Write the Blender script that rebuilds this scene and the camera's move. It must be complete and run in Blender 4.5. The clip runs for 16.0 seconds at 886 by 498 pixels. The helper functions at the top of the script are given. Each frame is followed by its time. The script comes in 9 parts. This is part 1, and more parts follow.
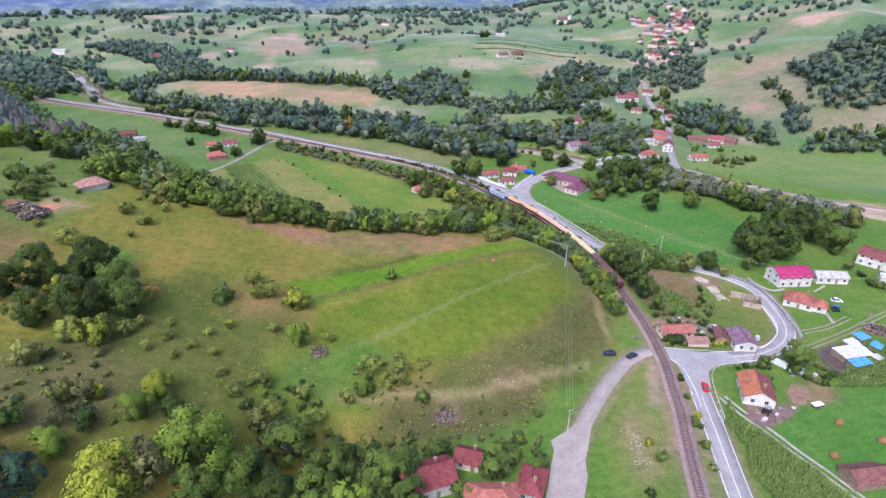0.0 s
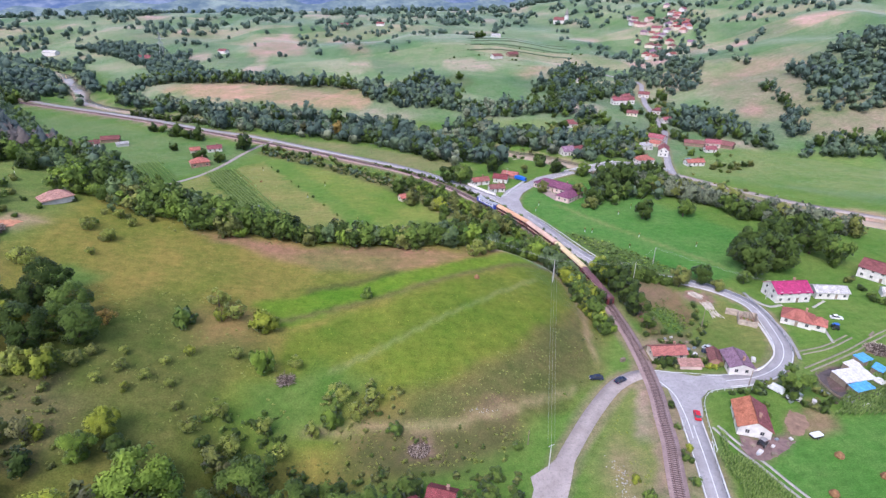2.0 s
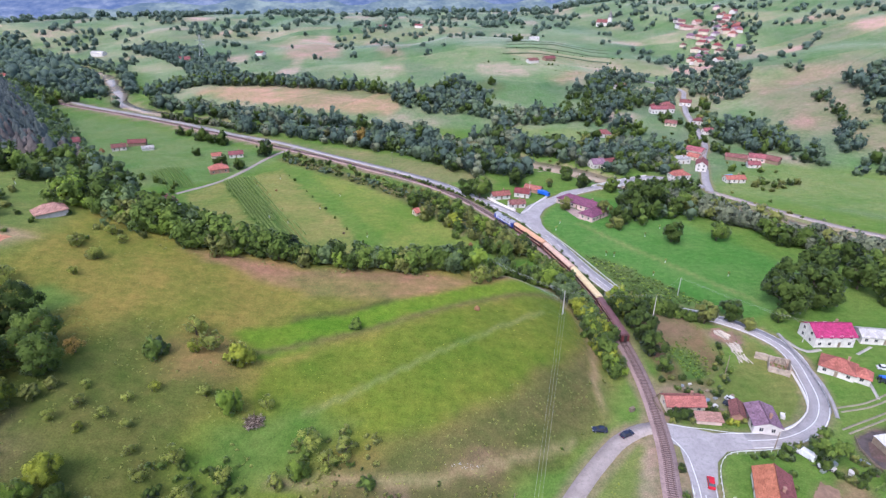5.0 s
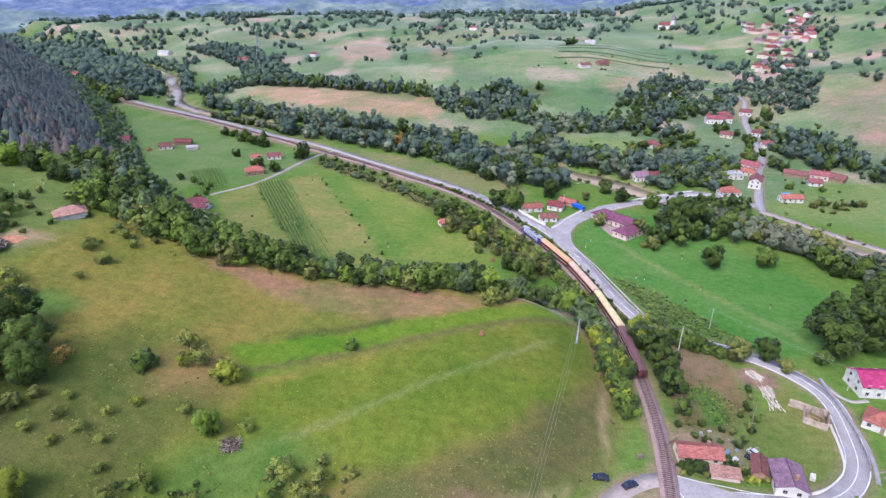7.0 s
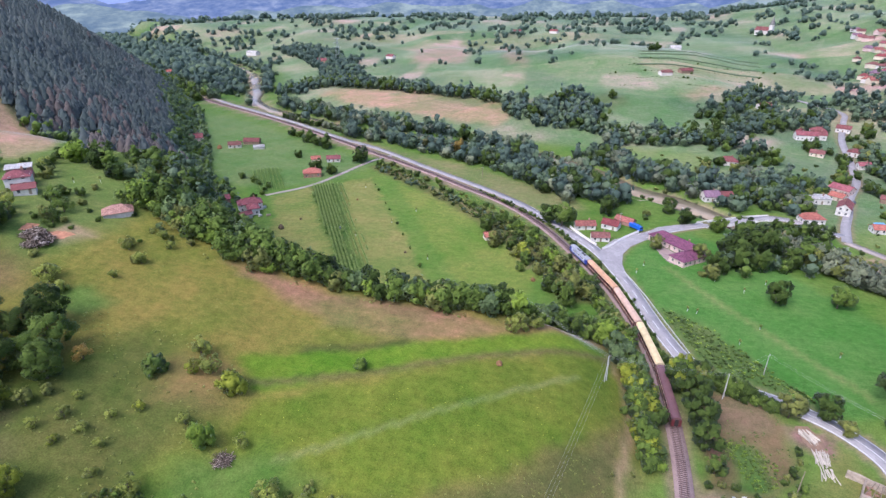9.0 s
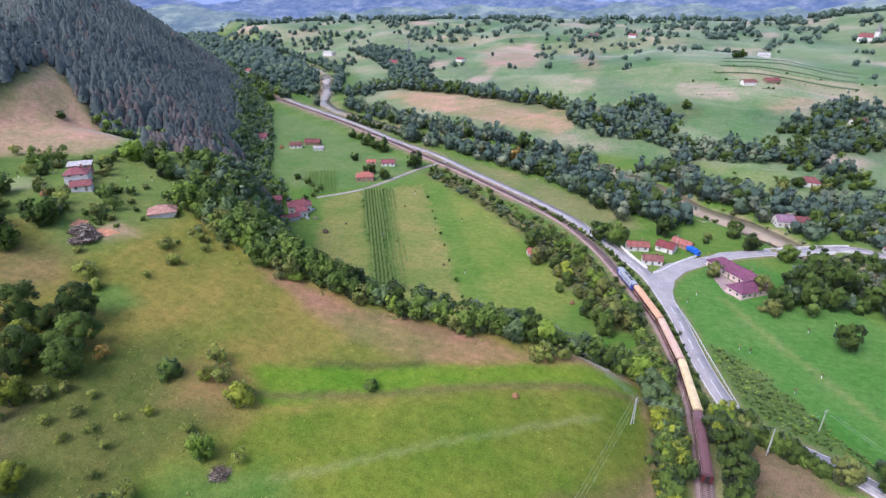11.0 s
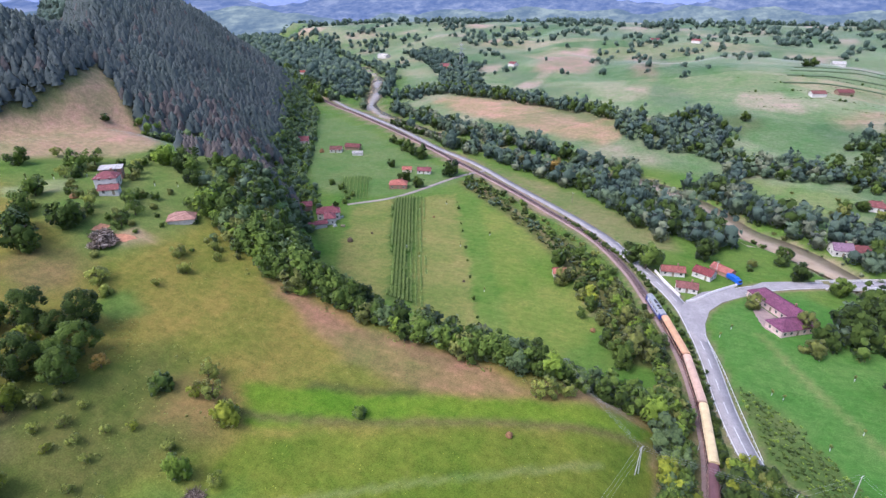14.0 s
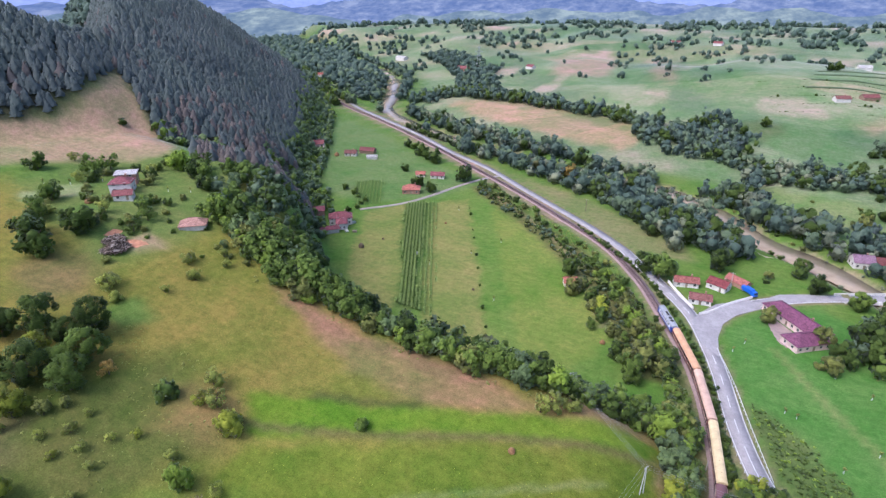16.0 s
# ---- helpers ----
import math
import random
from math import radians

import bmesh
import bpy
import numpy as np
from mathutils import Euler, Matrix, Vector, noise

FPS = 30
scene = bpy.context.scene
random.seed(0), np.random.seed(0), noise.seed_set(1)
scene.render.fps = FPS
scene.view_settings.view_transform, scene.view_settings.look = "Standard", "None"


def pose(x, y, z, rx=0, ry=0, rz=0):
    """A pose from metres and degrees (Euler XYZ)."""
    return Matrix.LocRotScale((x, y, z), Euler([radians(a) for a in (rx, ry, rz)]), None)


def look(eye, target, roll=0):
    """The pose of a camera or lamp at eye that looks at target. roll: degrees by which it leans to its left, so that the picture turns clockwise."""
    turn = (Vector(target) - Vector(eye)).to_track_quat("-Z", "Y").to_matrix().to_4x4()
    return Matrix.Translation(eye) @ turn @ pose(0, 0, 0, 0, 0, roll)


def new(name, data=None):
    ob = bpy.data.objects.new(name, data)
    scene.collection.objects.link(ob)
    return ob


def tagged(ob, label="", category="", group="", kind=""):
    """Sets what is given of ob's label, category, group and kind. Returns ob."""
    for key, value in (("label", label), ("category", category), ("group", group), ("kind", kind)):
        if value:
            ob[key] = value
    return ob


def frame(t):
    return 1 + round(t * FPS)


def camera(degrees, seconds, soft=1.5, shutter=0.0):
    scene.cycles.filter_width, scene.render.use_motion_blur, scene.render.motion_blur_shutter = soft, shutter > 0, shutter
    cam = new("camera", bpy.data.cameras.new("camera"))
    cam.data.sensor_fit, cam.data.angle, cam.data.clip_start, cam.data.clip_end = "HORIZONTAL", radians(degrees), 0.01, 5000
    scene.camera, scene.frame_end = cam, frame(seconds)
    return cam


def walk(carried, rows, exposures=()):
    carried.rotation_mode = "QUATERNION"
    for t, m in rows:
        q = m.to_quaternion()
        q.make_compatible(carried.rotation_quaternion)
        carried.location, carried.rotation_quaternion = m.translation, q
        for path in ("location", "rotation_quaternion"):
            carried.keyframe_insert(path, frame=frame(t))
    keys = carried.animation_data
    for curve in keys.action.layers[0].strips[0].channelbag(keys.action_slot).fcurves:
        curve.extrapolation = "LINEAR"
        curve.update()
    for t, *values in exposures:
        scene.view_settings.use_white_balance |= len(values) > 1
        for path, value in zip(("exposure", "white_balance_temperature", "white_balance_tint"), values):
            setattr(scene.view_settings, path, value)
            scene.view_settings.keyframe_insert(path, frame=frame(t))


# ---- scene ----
cam = camera(76.18, 16.0, 1.4)

# t, x, y, z, yaw, pitch, roll
ROWS = [
    (0, -35.86, -33.34, 109.46, -8.671, -24.932, 0.821),
    (0.5, -33.83, -30.62, 109.67, -8.649, -24.923, 0.796),
    (1, -31.72, -27.91, 109.98, -8.685, -24.969, 0.786),
    (1.5, -29.52, -25.32, 110.30, -8.699, -24.971, 0.759),
    (2, -27.33, -22.80, 110.72, -8.702, -25.000, 0.713),
    (2.5, -25.15, -20.41, 111.14, -8.663, -25.025, 0.675),
    (3, -23.06, -17.95, 111.65, -8.432, -25.052, 0.646),
    (3.5, -20.82, -15.48, 112.13, -7.420, -25.071, 0.669),
    (4, -18.11, -12.99, 112.54, -6.418, -25.063, 0.632),
    (6.5, 0.00, 0.00, 115.00, -0.000, -25.059, 0.491),
    (7, 4.17, 2.58, 115.48, 1.751, -25.059, 0.457),
    (7.5, 8.31, 5.35, 115.98, 3.585, -25.027, 0.387),
    (8, 12.32, 8.16, 116.54, 5.633, -25.019, 0.303),
    (8.5, 16.07, 11.16, 117.12, 7.890, -25.010, 0.303),
    (9, 19.63, 14.27, 117.72, 10.139, -25.000, 0.311),
    (9.5, 23.03, 17.42, 118.37, 12.400, -25.015, 0.311),
    (10, 25.89, 20.41, 119.03, 14.345, -25.001, 0.333),
    (12.5, 38.11, 34.53, 121.86, 21.711, -24.932, 0.289),
    (13, 39.91, 36.94, 122.43, 22.493, -24.930, 0.311),
    (13.5, 41.17, 39.07, 122.92, 23.205, -24.926, 0.307),
    (14, 42.17, 40.88, 123.31, 23.850, -24.900, 0.306),
    (14.5, 43.07, 42.24, 123.77, 24.144, -24.881, 0.254),
    (15, 43.62, 43.26, 124.31, 24.439, -24.848, 0.212),
    (15.5, 43.96, 43.97, 125.00, 25.340, -24.890, 0.209),
    (16, 44.39, 44.45, 125.90, 25.802, -24.855, 0.165),
]


def eye_pose(x, y, z, yaw, pitch, roll):
    """The camera's pose: yaw to the left from +y, pitch up, roll."""
    ya, pi = radians(yaw), radians(pitch)
    ahead = Vector((-math.sin(ya) * math.cos(pi), math.cos(ya) * math.cos(pi), math.sin(pi)))
    eye = Vector((x, y, z))
    return look(eye, eye + ahead, roll)


walk(cam, [(t, eye_pose(*p)) for t, *p in ROWS], exposures=[(0, 0.95, 5620, 18), (16, 0.95, 5620, 18)])

# ---------------------------------------------------------------- sky and sun
SUN_ELEVATION, SUN_TURN = 52.0, 215.0
world = bpy.data.worlds.new("overcast_sky")
scene.world = world
world.use_nodes = True
wn, wl = world.node_tree.nodes, world.node_tree.links
sky = wn.new("ShaderNodeTexSky")
sky.sky_type = "NISHITA"
sky.sun_disc = False
sky.sun_elevation, sky.sun_rotation = radians(SUN_ELEVATION), radians(SUN_TURN)
sky.air_density, sky.dust_density, sky.ozone_density = 1.0, 4.0, 1.0
wl.new(sky.outputs[0], wn["Background"].inputs[0])
wn["Background"].inputs[1].default_value = 0.145
sun = new("sun", bpy.data.lights.new("sun", "SUN"))
sun.data.energy, sun.data.angle, sun.data.color = 0.9, radians(26), (1.0, 0.96, 0.90)
away = Vector((math.sin(radians(SUN_TURN)), math.cos(radians(SUN_TURN)), 0)) * math.cos(radians(SUN_ELEVATION))
sun.matrix_world = look((0, 0, 400), (-away.x, -away.y, 400 - math.sin(radians(SUN_ELEVATION))))


# ---------------------------------------------------------------- materials
def shader(name, rough=0.8, metal=0.0, spec=0.3):
    m = bpy.data.materials.new(name)
    m.use_nodes = True
    n, l = m.node_tree.nodes, m.node_tree.links
    b = n["Principled BSDF"]
    b.inputs["Roughness"].default_value, b.inputs["Metallic"].default_value = rough, metal
    b.inputs["Specular IOR Level"].default_value = spec
    return m, n, l, b


def mixed(n, l, kind, fac, a, b):
    x = n.new("ShaderNodeMix")
    x.data_type, x.blend_type = "RGBA", kind
    for socket, v in ((x.inputs[0], fac), (x.inputs[6], a), (x.inputs[7], b)):
        if isinstance(v, (int, float)):
            socket.default_value = v
        elif isinstance(v, (tuple, list)):
            socket.default_value = (*v[:3], 1)
        else:
            l.new(v, socket)
    return x.outputs[2]


def ramp(n, l, value, stops):
    r = n.new("ShaderNodeValToRGB")
    while len(r.color_ramp.elements) < len(stops):
        r.color_ramp.elements.new(0.5)
    for e, (p, c) in zip(r.color_ramp.elements, stops):
        e.position = p
        e.color = (*c, 1) if isinstance(c, (tuple, list)) else (c, c, c, 1)
    l.new(value, r.inputs[0])
    return r.outputs[0]


def grain(n, l, scale, detail=4.0, space="Object", stretch=None, rough=0.6):
    c = n.new("ShaderNodeTexCoord")
    out = c.outputs[space]
    if stretch:
        mp = n.new("ShaderNodeMapping")
        mp.inputs["Scale"].default_value = stretch
        l.new(out, mp.inputs[0])
        out = mp.outputs[0]
    t = n.new("ShaderNodeTexNoise")
    t.inputs["Scale"].default_value, t.inputs["Detail"].default_value, t.inputs["Roughness"].default_value = scale, detail, rough
    l.new(out, t.inputs["Vector"])
    return t.outputs["Fac"]


def relief(n, l, b, height, strength=0.4, distance=0.1):
    x = n.new("ShaderNodeBump")
    x.inputs["Strength"].default_value, x.inputs["Distance"].default_value = strength, distance
    l.new(height, x.inputs["Height"])
    l.new(x.outputs[0], b.inputs["Normal"])


def plain(name, colour, rough=0.7, metal=0.0, fine=6.0, coarse=0.5, spread=0.25, bump=0.2, spec=0.3, random_tint=0.0):
    """A painted, plastered or earthen surface with fine and coarse variation."""
    m, n, l, b = shader(name, rough, metal, spec)
    lo, hi = tuple(c * (1 - spread) for c in colour), tuple(min(1, c * (1 + spread)) for c in colour)
    c1 = ramp(n, l, grain(n, l, coarse), [(0.3, lo), (0.7, hi)])
    f = grain(n, l, fine, 5)
    c2 = mixed(n, l, "MULTIPLY", 0.6, c1, ramp(n, l, f, [(0.25, 0.72), (0.75, 1.15)]))
    if random_tint:
        o = n.new("ShaderNodeObjectInfo")
        c2 = mixed(n, l, "MULTIPLY", 1.0, c2, ramp(n, l, o.outputs["Random"], [(0, 1 - random_tint), (1, 1 + random_tint)]))
    l.new(c2, b.inputs["Base Color"])
    if bump:
        relief(n, l, b, f, bump, 0.03)
    return m


def leaves(name, dark, light, random_tint=0.25, mottle=0.8):
    m, n, l, b = shader(name, 0.75, 0, 0.10)
    # faint bluish sheen, standing in for haze on far crowns
    b.inputs["Sheen Weight"].default_value, b.inputs["Sheen Roughness"].default_value = 0.11, 0.40
    b.inputs["Sheen Tint"].default_value = (0.80, 0.90, 1.0, 1)
    g = n.new("ShaderNodeNewGeometry")
    c = ramp(n, l, g.outputs["Random Per Island"], [(0, tuple(0.58 * p + 0.42 * q for p, q in zip(dark, light))), (0.8, tuple(0.44 * p + 0.56 * q for p, q in zip(dark, light))), (1, tuple(0.22 * p + 0.78 * q for p, q in zip(dark, light)))])
    c = mixed(n, l, "MULTIPLY", mottle, c, ramp(n, l, grain(n, l, 2.6, 5, rough=0.65), [(0.34, (0.54, 0.58, 0.62)), (0.66, (1.34, 1.28, 1.10))]))
    o = n.new("ShaderNodeObjectInfo")
    c = mixed(n, l, "MULTIPLY", 1.0, c, ramp(n, l, o.outputs["Random"], [(0, (1 - random_tint,) * 3), (1, (1 + random_tint, 1 + random_tint * 0.8, 1 + random_tint * 0.4))]))
    l.new(c, b.inputs["Base Color"])
    t = n.new("ShaderNodeBsdfTranslucent")
    l.new(c, t.inputs[0])
    mx = n.new("ShaderNodeMixShader")
    mx.inputs[0].default_value = 0.28
    l.new(b.outputs[0], mx.inputs[1])
    l.new(t.outputs[0], mx.inputs[2])
    l.new(mx.outputs[0], n["Material Output"].inputs[0])
    return m


LEAF = {
    "d": leaves("leaves_dark_green", (0.030, 0.058, 0.016), (0.112, 0.168, 0.040)),
    "g": leaves("leaves_green", (0.062, 0.110, 0.024), (0.196, 0.284, 0.064)),
    "b": leaves("leaves_fresh_green", (0.110, 0.190, 0.026), (0.320, 0.445, 0.078)),
    "e": leaves("leaves_grey_green", (0.080, 0.130, 0.058), (0.215, 0.300, 0.140)),
    "y": leaves("leaves_yellow_green", (0.180, 0.230, 0.026), (0.430, 0.480, 0.072)),
    "o": leaves("leaves_olive", (0.120, 0.148, 0.044), (0.310, 0.340, 0.105)),
    "w": leaves("leaves_willow_grey", (0.120, 0.150, 0.104), (0.290, 0.330, 0.240)),
    "a": leaves("leaves_autumn", (0.280, 0.190, 0.055), (0.500, 0.360, 0.115)),
    # needles c and v: haze over the mountain lightens and blues their colour
    "c": leaves("hazy_conifer_needles", (0.094, 0.116, 0.116), (0.132, 0.160, 0.160), 0.1, 0.45),
    "v": leaves("hazy_old_needles", (0.088, 0.112, 0.110), (0.126, 0.158, 0.152), 0.1, 0.45),
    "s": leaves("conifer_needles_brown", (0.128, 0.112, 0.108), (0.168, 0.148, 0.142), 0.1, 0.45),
    # two broadleaf tones for far woods, paled and blued to stand for haze
    "f": leaves("hazy_leaves_far", (0.054, 0.092, 0.078), (0.145, 0.205, 0.168), 0.1),
    "h": leaves("hazy_leaves_mixed", (0.074, 0.118, 0.076), (0.195, 0.265, 0.168), 0.1),
    "p": leaves("leaves_pale_olive", (0.175, 0.220, 0.050), (0.410, 0.465, 0.115)),
    "k": leaves("dry_twigs", (0.115, 0.120, 0.052), (0.270, 0.270, 0.125)),
    "t": leaves("leaves_blue_green", (0.040, 0.085, 0.058), (0.120, 0.210, 0.140)),
    "m": leaves("maize_leaves", (0.090, 0.155, 0.040), (0.290, 0.390, 0.120), 0.1),
}
BARK = plain("bark", (0.11, 0.085, 0.065), 0.9, fine=14, coarse=2, bump=0.6)


def ground_material():
    m, n, l, b = shader("grass_and_earth", 0.95, 0, 0.1)
    # bluish sheen lifts ground seen aslant far off, in place of haze
    b.inputs["Sheen Weight"].default_value, b.inputs["Sheen Roughness"].default_value = 0.50, 0.16
    b.inputs["Sheen Tint"].default_value = (0.85, 0.92, 1.0, 1)
    a = n.new("ShaderNodeAttribute")
    a.attribute_name = "cover"
    # broad patches of greener and drier growth
    big = ramp(n, l, grain(n, l, 0.03, 5), [(0.34, (0.76, 0.92, 0.72)), (0.66, (1.26, 1.08, 1.18))])
    blot = ramp(n, l, grain(n, l, 0.11, 6, rough=0.7), [(0.36, (0.87, 0.96, 0.84)), (0.64, (1.13, 1.03, 1.10))])
    # swathes left by mowing and grazing, drawn out one way
    c0 = n.new("ShaderNodeTexCoord")
    mp = n.new("ShaderNodeMapping")
    mp.inputs["Rotation"].default_value = (0, 0, radians(-31))
    mp.inputs["Scale"].default_value = (0.10, 0.75, 1)
    l.new(c0.outputs["Object"], mp.inputs[0])
    sw = n.new("ShaderNodeTexNoise")
    sw.inputs["Scale"].default_value, sw.inputs["Detail"].default_value = 1.0, 6
    l.new(mp.outputs[0], sw.inputs["Vector"])
    swath = ramp(n, l, sw.outputs["Fac"], [(0.35, (0.93, 0.96, 0.93)), (0.65, (1.07, 1.04, 1.05))])
    mid = ramp(n, l, grain(n, l, 0.35, 8, rough=0.75), [(0.33, (0.68, 0.74, 0.66)), (0.67, (1.30, 1.24, 1.26))])
    fine_f = grain(n, l, 2.6, 5)
    fine = ramp(n, l, fine_f, [(0.35, 0.70), (0.65, 1.24)])
    # narrow fields across the river, each hay, pasture or stubble
    fm = n.new("ShaderNodeMapping")
    fm.inputs["Rotation"].default_value, fm.inputs["Scale"].default_value = (0, 0, radians(28)), (0.0042, 0.0125, 0.0)
    l.new(c0.outputs["Object"], fm.inputs[0])
    vo = n.new("ShaderNodeTexVoronoi")
    vo.inputs["Scale"].default_value, vo.inputs["Randomness"].default_value = 1.0, 0.85
    l.new(fm.outputs[0], vo.inputs["Vector"])
    sep = n.new("ShaderNodeSeparateColor")
    l.new(vo.outputs["Color"], sep.inputs[0])
    field = ramp(n, l, sep.outputs[0], [(0.0, (0.76, 0.88, 0.80)), (0.35, (0.98, 1.02, 0.96)), (0.62, (1.12, 1.08, 1.10)), (0.84, (1.32, 1.12, 1.22)), (1.0, (1.55, 1.14, 1.30))])
    c = mixed(n, l, "MULTIPLY", a.outputs["Alpha"], a.outputs["Color"], field)
    c = mixed(n, l, "MULTIPLY", 1.0, c, big)
    c = mixed(n, l, "MULTIPLY", 1.0, c, blot)
    c = mixed(n, l, "MULTIPLY", 1.0, c, swath)
    c = mixed(n, l, "MULTIPLY", 0.85, c, mid)
    c = mixed(n, l, "MULTIPLY", 0.8, c, fine)
    tuft = ramp(n, l, grain(n, l, 0.8, 8, rough=0.8), [(0.60, 0.0), (0.70, 0.45)])
    c = mixed(n, l, "MIX", tuft, c, (0.215, 0.185, 0.075))
    pale = ramp(n, l, grain(n, l, 1.7, 8, rough=0.8), [(0.69, 0.0), (0.74, 0.6)])
    c = mixed(n, l, "MIX", pale, c, (0.36, 0.35, 0.22))
    l.new(c, b.inputs["Base Color"])
    relief(n, l, b, fine_f, 0.5, 0.2)
    return m


def road_material(name, colour):
    m, n, l, b = shader(name, 0.9, 0, 0.1)
    f = grain(n, l, 7, 6)
    c = ramp(n, l, grain(n, l, 0.18, 5), [(0.3, tuple(v * 0.82 for v in colour)), (0.7, tuple(v * 1.14 for v in colour))])
    c = mixed(n, l, "MULTIPLY", 0.6, c, ramp(n, l, f, [(0.3, 0.75), (0.7, 1.2)]))
    # patches and worn streaks
    w = ramp(n, l, grain(n, l, 0.9, 8, rough=0.8), [(0.30, 0.0), (0.50, 0.0), (0.60, 0.55)])
    c = mixed(n, l, "MIX", w, c, tuple(v * 0.62 for v in colour))
    v = n.new("ShaderNodeTexVoronoi")
    v.feature = "DISTANCE_TO_EDGE"
    v.inputs["Scale"].default_value = 0.33
    t = n.new("ShaderNodeTexCoord")
    l.new(t.outputs["Object"], v.inputs["Vector"])
    crack = ramp(n, l, v.outputs["Distance"], [(0.0, 0.14), (0.02, 0.0)])
    c = mixed(n, l, "MIX", crack, c, tuple(v * 0.5 for v in colour))
    l.new(c, b.inputs["Base Color"])
    relief(n, l, b, f, 0.3, 0.02)
    return m


GROUND = ground_material()
ASPHALT = road_material("worn_asphalt", (0.345, 0.322, 0.325))
DIRT = road_material("pale_gravel_lane", (0.365, 0.310, 0.285))
BALLAST = road_material("rail_ballast", (0.330, 0.240, 0.225))
GRAVEL = road_material("river_gravel", (0.40, 0.32, 0.255))
MUD = plain("trodden_mud", (0.195, 0.128, 0.118), 0.95, fine=4, coarse=0.5, spread=0.35, bump=0.6)
DARK_MUD = plain("wet_dark_mud", (0.090, 0.072, 0.070), 0.9, fine=4, coarse=0.5, spread=0.35, bump=0.6)
TILLED = plain("tilled_brown_earth", (0.250, 0.160, 0.110), 0.95, fine=3, coarse=0.5, spread=0.3, bump=0.6)
LINE = plain("road_paint", (0.74, 0.74, 0.72), 0.6, spread=0.15)
STEEL = plain("rail_steel", (0.13, 0.075, 0.068), 0.6, 0.3, spread=0.3)
SLEEPER = plain("tarred_sleeper", (0.130, 0.092, 0.088), 0.9, random_tint=0.2)
CONCRETE = plain("pale_concrete", (0.50, 0.48, 0.45), 0.85, fine=5, coarse=0.4)
METAL = plain("galvanised_steel", (0.52, 0.54, 0.55), 0.4, 0.8, spread=0.15)
WOOD = plain("weathered_wood", (0.24, 0.19, 0.14), 0.85, fine=9, coarse=1.5, random_tint=0.2)
PALE_LOG = plain("peeled_logs", (0.52, 0.46, 0.38), 0.8, fine=8, coarse=1.5, random_tint=0.25)
GLASS = plain("dark_window_glass", (0.035, 0.04, 0.05), 0.08, 0.0, spread=0.1, bump=0, spec=0.6)
FRAME = plain("window_frame", (0.55, 0.52, 0.48), 0.6)


def water_material():
    m, n, l, b = shader("muddy_river_water", 0.16, 0, 0.4)
    f = grain(n, l, 0.6, 7, rough=0.75)
    c = ramp(n, l, grain(n, l, 0.12, 7, rough=0.7), [(0.3, (0.26, 0.20, 0.135)), (0.7, (0.38, 0.305, 0.22))])
    l.new(c, b.inputs["Base Color"])
    relief(n, l, b, f, 0.5, 0.25)
    return m


WATER = water_material()


def tile_material(name, colour):
    """Clay tiles: courses and columns at tile size, weathered, each roof of its own tone."""
    m, n, l, b = shader(name, 0.8, 0, 0.25)
    c = n.new("ShaderNodeTexCoord")
    br = n.new("ShaderNodeTexBrick")
    br.inputs["Scale"].default_value, br.inputs["Brick Width"].default_value, br.inputs["Row Height"].default_value = 1.0, 0.34, 0.36
    br.inputs["Mortar Size"].default_value, br.inputs["Bias"].default_value = 0.03, 0.0
    br.inputs[1].default_value = (*[v * 1.15 for v in colour], 1)
    br.inputs[2].default_value = (*[v * 0.72 for v in colour], 1)
    br.inputs[3].default_value = (*[v * 0.4 for v in colour], 1)
    l.new(c.outputs["UV"], br.inputs[0])
    w = ramp(n, l, grain(n, l, 0.7, 6), [(0.3, (0.68, 0.66, 0.64)), (0.7, (1.2, 1.2, 1.22))])
    k = mixed(n, l, "MULTIPLY", 1.0, br.outputs["Color"], w)
    o = n.new("ShaderNodeObjectInfo")
    k = mixed(n, l, "MULTIPLY", 1.0, k, ramp(n, l, o.outputs["Random"], [(0, 0.85), (1, 1.15)]))
    lich = ramp(n, l, grain(n, l, 2.6, 7), [(0.60, 0.0), (0.72, 0.45)])
    k = mixed(n, l, "MIX", lich, k, (0.19, 0.16, 0.14))
    l.new(k, b.inputs["Base Color"])
    relief(n, l, b, br.outputs["Fac"], -0.5, 0.03)
    return m


ROOF = {
    "red": tile_material("red_clay_tiles", (0.255, 0.090, 0.088)),
    "orange": tile_material("orange_clay_tiles", (0.43, 0.152, 0.116)),
    "brown": tile_material("old_brown_tiles", (0.235, 0.100, 0.090)),
    "pink": tile_material("magenta_sheet_roof", (0.40, 0.042, 0.140)),
    "rose": tile_material("rose_red_tiles", (0.335, 0.112, 0.124)),
    "purple": tile_material("plum_sheet_roof", (0.235, 0.085, 0.150)),
    "mauve": tile_material("grey_violet_roof", (0.27, 0.165, 0.225)),
    "maroon": tile_material("dark_maroon_tiles", (0.250, 0.062, 0.066)),
    "bright": tile_material("bright_orange_tiles", (0.52, 0.190, 0.105)),
    "faded": tile_material("faded_pale_tiles", (0.43, 0.240, 0.190)),
    "worn": tile_material("weathered_brick_red_tiles", (0.37, 0.135, 0.112)),
    "grey": tile_material("pale_grey_sheet_roof", (0.52, 0.50, 0.48)),
}
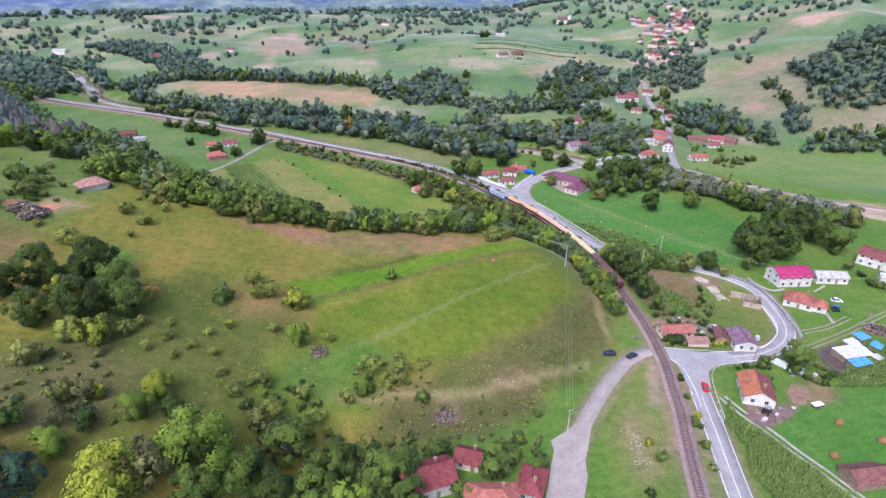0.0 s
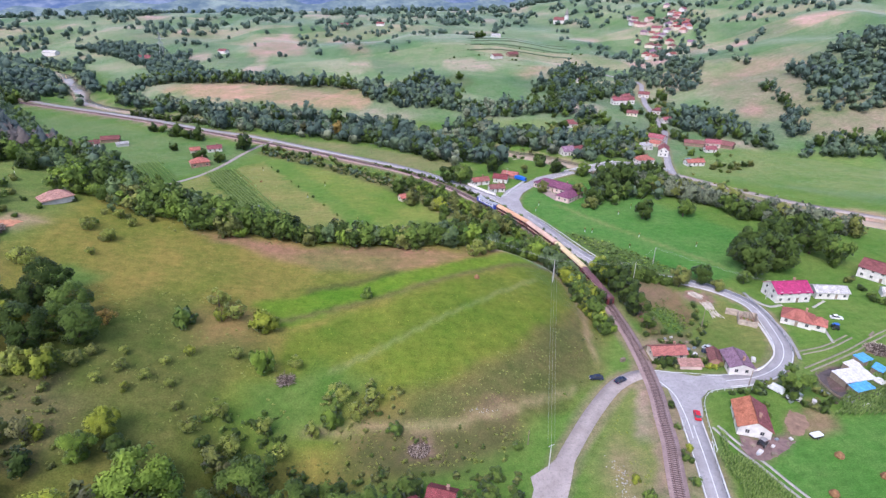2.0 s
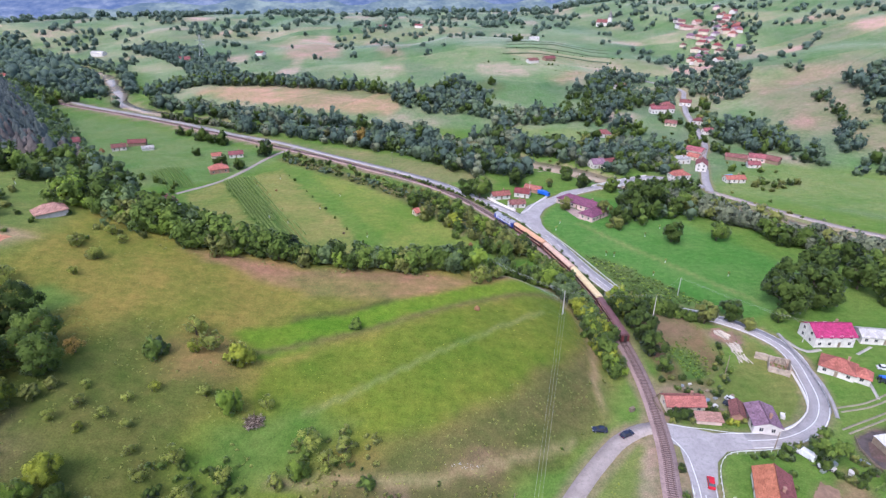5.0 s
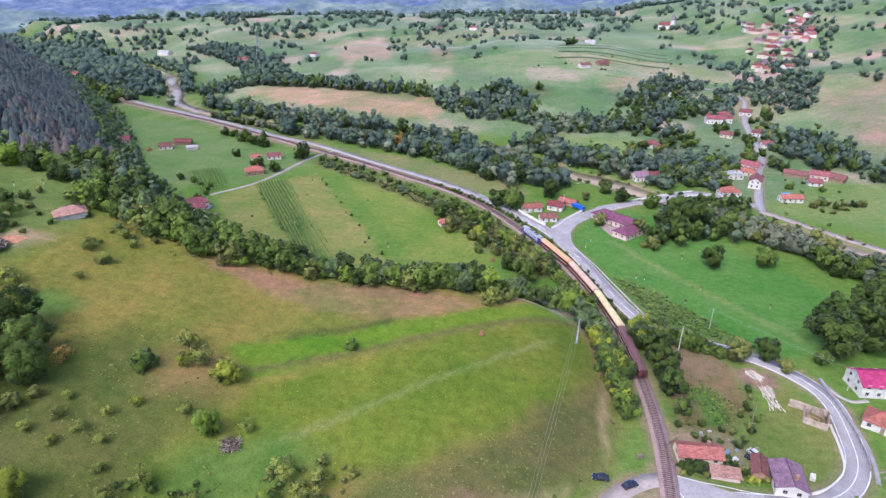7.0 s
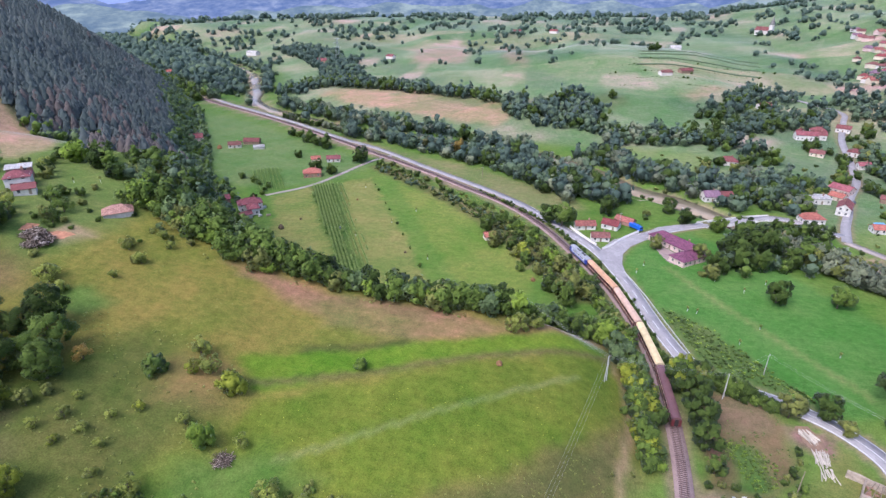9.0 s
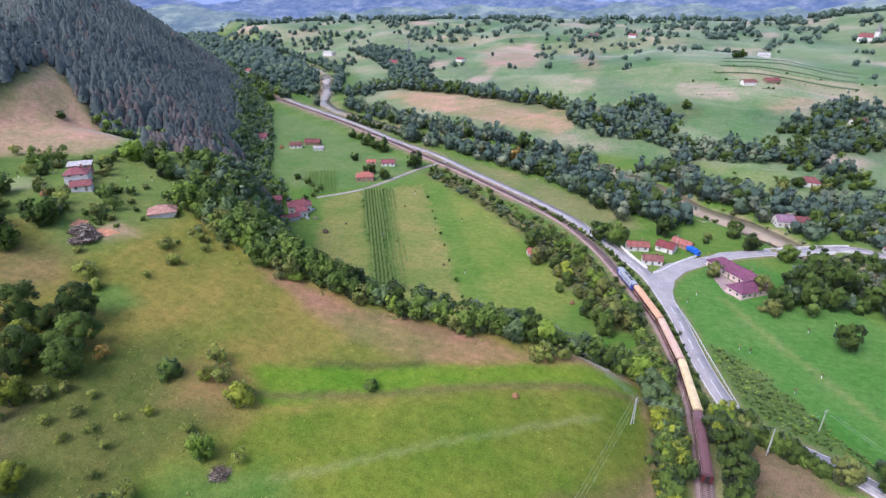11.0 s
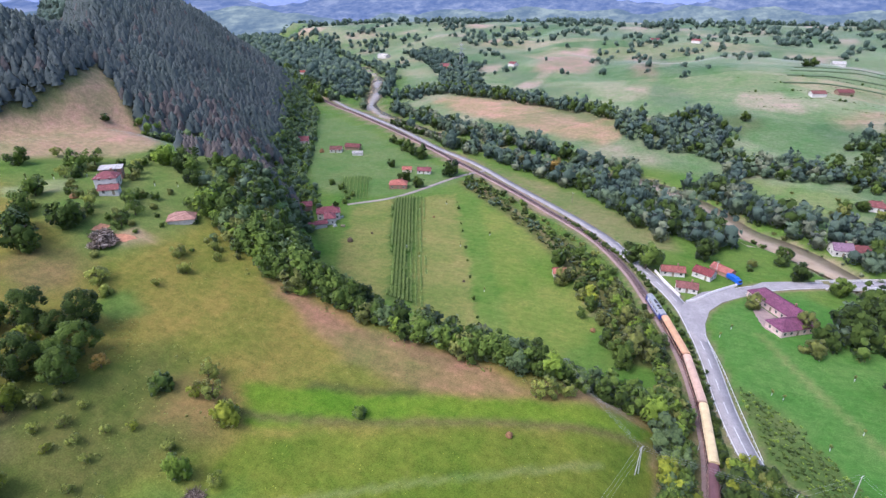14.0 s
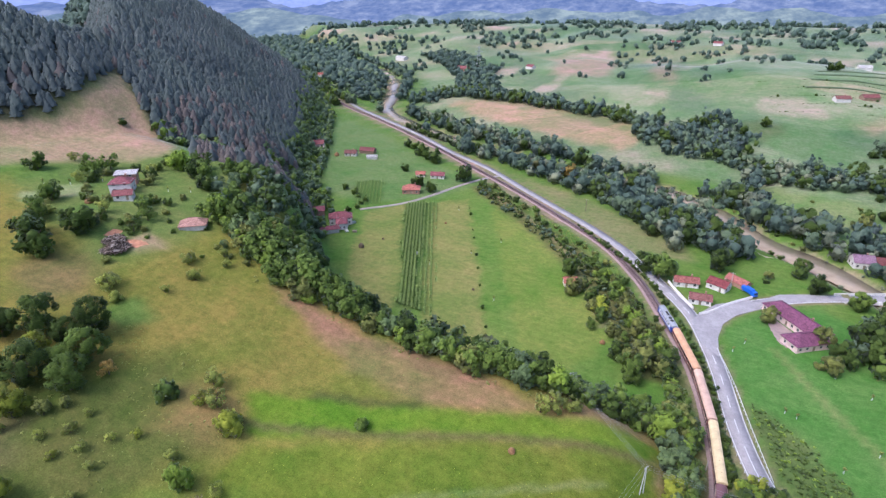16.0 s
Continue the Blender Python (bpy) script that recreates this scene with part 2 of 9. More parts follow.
WALL = {
    "white": plain("whitewashed_wall", (0.64, 0.61, 0.575), 0.9, coarse=0.6, spread=0.18),
    "cream": plain("cream_wall", (0.62, 0.54, 0.43), 0.9, coarse=0.6, spread=0.15),
    "pinkish": plain("pale_pink_wall", (0.62, 0.47, 0.43), 0.9, coarse=0.6, spread=0.15),
    "brick": plain("rough_brick_wall", (0.36, 0.21, 0.155), 0.9, coarse=0.7, spread=0.25),
    "wood": plain("barn_boards", (0.25, 0.175, 0.125), 0.9, coarse=1.0, spread=0.3),
    "grey": plain("grey_plaster_wall", (0.42, 0.40, 0.38), 0.9, coarse=0.6, spread=0.2),
}


# ---------------------------------------------------------------- mesh helpers
def link(name, me, material, parent=None, label=""):
    ob = new(name, me)
    if material is not None and not me.materials:
        for x in material if isinstance(material, (list, tuple)) else [material]:
            me.materials.append(x)
    if parent is not None:
        ob.parent = parent
    if label:
        ob["label"] = label
    return ob


def part(name, bm, material, parent, label=""):
    """One mesh object under a thing or a part."""
    me = bpy.data.meshes.new(name)
    bm.to_mesh(me)
    bm.free()
    return link(name, me, material, parent, label)


def thing(name, label, category, m=None, group="", kind=""):
    ob = new(name)
    if m is not None:
        ob.matrix_basis = m
    return tagged(ob, label, category, group, kind)


def fast_mesh(name, verts, tris, smooth=False, normals=None):
    me = bpy.data.meshes.new(name)
    v, t = np.asarray(verts, np.float32), np.asarray(tris, np.int32)
    me.vertices.add(len(v))
    me.vertices.foreach_set("co", v.ravel())
    k = t.shape[1]
    me.loops.add(t.size)
    me.loops.foreach_set("vertex_index", t.ravel())
    me.polygons.add(len(t))
    me.polygons.foreach_set("loop_start", np.arange(0, t.size, k, dtype=np.int32))
    me.polygons.foreach_set("loop_total", np.full(len(t), k, np.int32))
    if smooth:
        me.polygons.foreach_set("use_smooth", np.ones(len(t), bool))
    me.update(calc_edges=True)
    if normals is not None:
        me.normals_split_custom_set_from_vertices(np.asarray(normals, np.float32))
    return me


def add_box(bm, x0, y0, z0, x1, y1, z1, bevel=0.0, turn=None):
    """A box in a bmesh, its edges taken off by bevel."""
    r = bmesh.ops.create_cube(bm, size=1.0)
    vs = r["verts"]
    bmesh.ops.scale(bm, vec=(x1 - x0, y1 - y0, z1 - z0), verts=vs)
    bmesh.ops.translate(bm, vec=((x0 + x1) / 2, (y0 + y1) / 2, (z0 + z1) / 2), verts=vs)
    if turn is not None:
        bmesh.ops.transform(bm, matrix=turn, verts=vs)
    if bevel:
        es = list({e for v in vs for e in v.link_edges})
        bmesh.ops.bevel(bm, geom=es, offset=bevel, segments=1, affect="EDGES")
    return bm


def add_tube(bm, a, b, r0, r1, seg=7):
    a, b = Vector(a), Vector(b)
    q = (b - a).to_track_quat("Z", "Y").to_matrix().to_4x4()
    m = Matrix.Translation((a + b) / 2) @ q
    bmesh.ops.create_cone(bm, cap_ends=True, segments=seg, radius1=r0, radius2=r1, depth=(b - a).length, matrix=m)
    return bm


def boxed(*args, **kw):
    return add_box(bmesh.new(), *args, **kw)


# ---------------------------------------------------------------- the lie of the land
def smooth01(v):
    v = np.clip(v, 0.0, 1.0)
    return v * v * (3 - 2 * v)


def rounded(points, step=3.0):
    """A smooth line through plan points (Catmull-Rom), evenly sampled."""
    p = np.array(points, float)
    p = np.vstack([2 * p[0] - p[1], p, 2 * p[-1] - p[-2]])
    out = []
    for a, b, c, d in zip(p[:-3], p[1:-2], p[2:-1], p[3:]):
        n = max(2, int(np.linalg.norm(c[:2] - b[:2]) / step))
        for k in range(n):
            t = k / n
            out.append(0.5 * (2 * b + (c - a) * t + (2 * a - 5 * b + 4 * c - d) * t * t + (3 * b - a - 3 * c + d) * t ** 3))
    out.append(p[-2])
    return np.array(out)


def nearest(x, y, line):
    """Distance to a line, the side (+ to the left of its way) and the index of its nearest segment with the share along it."""
    best = np.full(np.shape(x), 1e9)
    side, where = np.zeros(np.shape(x)), np.zeros(np.shape(x))
    for k in range(len(line) - 1):
        ax, ay = line[k][:2]
        bx, by = line[k + 1][:2]
        ux, uy = bx - ax, by - ay
        q = np.clip(((x - ax) * ux + (y - ay) * uy) / (ux * ux + uy * uy + 1e-9), 0, 1)
        d = np.hypot(x - ax - q * ux, y - ay - q * uy)
        s = np.sign(ux * (y - ay) - uy * (x - ax))
        hit = d < best
        best, side, where = np.where(hit, d, best), np.where(hit, s, side), np.where(hit, k + q, where)
    return best, side, where


def waves(x, y, size, seed=0):
    """Gentle unevenness, about -1 to 1."""
    r = np.random.RandomState(seed)
    v = 0
    for k in range(5):
        a, f, p = r.uniform(0, 6.28), r.uniform(0.6, 1.7) / size * 6.28, r.uniform(0, 6.28)
        v = v + np.sin((x * math.cos(a) + y * math.sin(a)) * f + p + 0.8 * np.sin((y * math.cos(a) - x * math.sin(a)) * f * 0.6 + p * 2)) * 0.4
    return v


# feet of the slopes, in plan
SPUR_FOOT = [(62, 330), (59, 205), (57, 160), (56, 138), (49, 122), (34, 104), (20, 93), (4, 86), (-20, 84), (-50, 72), (-85, 48), (-120, 20), (-200, -40), (-420, -160), (-900, -400)]
SCARP = [(60, 192), (45, 198), (20, 205), (-10, 207), (-40, 206), (-66, 212), (-92, 226), (-112, 244), (-135, 270), (-158, 296), (-230, 380), (-500, 700)]
MOUNT_FOOT = [(-420, -160), (-330, 60), (-280, 170), (-244, 250), (-178, 296), (-192, 335), (-250, 430), (-330, 545), (-390, 620), (-470, 700), (-760, 820)]
RIVER = [(-620, 1010), (-470, 880), (-400, 800), (-372, 745), (-335, 680), (-302, 610), (-262, 570), (-225, 545), (-160, 505), (-90, 478), (-30, 455), (25, 440), (56, 410), (80, 376), (103, 356), (122, 334), (146, 306), (176, 281), (196, 260), (219, 240), (250, 212), (330, 140), (420, 60), (520, -100)]
EAST_FOOT = [(330, 1500), (340, 1000), (330, 700), (300, 560), (268, 440), (262, 372), (310, 320), (372, 250), (480, 120), (600, -50)]


def land(x, y):
    """Height of the bare land, before roads are cut into it."""
    x, y = np.asarray(x, float), np.asarray(y, float)
    # the spur with the pasture
    d, s, _ = nearest(x, y, SPUR_FOOT)
    d = np.where(s < 0, d, 0.0)
    top = 13.5 * (1 - np.exp(-((d / 17.0) ** 1.45))) + 0.075 * np.clip(d - 15, 0, 400) + 0.17 * np.clip(-x - 50, 0, 110) + 0.06 * np.clip(-x - 160, 0, 500)
    top = top - 0.045 * np.clip(y - 185, 0, 500) * smooth01((-x - 60) / 60) + 0.3 * waves(x, y, 40, 3) * smooth01(d / 30)
    n, s2, _ = nearest(x, y, SCARP)
    n = np.where(s2 > 0, n, 0.0)
    spur = top * smooth01(n / 26.0) ** 0.8 * (1 - smooth01((y - 240) / 100))
    # the wooded mountain
    m, s3, _ = nearest(x, y, MOUNT_FOOT)
    m = np.where(s3 > 0, m, 0.0)
    mount = 0.80 * m * (1 - 0.30 * smooth01(m / 450)) + 5 * waves(x, y, 130, 8) * smooth01(m / 120)
    mount = np.minimum(mount, 190 + 0.16 * mount)
    # a saddle, and the lower summit beyond it
    over = 0.527 * (x - 44) + 0.85 * (y - 44)
    crest = 50 + 8 * smooth01((-over - 30) / 60) + 190 * smooth01((over + 8) / 120)
    mount = np.where(mount > crest - 12, crest - 12 + 12 * np.tanh((mount - crest + 12) / 12), mount)
    # the land across the river
    r, s4, _ = nearest(x, y, RIVER)
    far = np.where(s4 > 0, np.clip(r - 14, 0, 9000), 0.0)
    rise = 6 * smooth01((far - 20) / 60) * smooth01((y - 380) / 90) + 0.042 * np.clip(far - 60, 0, 5000) * smooth01((y - 300) / 200)
    rise = rise + smooth01((far - 90) / 250) * (4 * waves(x, y, 330, 5) + 2.5 * waves(x, y, 140, 6))
    rise = rise + 0.035 * np.clip(y - 620, 0, 900) * smooth01((far - 30) / 200) + 9 * np.exp(-(((x - 70) / 70) ** 2 + ((y - 600) / 60) ** 2))
    rise = rise + 22 * np.exp(-(((x - 130) / 130) ** 2 + ((y - 760) / 120) ** 2))
    e, s5, _ = nearest(x, y, EAST_FOOT)
    e = np.where(s5 > 0, e, 0.0)
    east = 0.27 * e * (1 - 0.45 * smooth01(e / 500)) + 4 * waves(x, y, 160, 9) * smooth01(e / 90)
    east = np.minimum(east, 70 + 0.45 * east)
    away = np.hypot(x, y)
    rise = rise - 0.62 * np.clip(rise - 42, 0, 500)
    rise = rise * (1 - smooth01((away - 1500) / 400))
    east = east * (1 - smooth01((away - 1400) / 400))
    mount = mount * (1 - 0.5 * smooth01((away - 1200) / 500))
    # the bed of the river
    bed = -2.4 * smooth01((12.5 - r) / 6)
    return spur + mount * smooth01(m / 25) + np.where(s4 > 0, rise, 0) + east + bed + 0.12 * waves(x, y, 23, 2)


# ---------------------------------------------------------------- roads, river and rails in plan
MAIN_ROAD = [(-30, -230), (0, -120), (22, -50), (40, 15), (45, 35), (50, 53), (57, 74.5), (61.5, 89), (65.5, 99), (72, 105), (83, 105), (93, 105.5), (104, 110), (112, 118.5), (116.5, 130), (119.5, 142), (118.5, 151), (112, 161), (102, 169), (90, 175), (80, 180), (74.5, 188), (68.3, 208), (62.3, 236), (57.3, 254), (50, 274.5), (37.6, 294.5), (19.3, 320.5), (11, 332), (-8, 351.5), (-28.5, 369.5), (-48, 386), (-64, 399.5), (-82, 415.5), (-96, 428), (-116, 443.5), (-152, 467), (-208, 511), (-270, 553), (-332, 595), (-395, 650), (-470, 720), (-560, 800)]
CROSS_LANE = [(-60, -220), (-24, -100), (0, -20), (4, 35), (6.5, 50), (9.5, 60), (14, 70), (20, 79), (30, 91), (38, 99.5), (47, 107.5), (57, 111.5), (66, 108.5), (72, 106)]
BRANCH = [(55, 259), (57, 267), (62, 283), (74, 298), (93, 311.5), (110, 320.5), (137, 333.5), (150, 338), (163, 333), (177, 317)]
VILLAGE_ROAD = [(176, 309), (184, 330), (193, 349), (207, 380), (222, 408), (231, 439), (240, 470), (250, 501), (271, 552), (281, 578), (270, 602), (244, 626), (214, 660)]
EAST_ROAD = [(176, 309), (197, 277), (216, 252), (237, 232), (249, 222), (300, 182), (400, 110)]
FARM_LANE = [(-93, 422), (-106, 398), (-124, 346), (-146, 319)]
RAIL = [(-35, -215), (-7, -105), (15, -30), (33, 30), (40, 53), (47, 72), (51, 82), (54, 92), (57.3, 102), (60.2, 115), (62.2, 127), (63.6, 141), (64.2, 155), (64, 168), (63, 187), (60, 206), (56.5, 222), (51, 240), (39.5, 267), (23.5, 300), (1.5, 331), (-31, 361), (-71, 396), (-121, 435), (-160, 466), (-214, 506), (-276, 549), (-340, 590), (-410, 645), (-490, 715), (-580, 795)]


def smooth_line(pts, step=7.0):
    return rounded(pts, step)


ROADS = [  # name, line, half width, height over the land, flat level or None
    (smooth_line(MAIN_ROAD), 3.4, 0.0),
    (smooth_line(CROSS_LANE), 2.8, 0.0),
    (smooth_line(BRANCH), 3.41, 0.0),
    (smooth_line(VILLAGE_ROAD), 2.7, None),
    (smooth_line(EAST_ROAD), 2.4, None),
    (smooth_line(RAIL), 2.8, 0.15),
]


def level_of(line, flat):
    """Height of a road along its line."""
    if flat is not None:
        return np.full(len(line), float(flat))
    z = land(line[:, 0], line[:, 1])
    for _ in range(12):
        z[1:-1] = (z[:-2] + 2 * z[1:-1] + z[2:]) / 4
    return np.maximum(z, 0.0)


def ground(x, y):
    """Height of the finished ground, with the roads and the line cut in."""
    x, y = np.asarray(x, float), np.asarray(y, float)
    z = land(x, y)
    bridge = np.hypot(x - 127, y - 328.5) < 19
    for line, half, flat in ROADS:
        inside = (x > line[:, 0].min() - 30) & (x < line[:, 0].max() + 30) & (y > line[:, 1].min() - 30) & (y < line[:, 1].max() + 30)
        if not inside.any():
            continue
        d, _, w = nearest(x[inside], y[inside], line)
        lev = level_of(line, flat)
        k = np.clip(w, 0, len(line) - 1.001).astype(int)
        rz = lev[k] + (w - k) * (lev[np.minimum(k + 1, len(line) - 1)] - lev[k]) - 0.22
        far = np.hypot(x[inside], y[inside])
        margin = 0.8 + np.clip(far - 320, 0, 600) * 0.012
        f = 1 - smooth01((d - half - margin) / (3.5 + margin))
        f = np.where(bridge[inside] if half == 3.41 else False, 0, f)
        z[inside] = z[inside] * (1 - f) + rz * f
    return z


# ---------------------------------------------------------------- the ground sheet
def spread_lines(lo, hi, step, least, most, growth=1.052):
    mid = list(np.arange(lo, hi + 0.01, step))
    a, s = [], step
    p = lo
    while p > least:
        s *= growth
        p -= s
        a.append(p)
    b, s = [], step
    p = hi
    while p < most:
        s *= growth
        p += s
        b.append(p)
    return np.array(a[::-1] + mid + b)


GX = spread_lines(-240, 250, 2.2, -4200, 4200)
GY = spread_lines(36, 345, 2.2, -1500, 4600)
XX, YY = np.meshgrid(GX, GY)
ZZ = ground(XX.ravel(), YY.ravel()).reshape(XX.shape)


def gz(x, y):
    """Height of the ground sheet at a place or many places."""
    x, y = np.asarray(x, float), np.asarray(y, float)
    i = np.clip(np.searchsorted(GX, x) - 1, 0, len(GX) - 2)
    j = np.clip(np.searchsorted(GY, y) - 1, 0, len(GY) - 2)
    u, v = (x - GX[i]) / (GX[i + 1] - GX[i]), (y - GY[j]) / (GY[j + 1] - GY[j])
    z = ZZ[j, i] * (1 - u) * (1 - v) + ZZ[j, i + 1] * u * (1 - v) + ZZ[j + 1, i] * (1 - u) * v + ZZ[j + 1, i + 1] * u * v
    return float(z) if z.ndim == 0 else z


def within(x, y, poly, soft=3.0):
    """1 inside a patch, 0 outside, over a soft, slightly ragged edge."""
    x = x + 1.3 * waves(x, y, 17, 21)
    y = y + 1.3 * waves(x, y, 13, 22)
    inside = np.zeros(x.shape, bool)
    best = np.full(x.shape, 1e9)
    for (ax, ay), (bx, by) in zip(poly, poly[1:] + poly[:1]):
        cross = ((ay > y) != (by > y)) & (x < (bx - ax) * (y - ay) / (by - ay + 1e-9) + ax)
        inside ^= cross
        ux, uy = bx - ax, by - ay
        q = np.clip(((x - ax) * ux + (y - ay) * uy) / (ux * ux + uy * uy + 1e-9), 0, 1)
        best = np.minimum(best, np.hypot(x - ax - q * ux, y - ay - q * uy))
    return smooth01(0.5 + np.where(inside, best, -best) / soft / 2)


MEADOW, LUSH, PASTURE, OLIVE = (0.104, 0.178, 0.036), (0.108, 0.182, 0.018), (0.176, 0.164, 0.038), (0.098, 0.114, 0.029)
TAN, STRAW, CROP = (0.305, 0.228, 0.148), (0.185, 0.200, 0.062), (0.085, 0.140, 0.036)
# the far grass carries haze in its colour: paler and bluer than the meadow
EARTH, HAZED_GRASS = (0.200, 0.135, 0.110), (0.134, 0.194, 0.098)
CLEARING = [(-289, 280), (-270, 273), (-254, 266), (-216, 251), (-204, 238), (-210, 221), (-241, 189), (-292, 130), (-322, 172), (-277, 212), (-272, 237), (-276, 257)]
SUMMIT_CLEARING = [(-322, 262), (-335, 284), (-352, 306), (-362, 304), (-344, 274), (-330, 254)]
FIREBREAK = [(-318, 289), (-330, 298), (-348, 312), (-370, 330)]
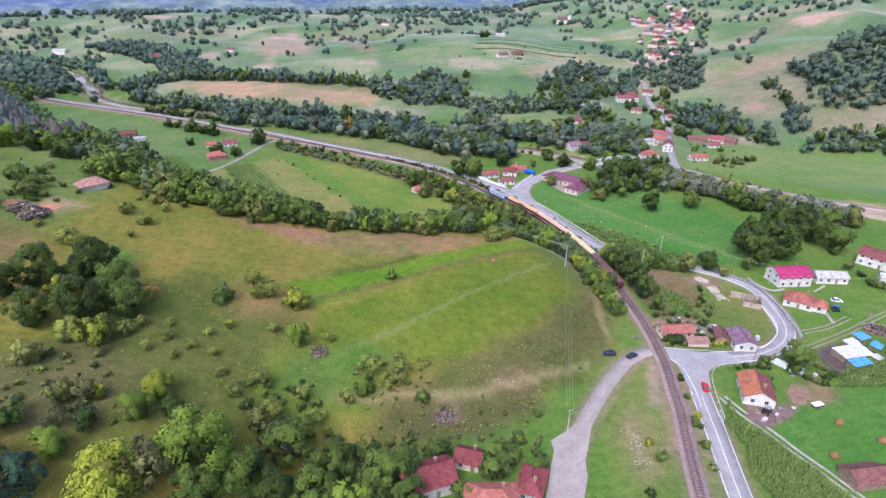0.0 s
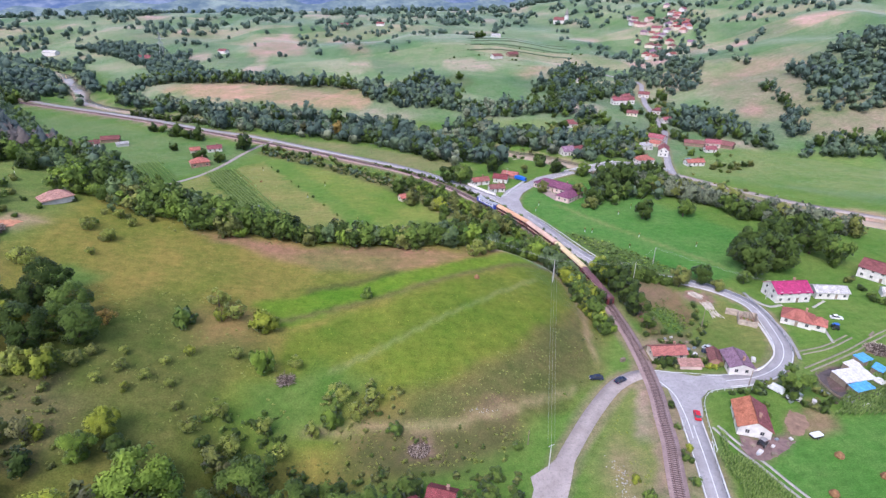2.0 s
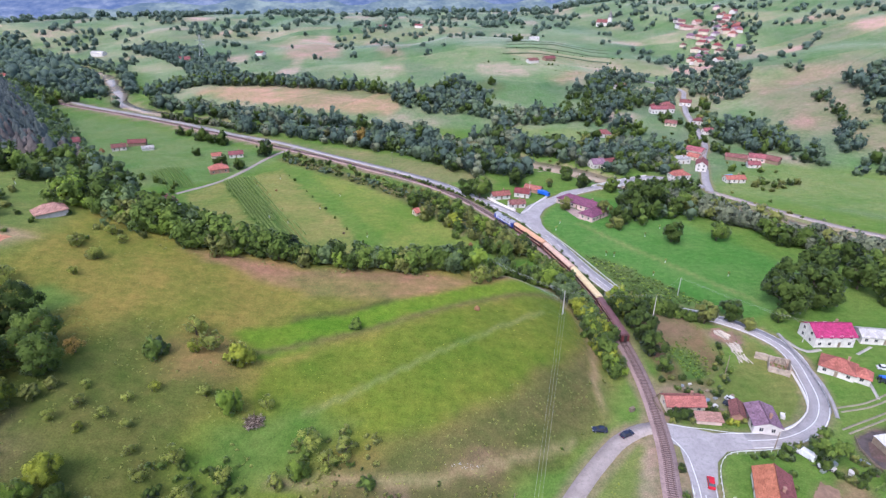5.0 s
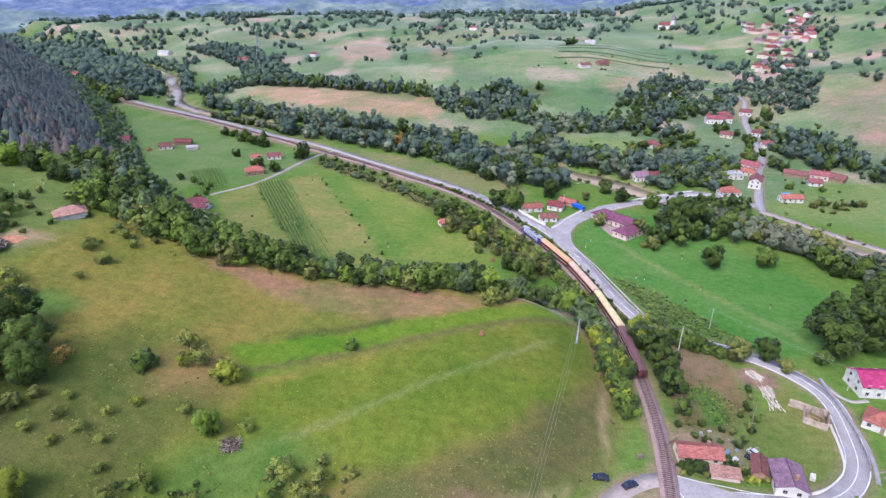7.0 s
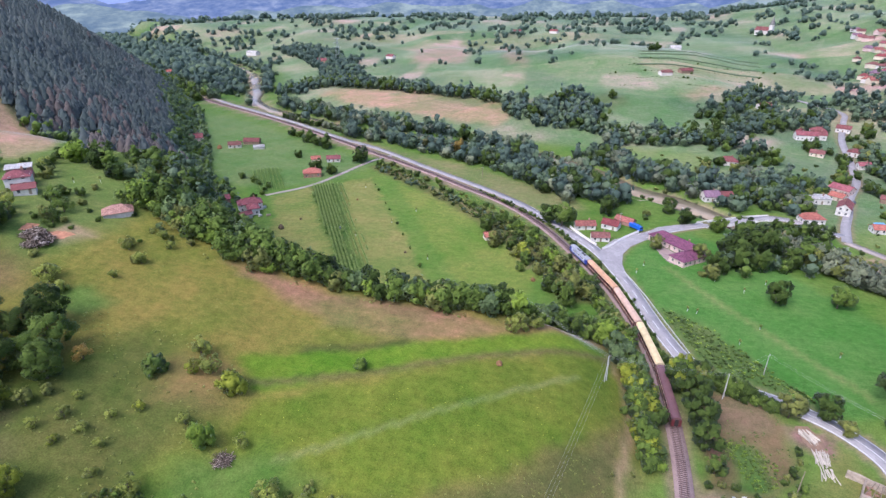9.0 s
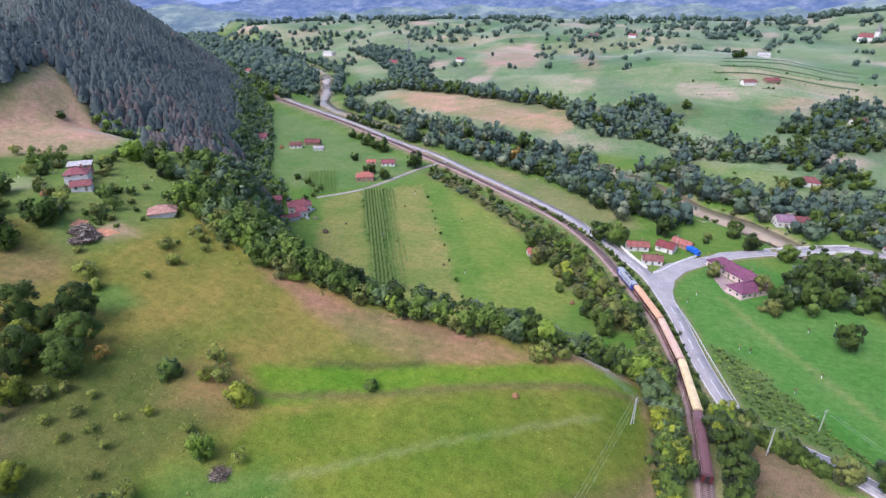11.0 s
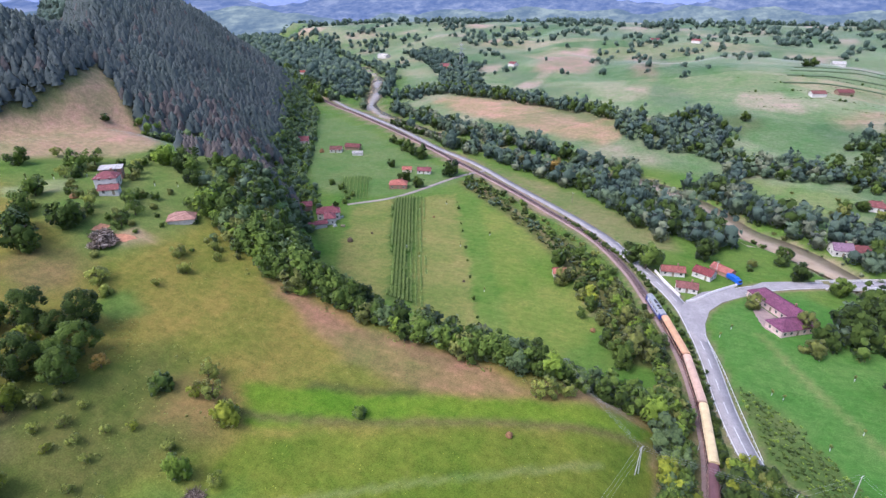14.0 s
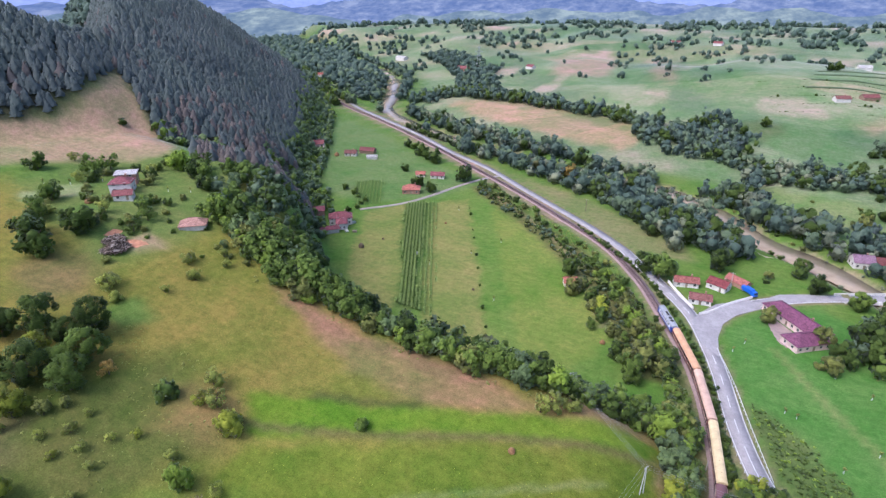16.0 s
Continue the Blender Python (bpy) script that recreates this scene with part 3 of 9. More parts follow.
PATCHES = [  # cover, softness, outline
    (PASTURE, 10, [(62, 200), (56, 140), (30, 104), (-20, 84), (-80, 50), (-160, 0), (-260, 100), (-230, 190), (-150, 240), (-90, 215), (-40, 196)]),
    ((0.122, 0.172, 0.046), 9, [(-230, 175), (-140, 150), (-130, 200), (-170, 250), (-215, 225), (-250, 200)]),
    (OLIVE, 8, [(-112, 108), (-90, 138), (-70, 132), (-54, 125), (-61, 109), (-62, 96), (-50, 84), (-89, 70), (-120, 70)]),
    ((0.132, 0.116, 0.052), 5, [(-126, 76), (-122, 92), (-112, 98), (-100, 99), (-92, 88), (-98, 74), (-112, 68)]),
    ((0.185, 0.148, 0.053), 5, [(-80, 128), (-70, 136), (-60, 130), (-62, 120), (-74, 116)]),
    (LUSH, 1.6, [(-62, 137), (-45, 146.5), (-17, 155.5), (9, 166), (30, 180), (46, 187), (46.5, 174.5), (18, 161), (-15, 144), (-37, 136), (-52, 128)]),
    ((0.120, 0.156, 0.022), 2.5, [(-50, 125), (-15, 142.5), (46, 173.5), (50, 165), (48, 147), (34, 131), (13, 114), (-8, 103), (-30, 98), (-46, 97), (-52, 111)]),
    ((0.116, 0.166, 0.027), 6, [(-58, 112), (-46, 98), (-30, 94), (-36, 86), (-60, 82), (-66, 92)]),
    ((0.100, 0.103, 0.037), 5, [(50, 148), (34, 131), (10, 111), (-20, 99), (-35, 88), (-12, 82), (14, 92), (36, 106), (46, 121)]),
    ((0.116, 0.138, 0.042), 4, [(30, 106), (44, 118), (50, 140), (53, 128), (44, 112)]),
    ((0.088, 0.088, 0.036), 6, [(-36, 82), (-30, 92), (-8, 93), (14, 98), (10, 88), (-6, 80), (-22, 79)]),
    ((0.19, 0.135, 0.105), 2, [(-20, 86), (-17, 91), (-12, 90), (-13, 85)]),
    ((0.16, 0.118, 0.075), 3, [(-2, 95), (4, 100), (14, 101), (10, 96)]),
    ((0.215, 0.160, 0.074), 4, [(-84, 181), (-57, 177), (-33, 177), (-9, 176), (9, 175), (30, 187), (49, 194), (46, 189), (9, 168), (-17, 157), (-46, 161)]),
    ((0.245, 0.150, 0.092), 3, [(-92, 181), (-62, 177), (-33, 177.5), (-9, 177), (6, 175), (-14, 170), (-40, 172), (-62, 170)]),
    ((0.165, 0.134, 0.054), 7, [(-163, 137), (-159, 147), (-149, 156), (-138.6, 149), (-132, 140), (-137.5, 130.6), (-149, 129)]),
    (TAN, 3, [(-150, 168), (-143, 176), (-134, 172), (-140, 164)]),
    ((0.080, 0.182, 0.040), 4, [(78, 200), (66, 235), (62, 270), (76, 294), (100, 306), (125, 282), (165, 206), (140, 172), (118, 166), (92, 182)]),
    ((0.085, 0.130, 0.038), 3, [(72, 222), (79, 220), (100, 190), (112, 168), (90, 180), (78, 192)]),
    ((0.155, 0.122, 0.062), 3, [(76, 176), (97, 163), (93, 139), (80, 126), (69, 130), (71, 152)]),
    (EARTH, 2, [(97, 160), (110, 157), (106, 148), (97, 152)]),
    ((0.135, 0.163, 0.045), 3, [(62, 128), (80, 125), (96, 139), (108, 152), (118, 138), (110, 120), (94, 109), (70, 111)]),
    ((0.086, 0.150, 0.030), 5, [(-58, 103), (-42, 111), (-26, 106), (-34, 95), (-50, 88), (-62, 92)]),
    ((0.200, 0.115, 0.082), 2, [(71, 152), (78, 154), (78, 140), (72, 138)]),
    (CROP, 2, [(78, 150), (86, 148), (86, 134), (76, 132)]),
    ((0.100, 0.165, 0.036), 3, [(-123.7, 141.7), (-116, 149), (-107.6, 145.3), (-110.5, 135.2), (-116, 134)]),
    ((0.078, 0.176, 0.036), 3, [(71, 70), (84, 78), (100, 84), (125, 88), (135, 60), (110, 30), (82, 40)]),
    ((0.200, 0.132, 0.122), 1.4, [(71.3, 84.5), (80.5, 82), (85.6, 78.6), (80, 75), (73, 72.6), (69, 73.6), (68.8, 78)]),
    ((0.230, 0.150, 0.110), 1.2, [(92.2, 90.2), (95.6, 87.4), (93.6, 83.4), (88.3, 79.5), (85, 80.5), (86.8, 85.2)]),
    ((0.205, 0.160, 0.090), 1.5, [(89.3, 80.3), (101.0, 81.1), (101.5, 85.2), (100.7, 92.8), (95, 91), (97, 86)]),
    ((0.120, 0.085, 0.080), 1.2, [(112.3, 103.8), (121.3, 107.7), (130, 104), (126, 93), (117.9, 91.5), (110.8, 92.4), (110.5, 99.9)]),
    ((0.22, 0.14, 0.10), 2, [(137, 113), (149.5, 117), (143, 108)]),
    ((0.135, 0.180, 0.048), 4, [(44, 105), (56, 108), (60, 100), (52, 78), (38, 50), (22, 52), (24, 82)]),
    ((0.255, 0.185, 0.140), 1.6, [(54, 103), (56.5, 98), (50, 86), (47, 76), (43, 66), (40, 66), (44.5, 78), (48.5, 90)]),
    ((0.235, 0.170, 0.120), 1.2, [(62, 101), (60.3, 93), (57, 83), (54.5, 76), (52.8, 76), (55, 84), (58, 93), (60, 101)]),
    ((0.220, 0.175, 0.120), 1.5, [(62, 122), (66, 127), (72, 131), (82, 128), (87, 124), (84, 117), (78, 116), (62, 114)]),
    ((0.165, 0.130, 0.075), 2, [(85, 172), (97, 170), (93, 158), (80, 154), (75, 164)]),
    ((0.215, 0.185, 0.100), 5, [(36, 84), (40, 80), (38, 70), (35, 60), (29, 60), (30, 72)]),
    ((0.118, 0.185, 0.062), 5, [(-323, 544), (-245, 506), (-185, 455), (-100, 400), (-112, 360), (-152, 330), (-186, 337), (-251, 420)]),
    (STRAW, 2, [(-141, 318), (-124, 340), (-66, 230), (-70, 216), (-105, 245)]),
    (CROP, 1.2, [(-125, 340), (-111, 352), (-51, 226), (-67, 226)]),
    (STRAW, 1.5, [(-110, 350), (-93, 367), (-17, 214), (-48, 214)]),
    ((0.112, 0.185, 0.037), 1.5, [(-93, 367), (-82, 378), (-6, 218), (-18, 214)]),
    ((0.150, 0.202, 0.043), 2, [(-82, 378), (-50, 352), (-25, 324), (-1, 289), (22, 240), (14, 216), (-7, 216)]),
    ((0.112, 0.118, 0.042), 2.5, [(53, 215), (47, 242), (36, 262), (23, 284), (3, 310), (-21, 334), (-57, 366), (-92, 398), (-104, 392), (-68, 358), (-34, 326), (-12, 300), (6, 274), (20, 250), (33, 224)]),
    (CROP, 1.5, [(-181, 365), (-163, 376), (-140, 334), (-153, 322)]),
    (TAN, 6, [(-248, 652), (-200, 660), (-158, 642), (-60, 600), (-8, 560), (-23, 522), (-82, 545), (-187, 597)]),
    ((0.20, 0.20, 0.105), 5, [(-230, 672), (-158, 662), (-50, 625), (4, 572), (-14, 556), (-70, 600), (-160, 645)]),
    ((0.178, 0.186, 0.080), 4, [(-200, 510), (-100, 440), (-25, 400), (40, 352), (46, 330), (14, 334), (-22, 372), (-100, 440)]),
    ((0.150, 0.205, 0.080), 4, [(75, 474), (142, 450), (140, 418), (93, 414), (80, 440)]),
    ((0.145, 0.205, 0.066), 8, [(255, 368), (340, 318), (288, 252), (206, 290), (178, 308), (205, 345)]),
    ((0.175, 0.185, 0.115), 14, [(300, 470), (330, 540), (400, 560), (440, 500), (340, 400), (292, 402)]),
    ((0.185, 0.185, 0.115), 10, [(342, 440), (400, 380), (365, 330), (313, 368)]),
    ((0.25, 0.195, 0.145), 6, [(300, 430), (322, 445), (326, 425), (306, 410)]),
    ((0.300, 0.240, 0.144), 4, [(214, 250), (262, 226), (300, 190), (285, 175), (218, 240)]),
    ((0.215, 0.250, 0.120), 1.5, [(-214, 169), (-204, 162.5), (-192.5, 182), (-201, 189.5)]),
    ((0.120, 0.150, 0.075), 4, [(61.7, 591.2), (80.4, 608.3), (104.0, 583.5), (78.1, 557.6)]),
    ((0.270, 0.215, 0.160), 10, [(-199, 952), (-104, 930), (-96, 823), (-166, 817)]),
    ((0.250, 0.200, 0.150), 8, [(-46, 845), (-20, 933), (-9, 760), (-31, 766)]),
    ((0.250, 0.210, 0.140), 6, [(142, 614), (177, 642), (216, 658), (160, 602)]),
    ((0.300, 0.250, 0.170), 4, SUMMIT_CLEARING),
    (TAN, 5, CLEARING),
]


def paint_cover(x, y, z):
    r, g, b = (np.full(x.shape, v) for v in MEADOW)
    col = np.stack([r, g, b], -1)

    def lay(mask, colour):
        col[:] = col * (1 - mask[..., None]) + np.array(colour) * mask[..., None]

    # the land across the river: strips of hay, pasture and stubble, haze painted in
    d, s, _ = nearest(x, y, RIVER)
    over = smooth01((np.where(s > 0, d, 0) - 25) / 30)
    lay(over, HAZED_GRASS)
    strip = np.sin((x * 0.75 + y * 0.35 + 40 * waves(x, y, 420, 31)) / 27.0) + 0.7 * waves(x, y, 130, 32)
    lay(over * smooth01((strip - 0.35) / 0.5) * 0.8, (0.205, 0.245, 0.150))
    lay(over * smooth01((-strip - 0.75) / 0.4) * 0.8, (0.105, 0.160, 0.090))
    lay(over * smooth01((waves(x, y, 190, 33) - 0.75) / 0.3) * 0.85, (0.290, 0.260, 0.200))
    for colour, soft, outline in PATCHES:
        xs, ys = [p[0] for p in outline], [p[1] for p in outline]
        k = (x > min(xs) - 25) & (x < max(xs) + 25) & (y > min(ys) - 25) & (y < max(ys) + 25)
        m = np.zeros(x.shape)
        m[k] = within(x[k], y[k], outline, soft)
        lay(m, colour)
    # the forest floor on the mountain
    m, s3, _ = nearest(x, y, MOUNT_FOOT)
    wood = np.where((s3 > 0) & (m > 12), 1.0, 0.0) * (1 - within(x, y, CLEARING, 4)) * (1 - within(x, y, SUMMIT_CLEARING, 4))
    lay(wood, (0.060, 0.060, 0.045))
    cut, _, _ = nearest(x, y, FIREBREAK)
    lay(0.8 * wood * (1 - smooth01((cut - 2) / 2)), (0.200, 0.170, 0.120))
    # trodden ways, field edges and a scarp's shadow line painted in
    for way, half, colour in TRACKS:
        q, _, _ = nearest(x, y, way)
        lay(0.75 * (1 - smooth01((q - half * 0.5) / half)), colour)
    # shoulders of the roads and of the line
    for line, half, flat in ROADS:
        q, _, _ = nearest(x, y, line)
        lay(0.8 * (1 - smooth01((q - half - 0.4) / 1.6)), (0.220, 0.180, 0.120))
    # the bare embankment of the line up the valley
    q, _, _ = nearest(x, y, ROADS[5][0])
    lay(0.85 * smooth01((y - 300) / 60) * (1 - smooth01((q - 5.5 - 1.5 * waves(x, y, 30, 36)) / 2.5)), (0.250, 0.185, 0.140))
    lay(0.8 * (1 - smooth01((d - 9 - 2.5 * waves(x, y, 31, 35)) / 3)), (0.250, 0.205, 0.140))
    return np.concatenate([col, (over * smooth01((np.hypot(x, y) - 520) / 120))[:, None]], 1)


TRACKS = [
    ([(-45, 91), (-23, 93), (-7, 93), (6, 96), (15, 99), (33, 106)], 1.1, (0.240, 0.205, 0.110)),
    ([(-38, 108), (-25, 116), (-9, 126), (12, 139), (36, 158)], 0.9, (0.175, 0.200, 0.070)),
    ([(47, 176), (50.5, 166), (51.5, 154), (49, 139), (46, 128), (46, 121)], 1.3, (0.270, 0.215, 0.120)),
    # dark line along the lush strip's lower edge: the scarp's shadow, painted
    ([(-60, 128), (-37, 136.5), (-15, 144.5), (18, 161.5), (46, 175)], 1.4, (0.120, 0.110, 0.045)),
    ([(-46, 147), (-30, 152), (-17, 156)], 1.6, (0.080, 0.085, 0.030)),
    ([(-78, 380), (-27, 333), (0, 291), (18, 250)], 1.4, (0.230, 0.205, 0.110)),
    ([(80, 262), (96, 232), (112, 205), (128, 178)], 1.5, (0.155, 0.205, 0.070)),
    ([(59, 110), (52, 100), (45, 86)], 2.0, (0.26, 0.22, 0.16)),
]


def build_ground():
    ny, nx = XX.shape
    v = np.stack([XX.ravel(), YY.ravel(), ZZ.ravel()], -1)
    i = (np.arange(ny - 1)[:, None] * nx + np.arange(nx - 1)[None]).ravel()
    me = fast_mesh("ground", v, np.stack([i, i + 1, i + nx + 1, i + nx], -1), smooth=True)
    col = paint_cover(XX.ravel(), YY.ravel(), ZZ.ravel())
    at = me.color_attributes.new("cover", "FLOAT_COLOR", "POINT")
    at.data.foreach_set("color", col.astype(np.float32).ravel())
    return tagged(link("ground", me, GROUND), "grassy valley floor, pasture spur and patchwork hills", "ground", kind="structure")


build_ground()


# ---------------------------------------------------------------- roads, river, railway
def offset_line(line, off):
    p = np.asarray(line, float)[:, :2]
    t = np.gradient(p, axis=0)
    t /= np.linalg.norm(t, axis=1)[:, None] + 1e-9
    return p + np.stack([-t[:, 1], t[:, 0]], -1) * np.asarray(off).reshape(-1, 1)


def ribbon_mesh(name, line, levels, left, right, thick=0.12):
    """A strip with a kerb-like drop at both sides, along a line with its own heights."""
    a, b = offset_line(line, left), offset_line(line, -np.asarray(right))
    n = len(a)
    z = np.asarray(levels)
    rows = [np.c_[a, z - thick], np.c_[a, z], np.c_[b, z], np.c_[b, z - thick]]
    v = np.concatenate(rows)
    f = []
    for k in range(3):
        i = np.arange(n - 1)
        f.append(np.stack([k * n + i, (k + 1) * n + i, (k + 1) * n + i + 1, k * n + i + 1], -1))
    return fast_mesh(name, v, np.concatenate(f))


def lines_level(pts, flat, step):
    line = rounded(pts, step)
    coarse = rounded(pts, 7.0)
    lev = level_of(coarse, flat)
    d, _, w = nearest(line[:, 0], line[:, 1], coarse)
    return line, np.interp(w, np.arange(len(coarse)), lev)


def lift(line):
    """Roads far off lie a little prouder of the coarser land there."""
    return np.clip((np.hypot(line[:, 0], line[:, 1]) - 330) * 0.0016, 0, 0.9)


def build_road(name, pts, half, flat, material, label, edges=True, dashes=False, solid=0.0, category="road", narrow=0.0):
    line, z = lines_level(pts, flat, 2.5)
    z = z + lift(line)
    wide = half - narrow * smooth01((line[:, 1] - 300) / 90)
    road = tagged(link(name, ribbon_mesh(name, line, z, wide, wide, 0.4), material), label, category, kind="structure")
    if edges:
        for s in (1, -1):
            near = line[:, 1] < 330 if narrow else line[:, 1] < 1e4
            rim = s * (wide[near] - 0.28)
            me = ribbon_mesh("edge_line", line[near], z[near] + 0.012, rim + 0.11, -(rim - 0.11), 0.004)
            link("edge_line", me, LINE, road)
    if dashes:
        run = np.r_[0, np.cumsum(np.linalg.norm(np.diff(line[:, :2], axis=0), axis=1))]
        at, gap = 30.0, 12.0
        while at < min(run[-1] - 6, 640):
            s = np.linspace(at, at + gap * 0.5, 4)
            q = np.stack([np.interp(s, run, line[:, 0]), np.interp(s, run, line[:, 1])], -1)
            me = ribbon_mesh("centre_dash", q, np.interp(s, run, z) + 0.012, np.full(4, 0.09), np.full(4, 0.09), 0.004)
            link("centre_dash", me, LINE, road)
            at += gap
    if solid:
        k = line[:, 1] < solid
        link("centre_line", ribbon_mesh("centre_line", line[k], z[k] + 0.014, np.full(k.sum(), 0.1), np.full(k.sum(), 0.1), 0.004), LINE, road)
    return road


build_road("road_main", MAIN_ROAD, 3.05, 0.0, ASPHALT, "worn grey asphalt country road with white edge lines", True, True, 200.0, narrow=0.7)
build_road("road_crossing_lane", CROSS_LANE, 2.3, 0.0, DIRT, "patched pale lane to the level crossing", False)
build_road("road_branch", BRANCH, 3.0, 0.015, ASPHALT, "grey asphalt branch road leading over the bridge", True)
build_road("road_village", VILLAGE_ROAD, 2.4, None, ASPHALT, "pale asphalt village road climbing between houses", False)
build_road("road_riverside", EAST_ROAD, 2.3, None, DIRT, "pale gravel road along the river", False)
build_road("road_farm_lane", FARM_LANE, 1.4, 0.12, DIRT, "narrow pale farm lane across the meadow", False)


def build_aprons():
    """Where the roads meet, the asphalt widens."""
    for name, pts, mat, z in (
        ("road_apron_crossing", [(58, 114.6), (66, 112), (74, 108.3), (82, 107.6), (82, 102), (74, 101.5), (69.5, 98), (66, 91), (58.2, 86), (60.5, 97), (62, 104), (57, 108.8)], ASPHALT, 0.03),
        ("road_apron_junction", [(52.6, 279), (58.6, 290), (67, 297), (72, 301), (77, 295), (67, 284), (62, 274), (60.5, 262), (61.5, 248), (54, 256), (50, 270)], ASPHALT, 0.03),
        ("road_apron_lane_end", [(1.5, 50), (3.5, 58.3), (6.7, 65.1), (10.4, 72.7), (10.6, 76.2), (16.3, 79.3), (20, 82), (24.1, 81), (19.6, 72.4), (17.1, 68), (16, 63.3), (12.7, 57.2), (11, 50)], DIRT, 0.03),
        ("road_apron_yard", [(77, 303), (84, 312), (96, 318), (104, 320), (98, 312), (86, 304)], ASPHALT, 0.03),
    ):
        bm = bmesh.new()
        vs = [bm.verts.new((x, y, z - 0.4)) for x, y in pts]
        f = bm.faces.new(vs)
        r = bmesh.ops.extrude_face_region(bm, geom=[f])
        bmesh.ops.translate(bm, vec=(0, 0, 0.4), verts=[e for e in r["geom"] if isinstance(e, bmesh.types.BMVert)])
        bmesh.ops.triangulate(bm, faces=bm.faces[:])
        bmesh.ops.recalc_face_normals(bm, faces=bm.faces[:])
        tagged(part(name, bm, mat, None), "widened patch of road where ways meet", "road", kind="structure")


build_aprons()
for pts in ([(61.9, 113.0), (67.4, 111.2), (73.1, 109.9), (78.7, 108.4), (84.5, 107.6), (90.0, 107.7)], [(60.9, 107.8), (62.0, 104.6), (62.6, 100.8), (61.7, 95.2), (60.4, 89.6), (58.4, 83.4)]):
    bend = rounded(pts, 1.5)
    tagged(link("road_marking", ribbon_mesh("road_marking", bend, np.full(len(bend), 0.047), np.full(len(bend), 0.11), np.full(len(bend), 0.11), 0.004), LINE), "white line edging the road at the junction", "road marking", kind="structure")


def build_river():
    line = rounded(RIVER, 3.0)
    w = 7.6 + 1.8 * np.sin(line[:, 0] / 31.0) + 1.4 * np.sin(line[:, 1] / 17.0) + 0.9 * np.sin(line[:, 0] / 7.0)
    me = ribbon_mesh("river", line, np.full(len(line), -1.15), w, w * 0.95, 0.3)
    tagged(link("river", me, WATER), "shallow muddy brown river between wooded banks", "river", kind="structure")


build_river()


def build_railway():
    track = thing("railway_track", "single railway track on grey-brown ballast", "railway track", kind="structure")
    line, z = lines_level(RAIL, 0.15, 2.0)
    z = z + lift(line)
    bed = ribbon_mesh("ballast_bed", line, z, np.full(len(line), 2.4), np.full(len(line), 2.4), 0.5)
    link("ballast_bed", bed, BALLAST, track)
    for s in (1, -1):
        o = s * 0.7175
        link("rail", ribbon_mesh("rail", line, z + 0.27, np.full(len(line), o + 0.05), np.full(len(line), -(o - 0.05)), 0.16), STEEL, track)
    run = np.r_[0, np.cumsum(np.linalg.norm(np.diff(line[:, :2], axis=0), axis=1))]
    at = np.arange(1.0, run[-1] - 1, 0.72)
    px, py, pz = (np.interp(at, run, c) for c in (line[:, 0], line[:, 1], z))
    tx, ty = np.gradient(px), np.gradient(py)
    # the stretch that the train leaves bare nearest to the crossing and beyond it
    near = [k for k in range(len(at)) if 66 < py[k] < 236][:300]
    sl = boxed(-1.3, -0.13, -0.02, 1.3, 0.13, 0.13, bevel=0.02)
    me = bpy.data.meshes.new("sleeper")
    sl.to_mesh(me)
    sl.free()
    me.materials.append(SLEEPER)
    for k in near:
        o = link("sleeper", me, None, track)
        o.matrix_basis = Matrix.Translation((px[k], py[k], pz[k] + 0.02)) @ Matrix.Rotation(math.atan2(ty[k], tx[k]) - math.pi / 2, 4, "Z")
    rest = [k for k in range(len(at)) if k not in set(near) and py[k] < 620]
    base = np.array([(-1.3, -0.13, 0), (1.3, -0.13, 0), (1.3, 0.13, 0), (-1.3, 0.13, 0), (-1.3, -0.13, 0.14), (1.3, -0.13, 0.14), (1.3, 0.13, 0.14), (-1.3, 0.13, 0.14)])
    quad = np.array([(4, 5, 6, 7), (0, 1, 5, 4), (2, 3, 7, 6), (1, 2, 6, 5), (3, 0, 4, 7)])
    v, f = [], []
    for c, k in enumerate(rest):
        a = math.atan2(ty[k], tx[k]) - math.pi / 2
        q = base.copy()
        q[:, 0], q[:, 1] = base[:, 0] * math.cos(a) - base[:, 1] * math.sin(a) + px[k], base[:, 0] * math.sin(a) + base[:, 1] * math.cos(a) + py[k]
        q[:, 2] += pz[k]
        v.append(q)
        f.append(quad + 8 * c)
    tagged(link("far_sleepers", fast_mesh("far_sleepers", np.concatenate(v), np.concatenate(f)), SLEEPER, track), kind="stuff")
    return track


build_railway()


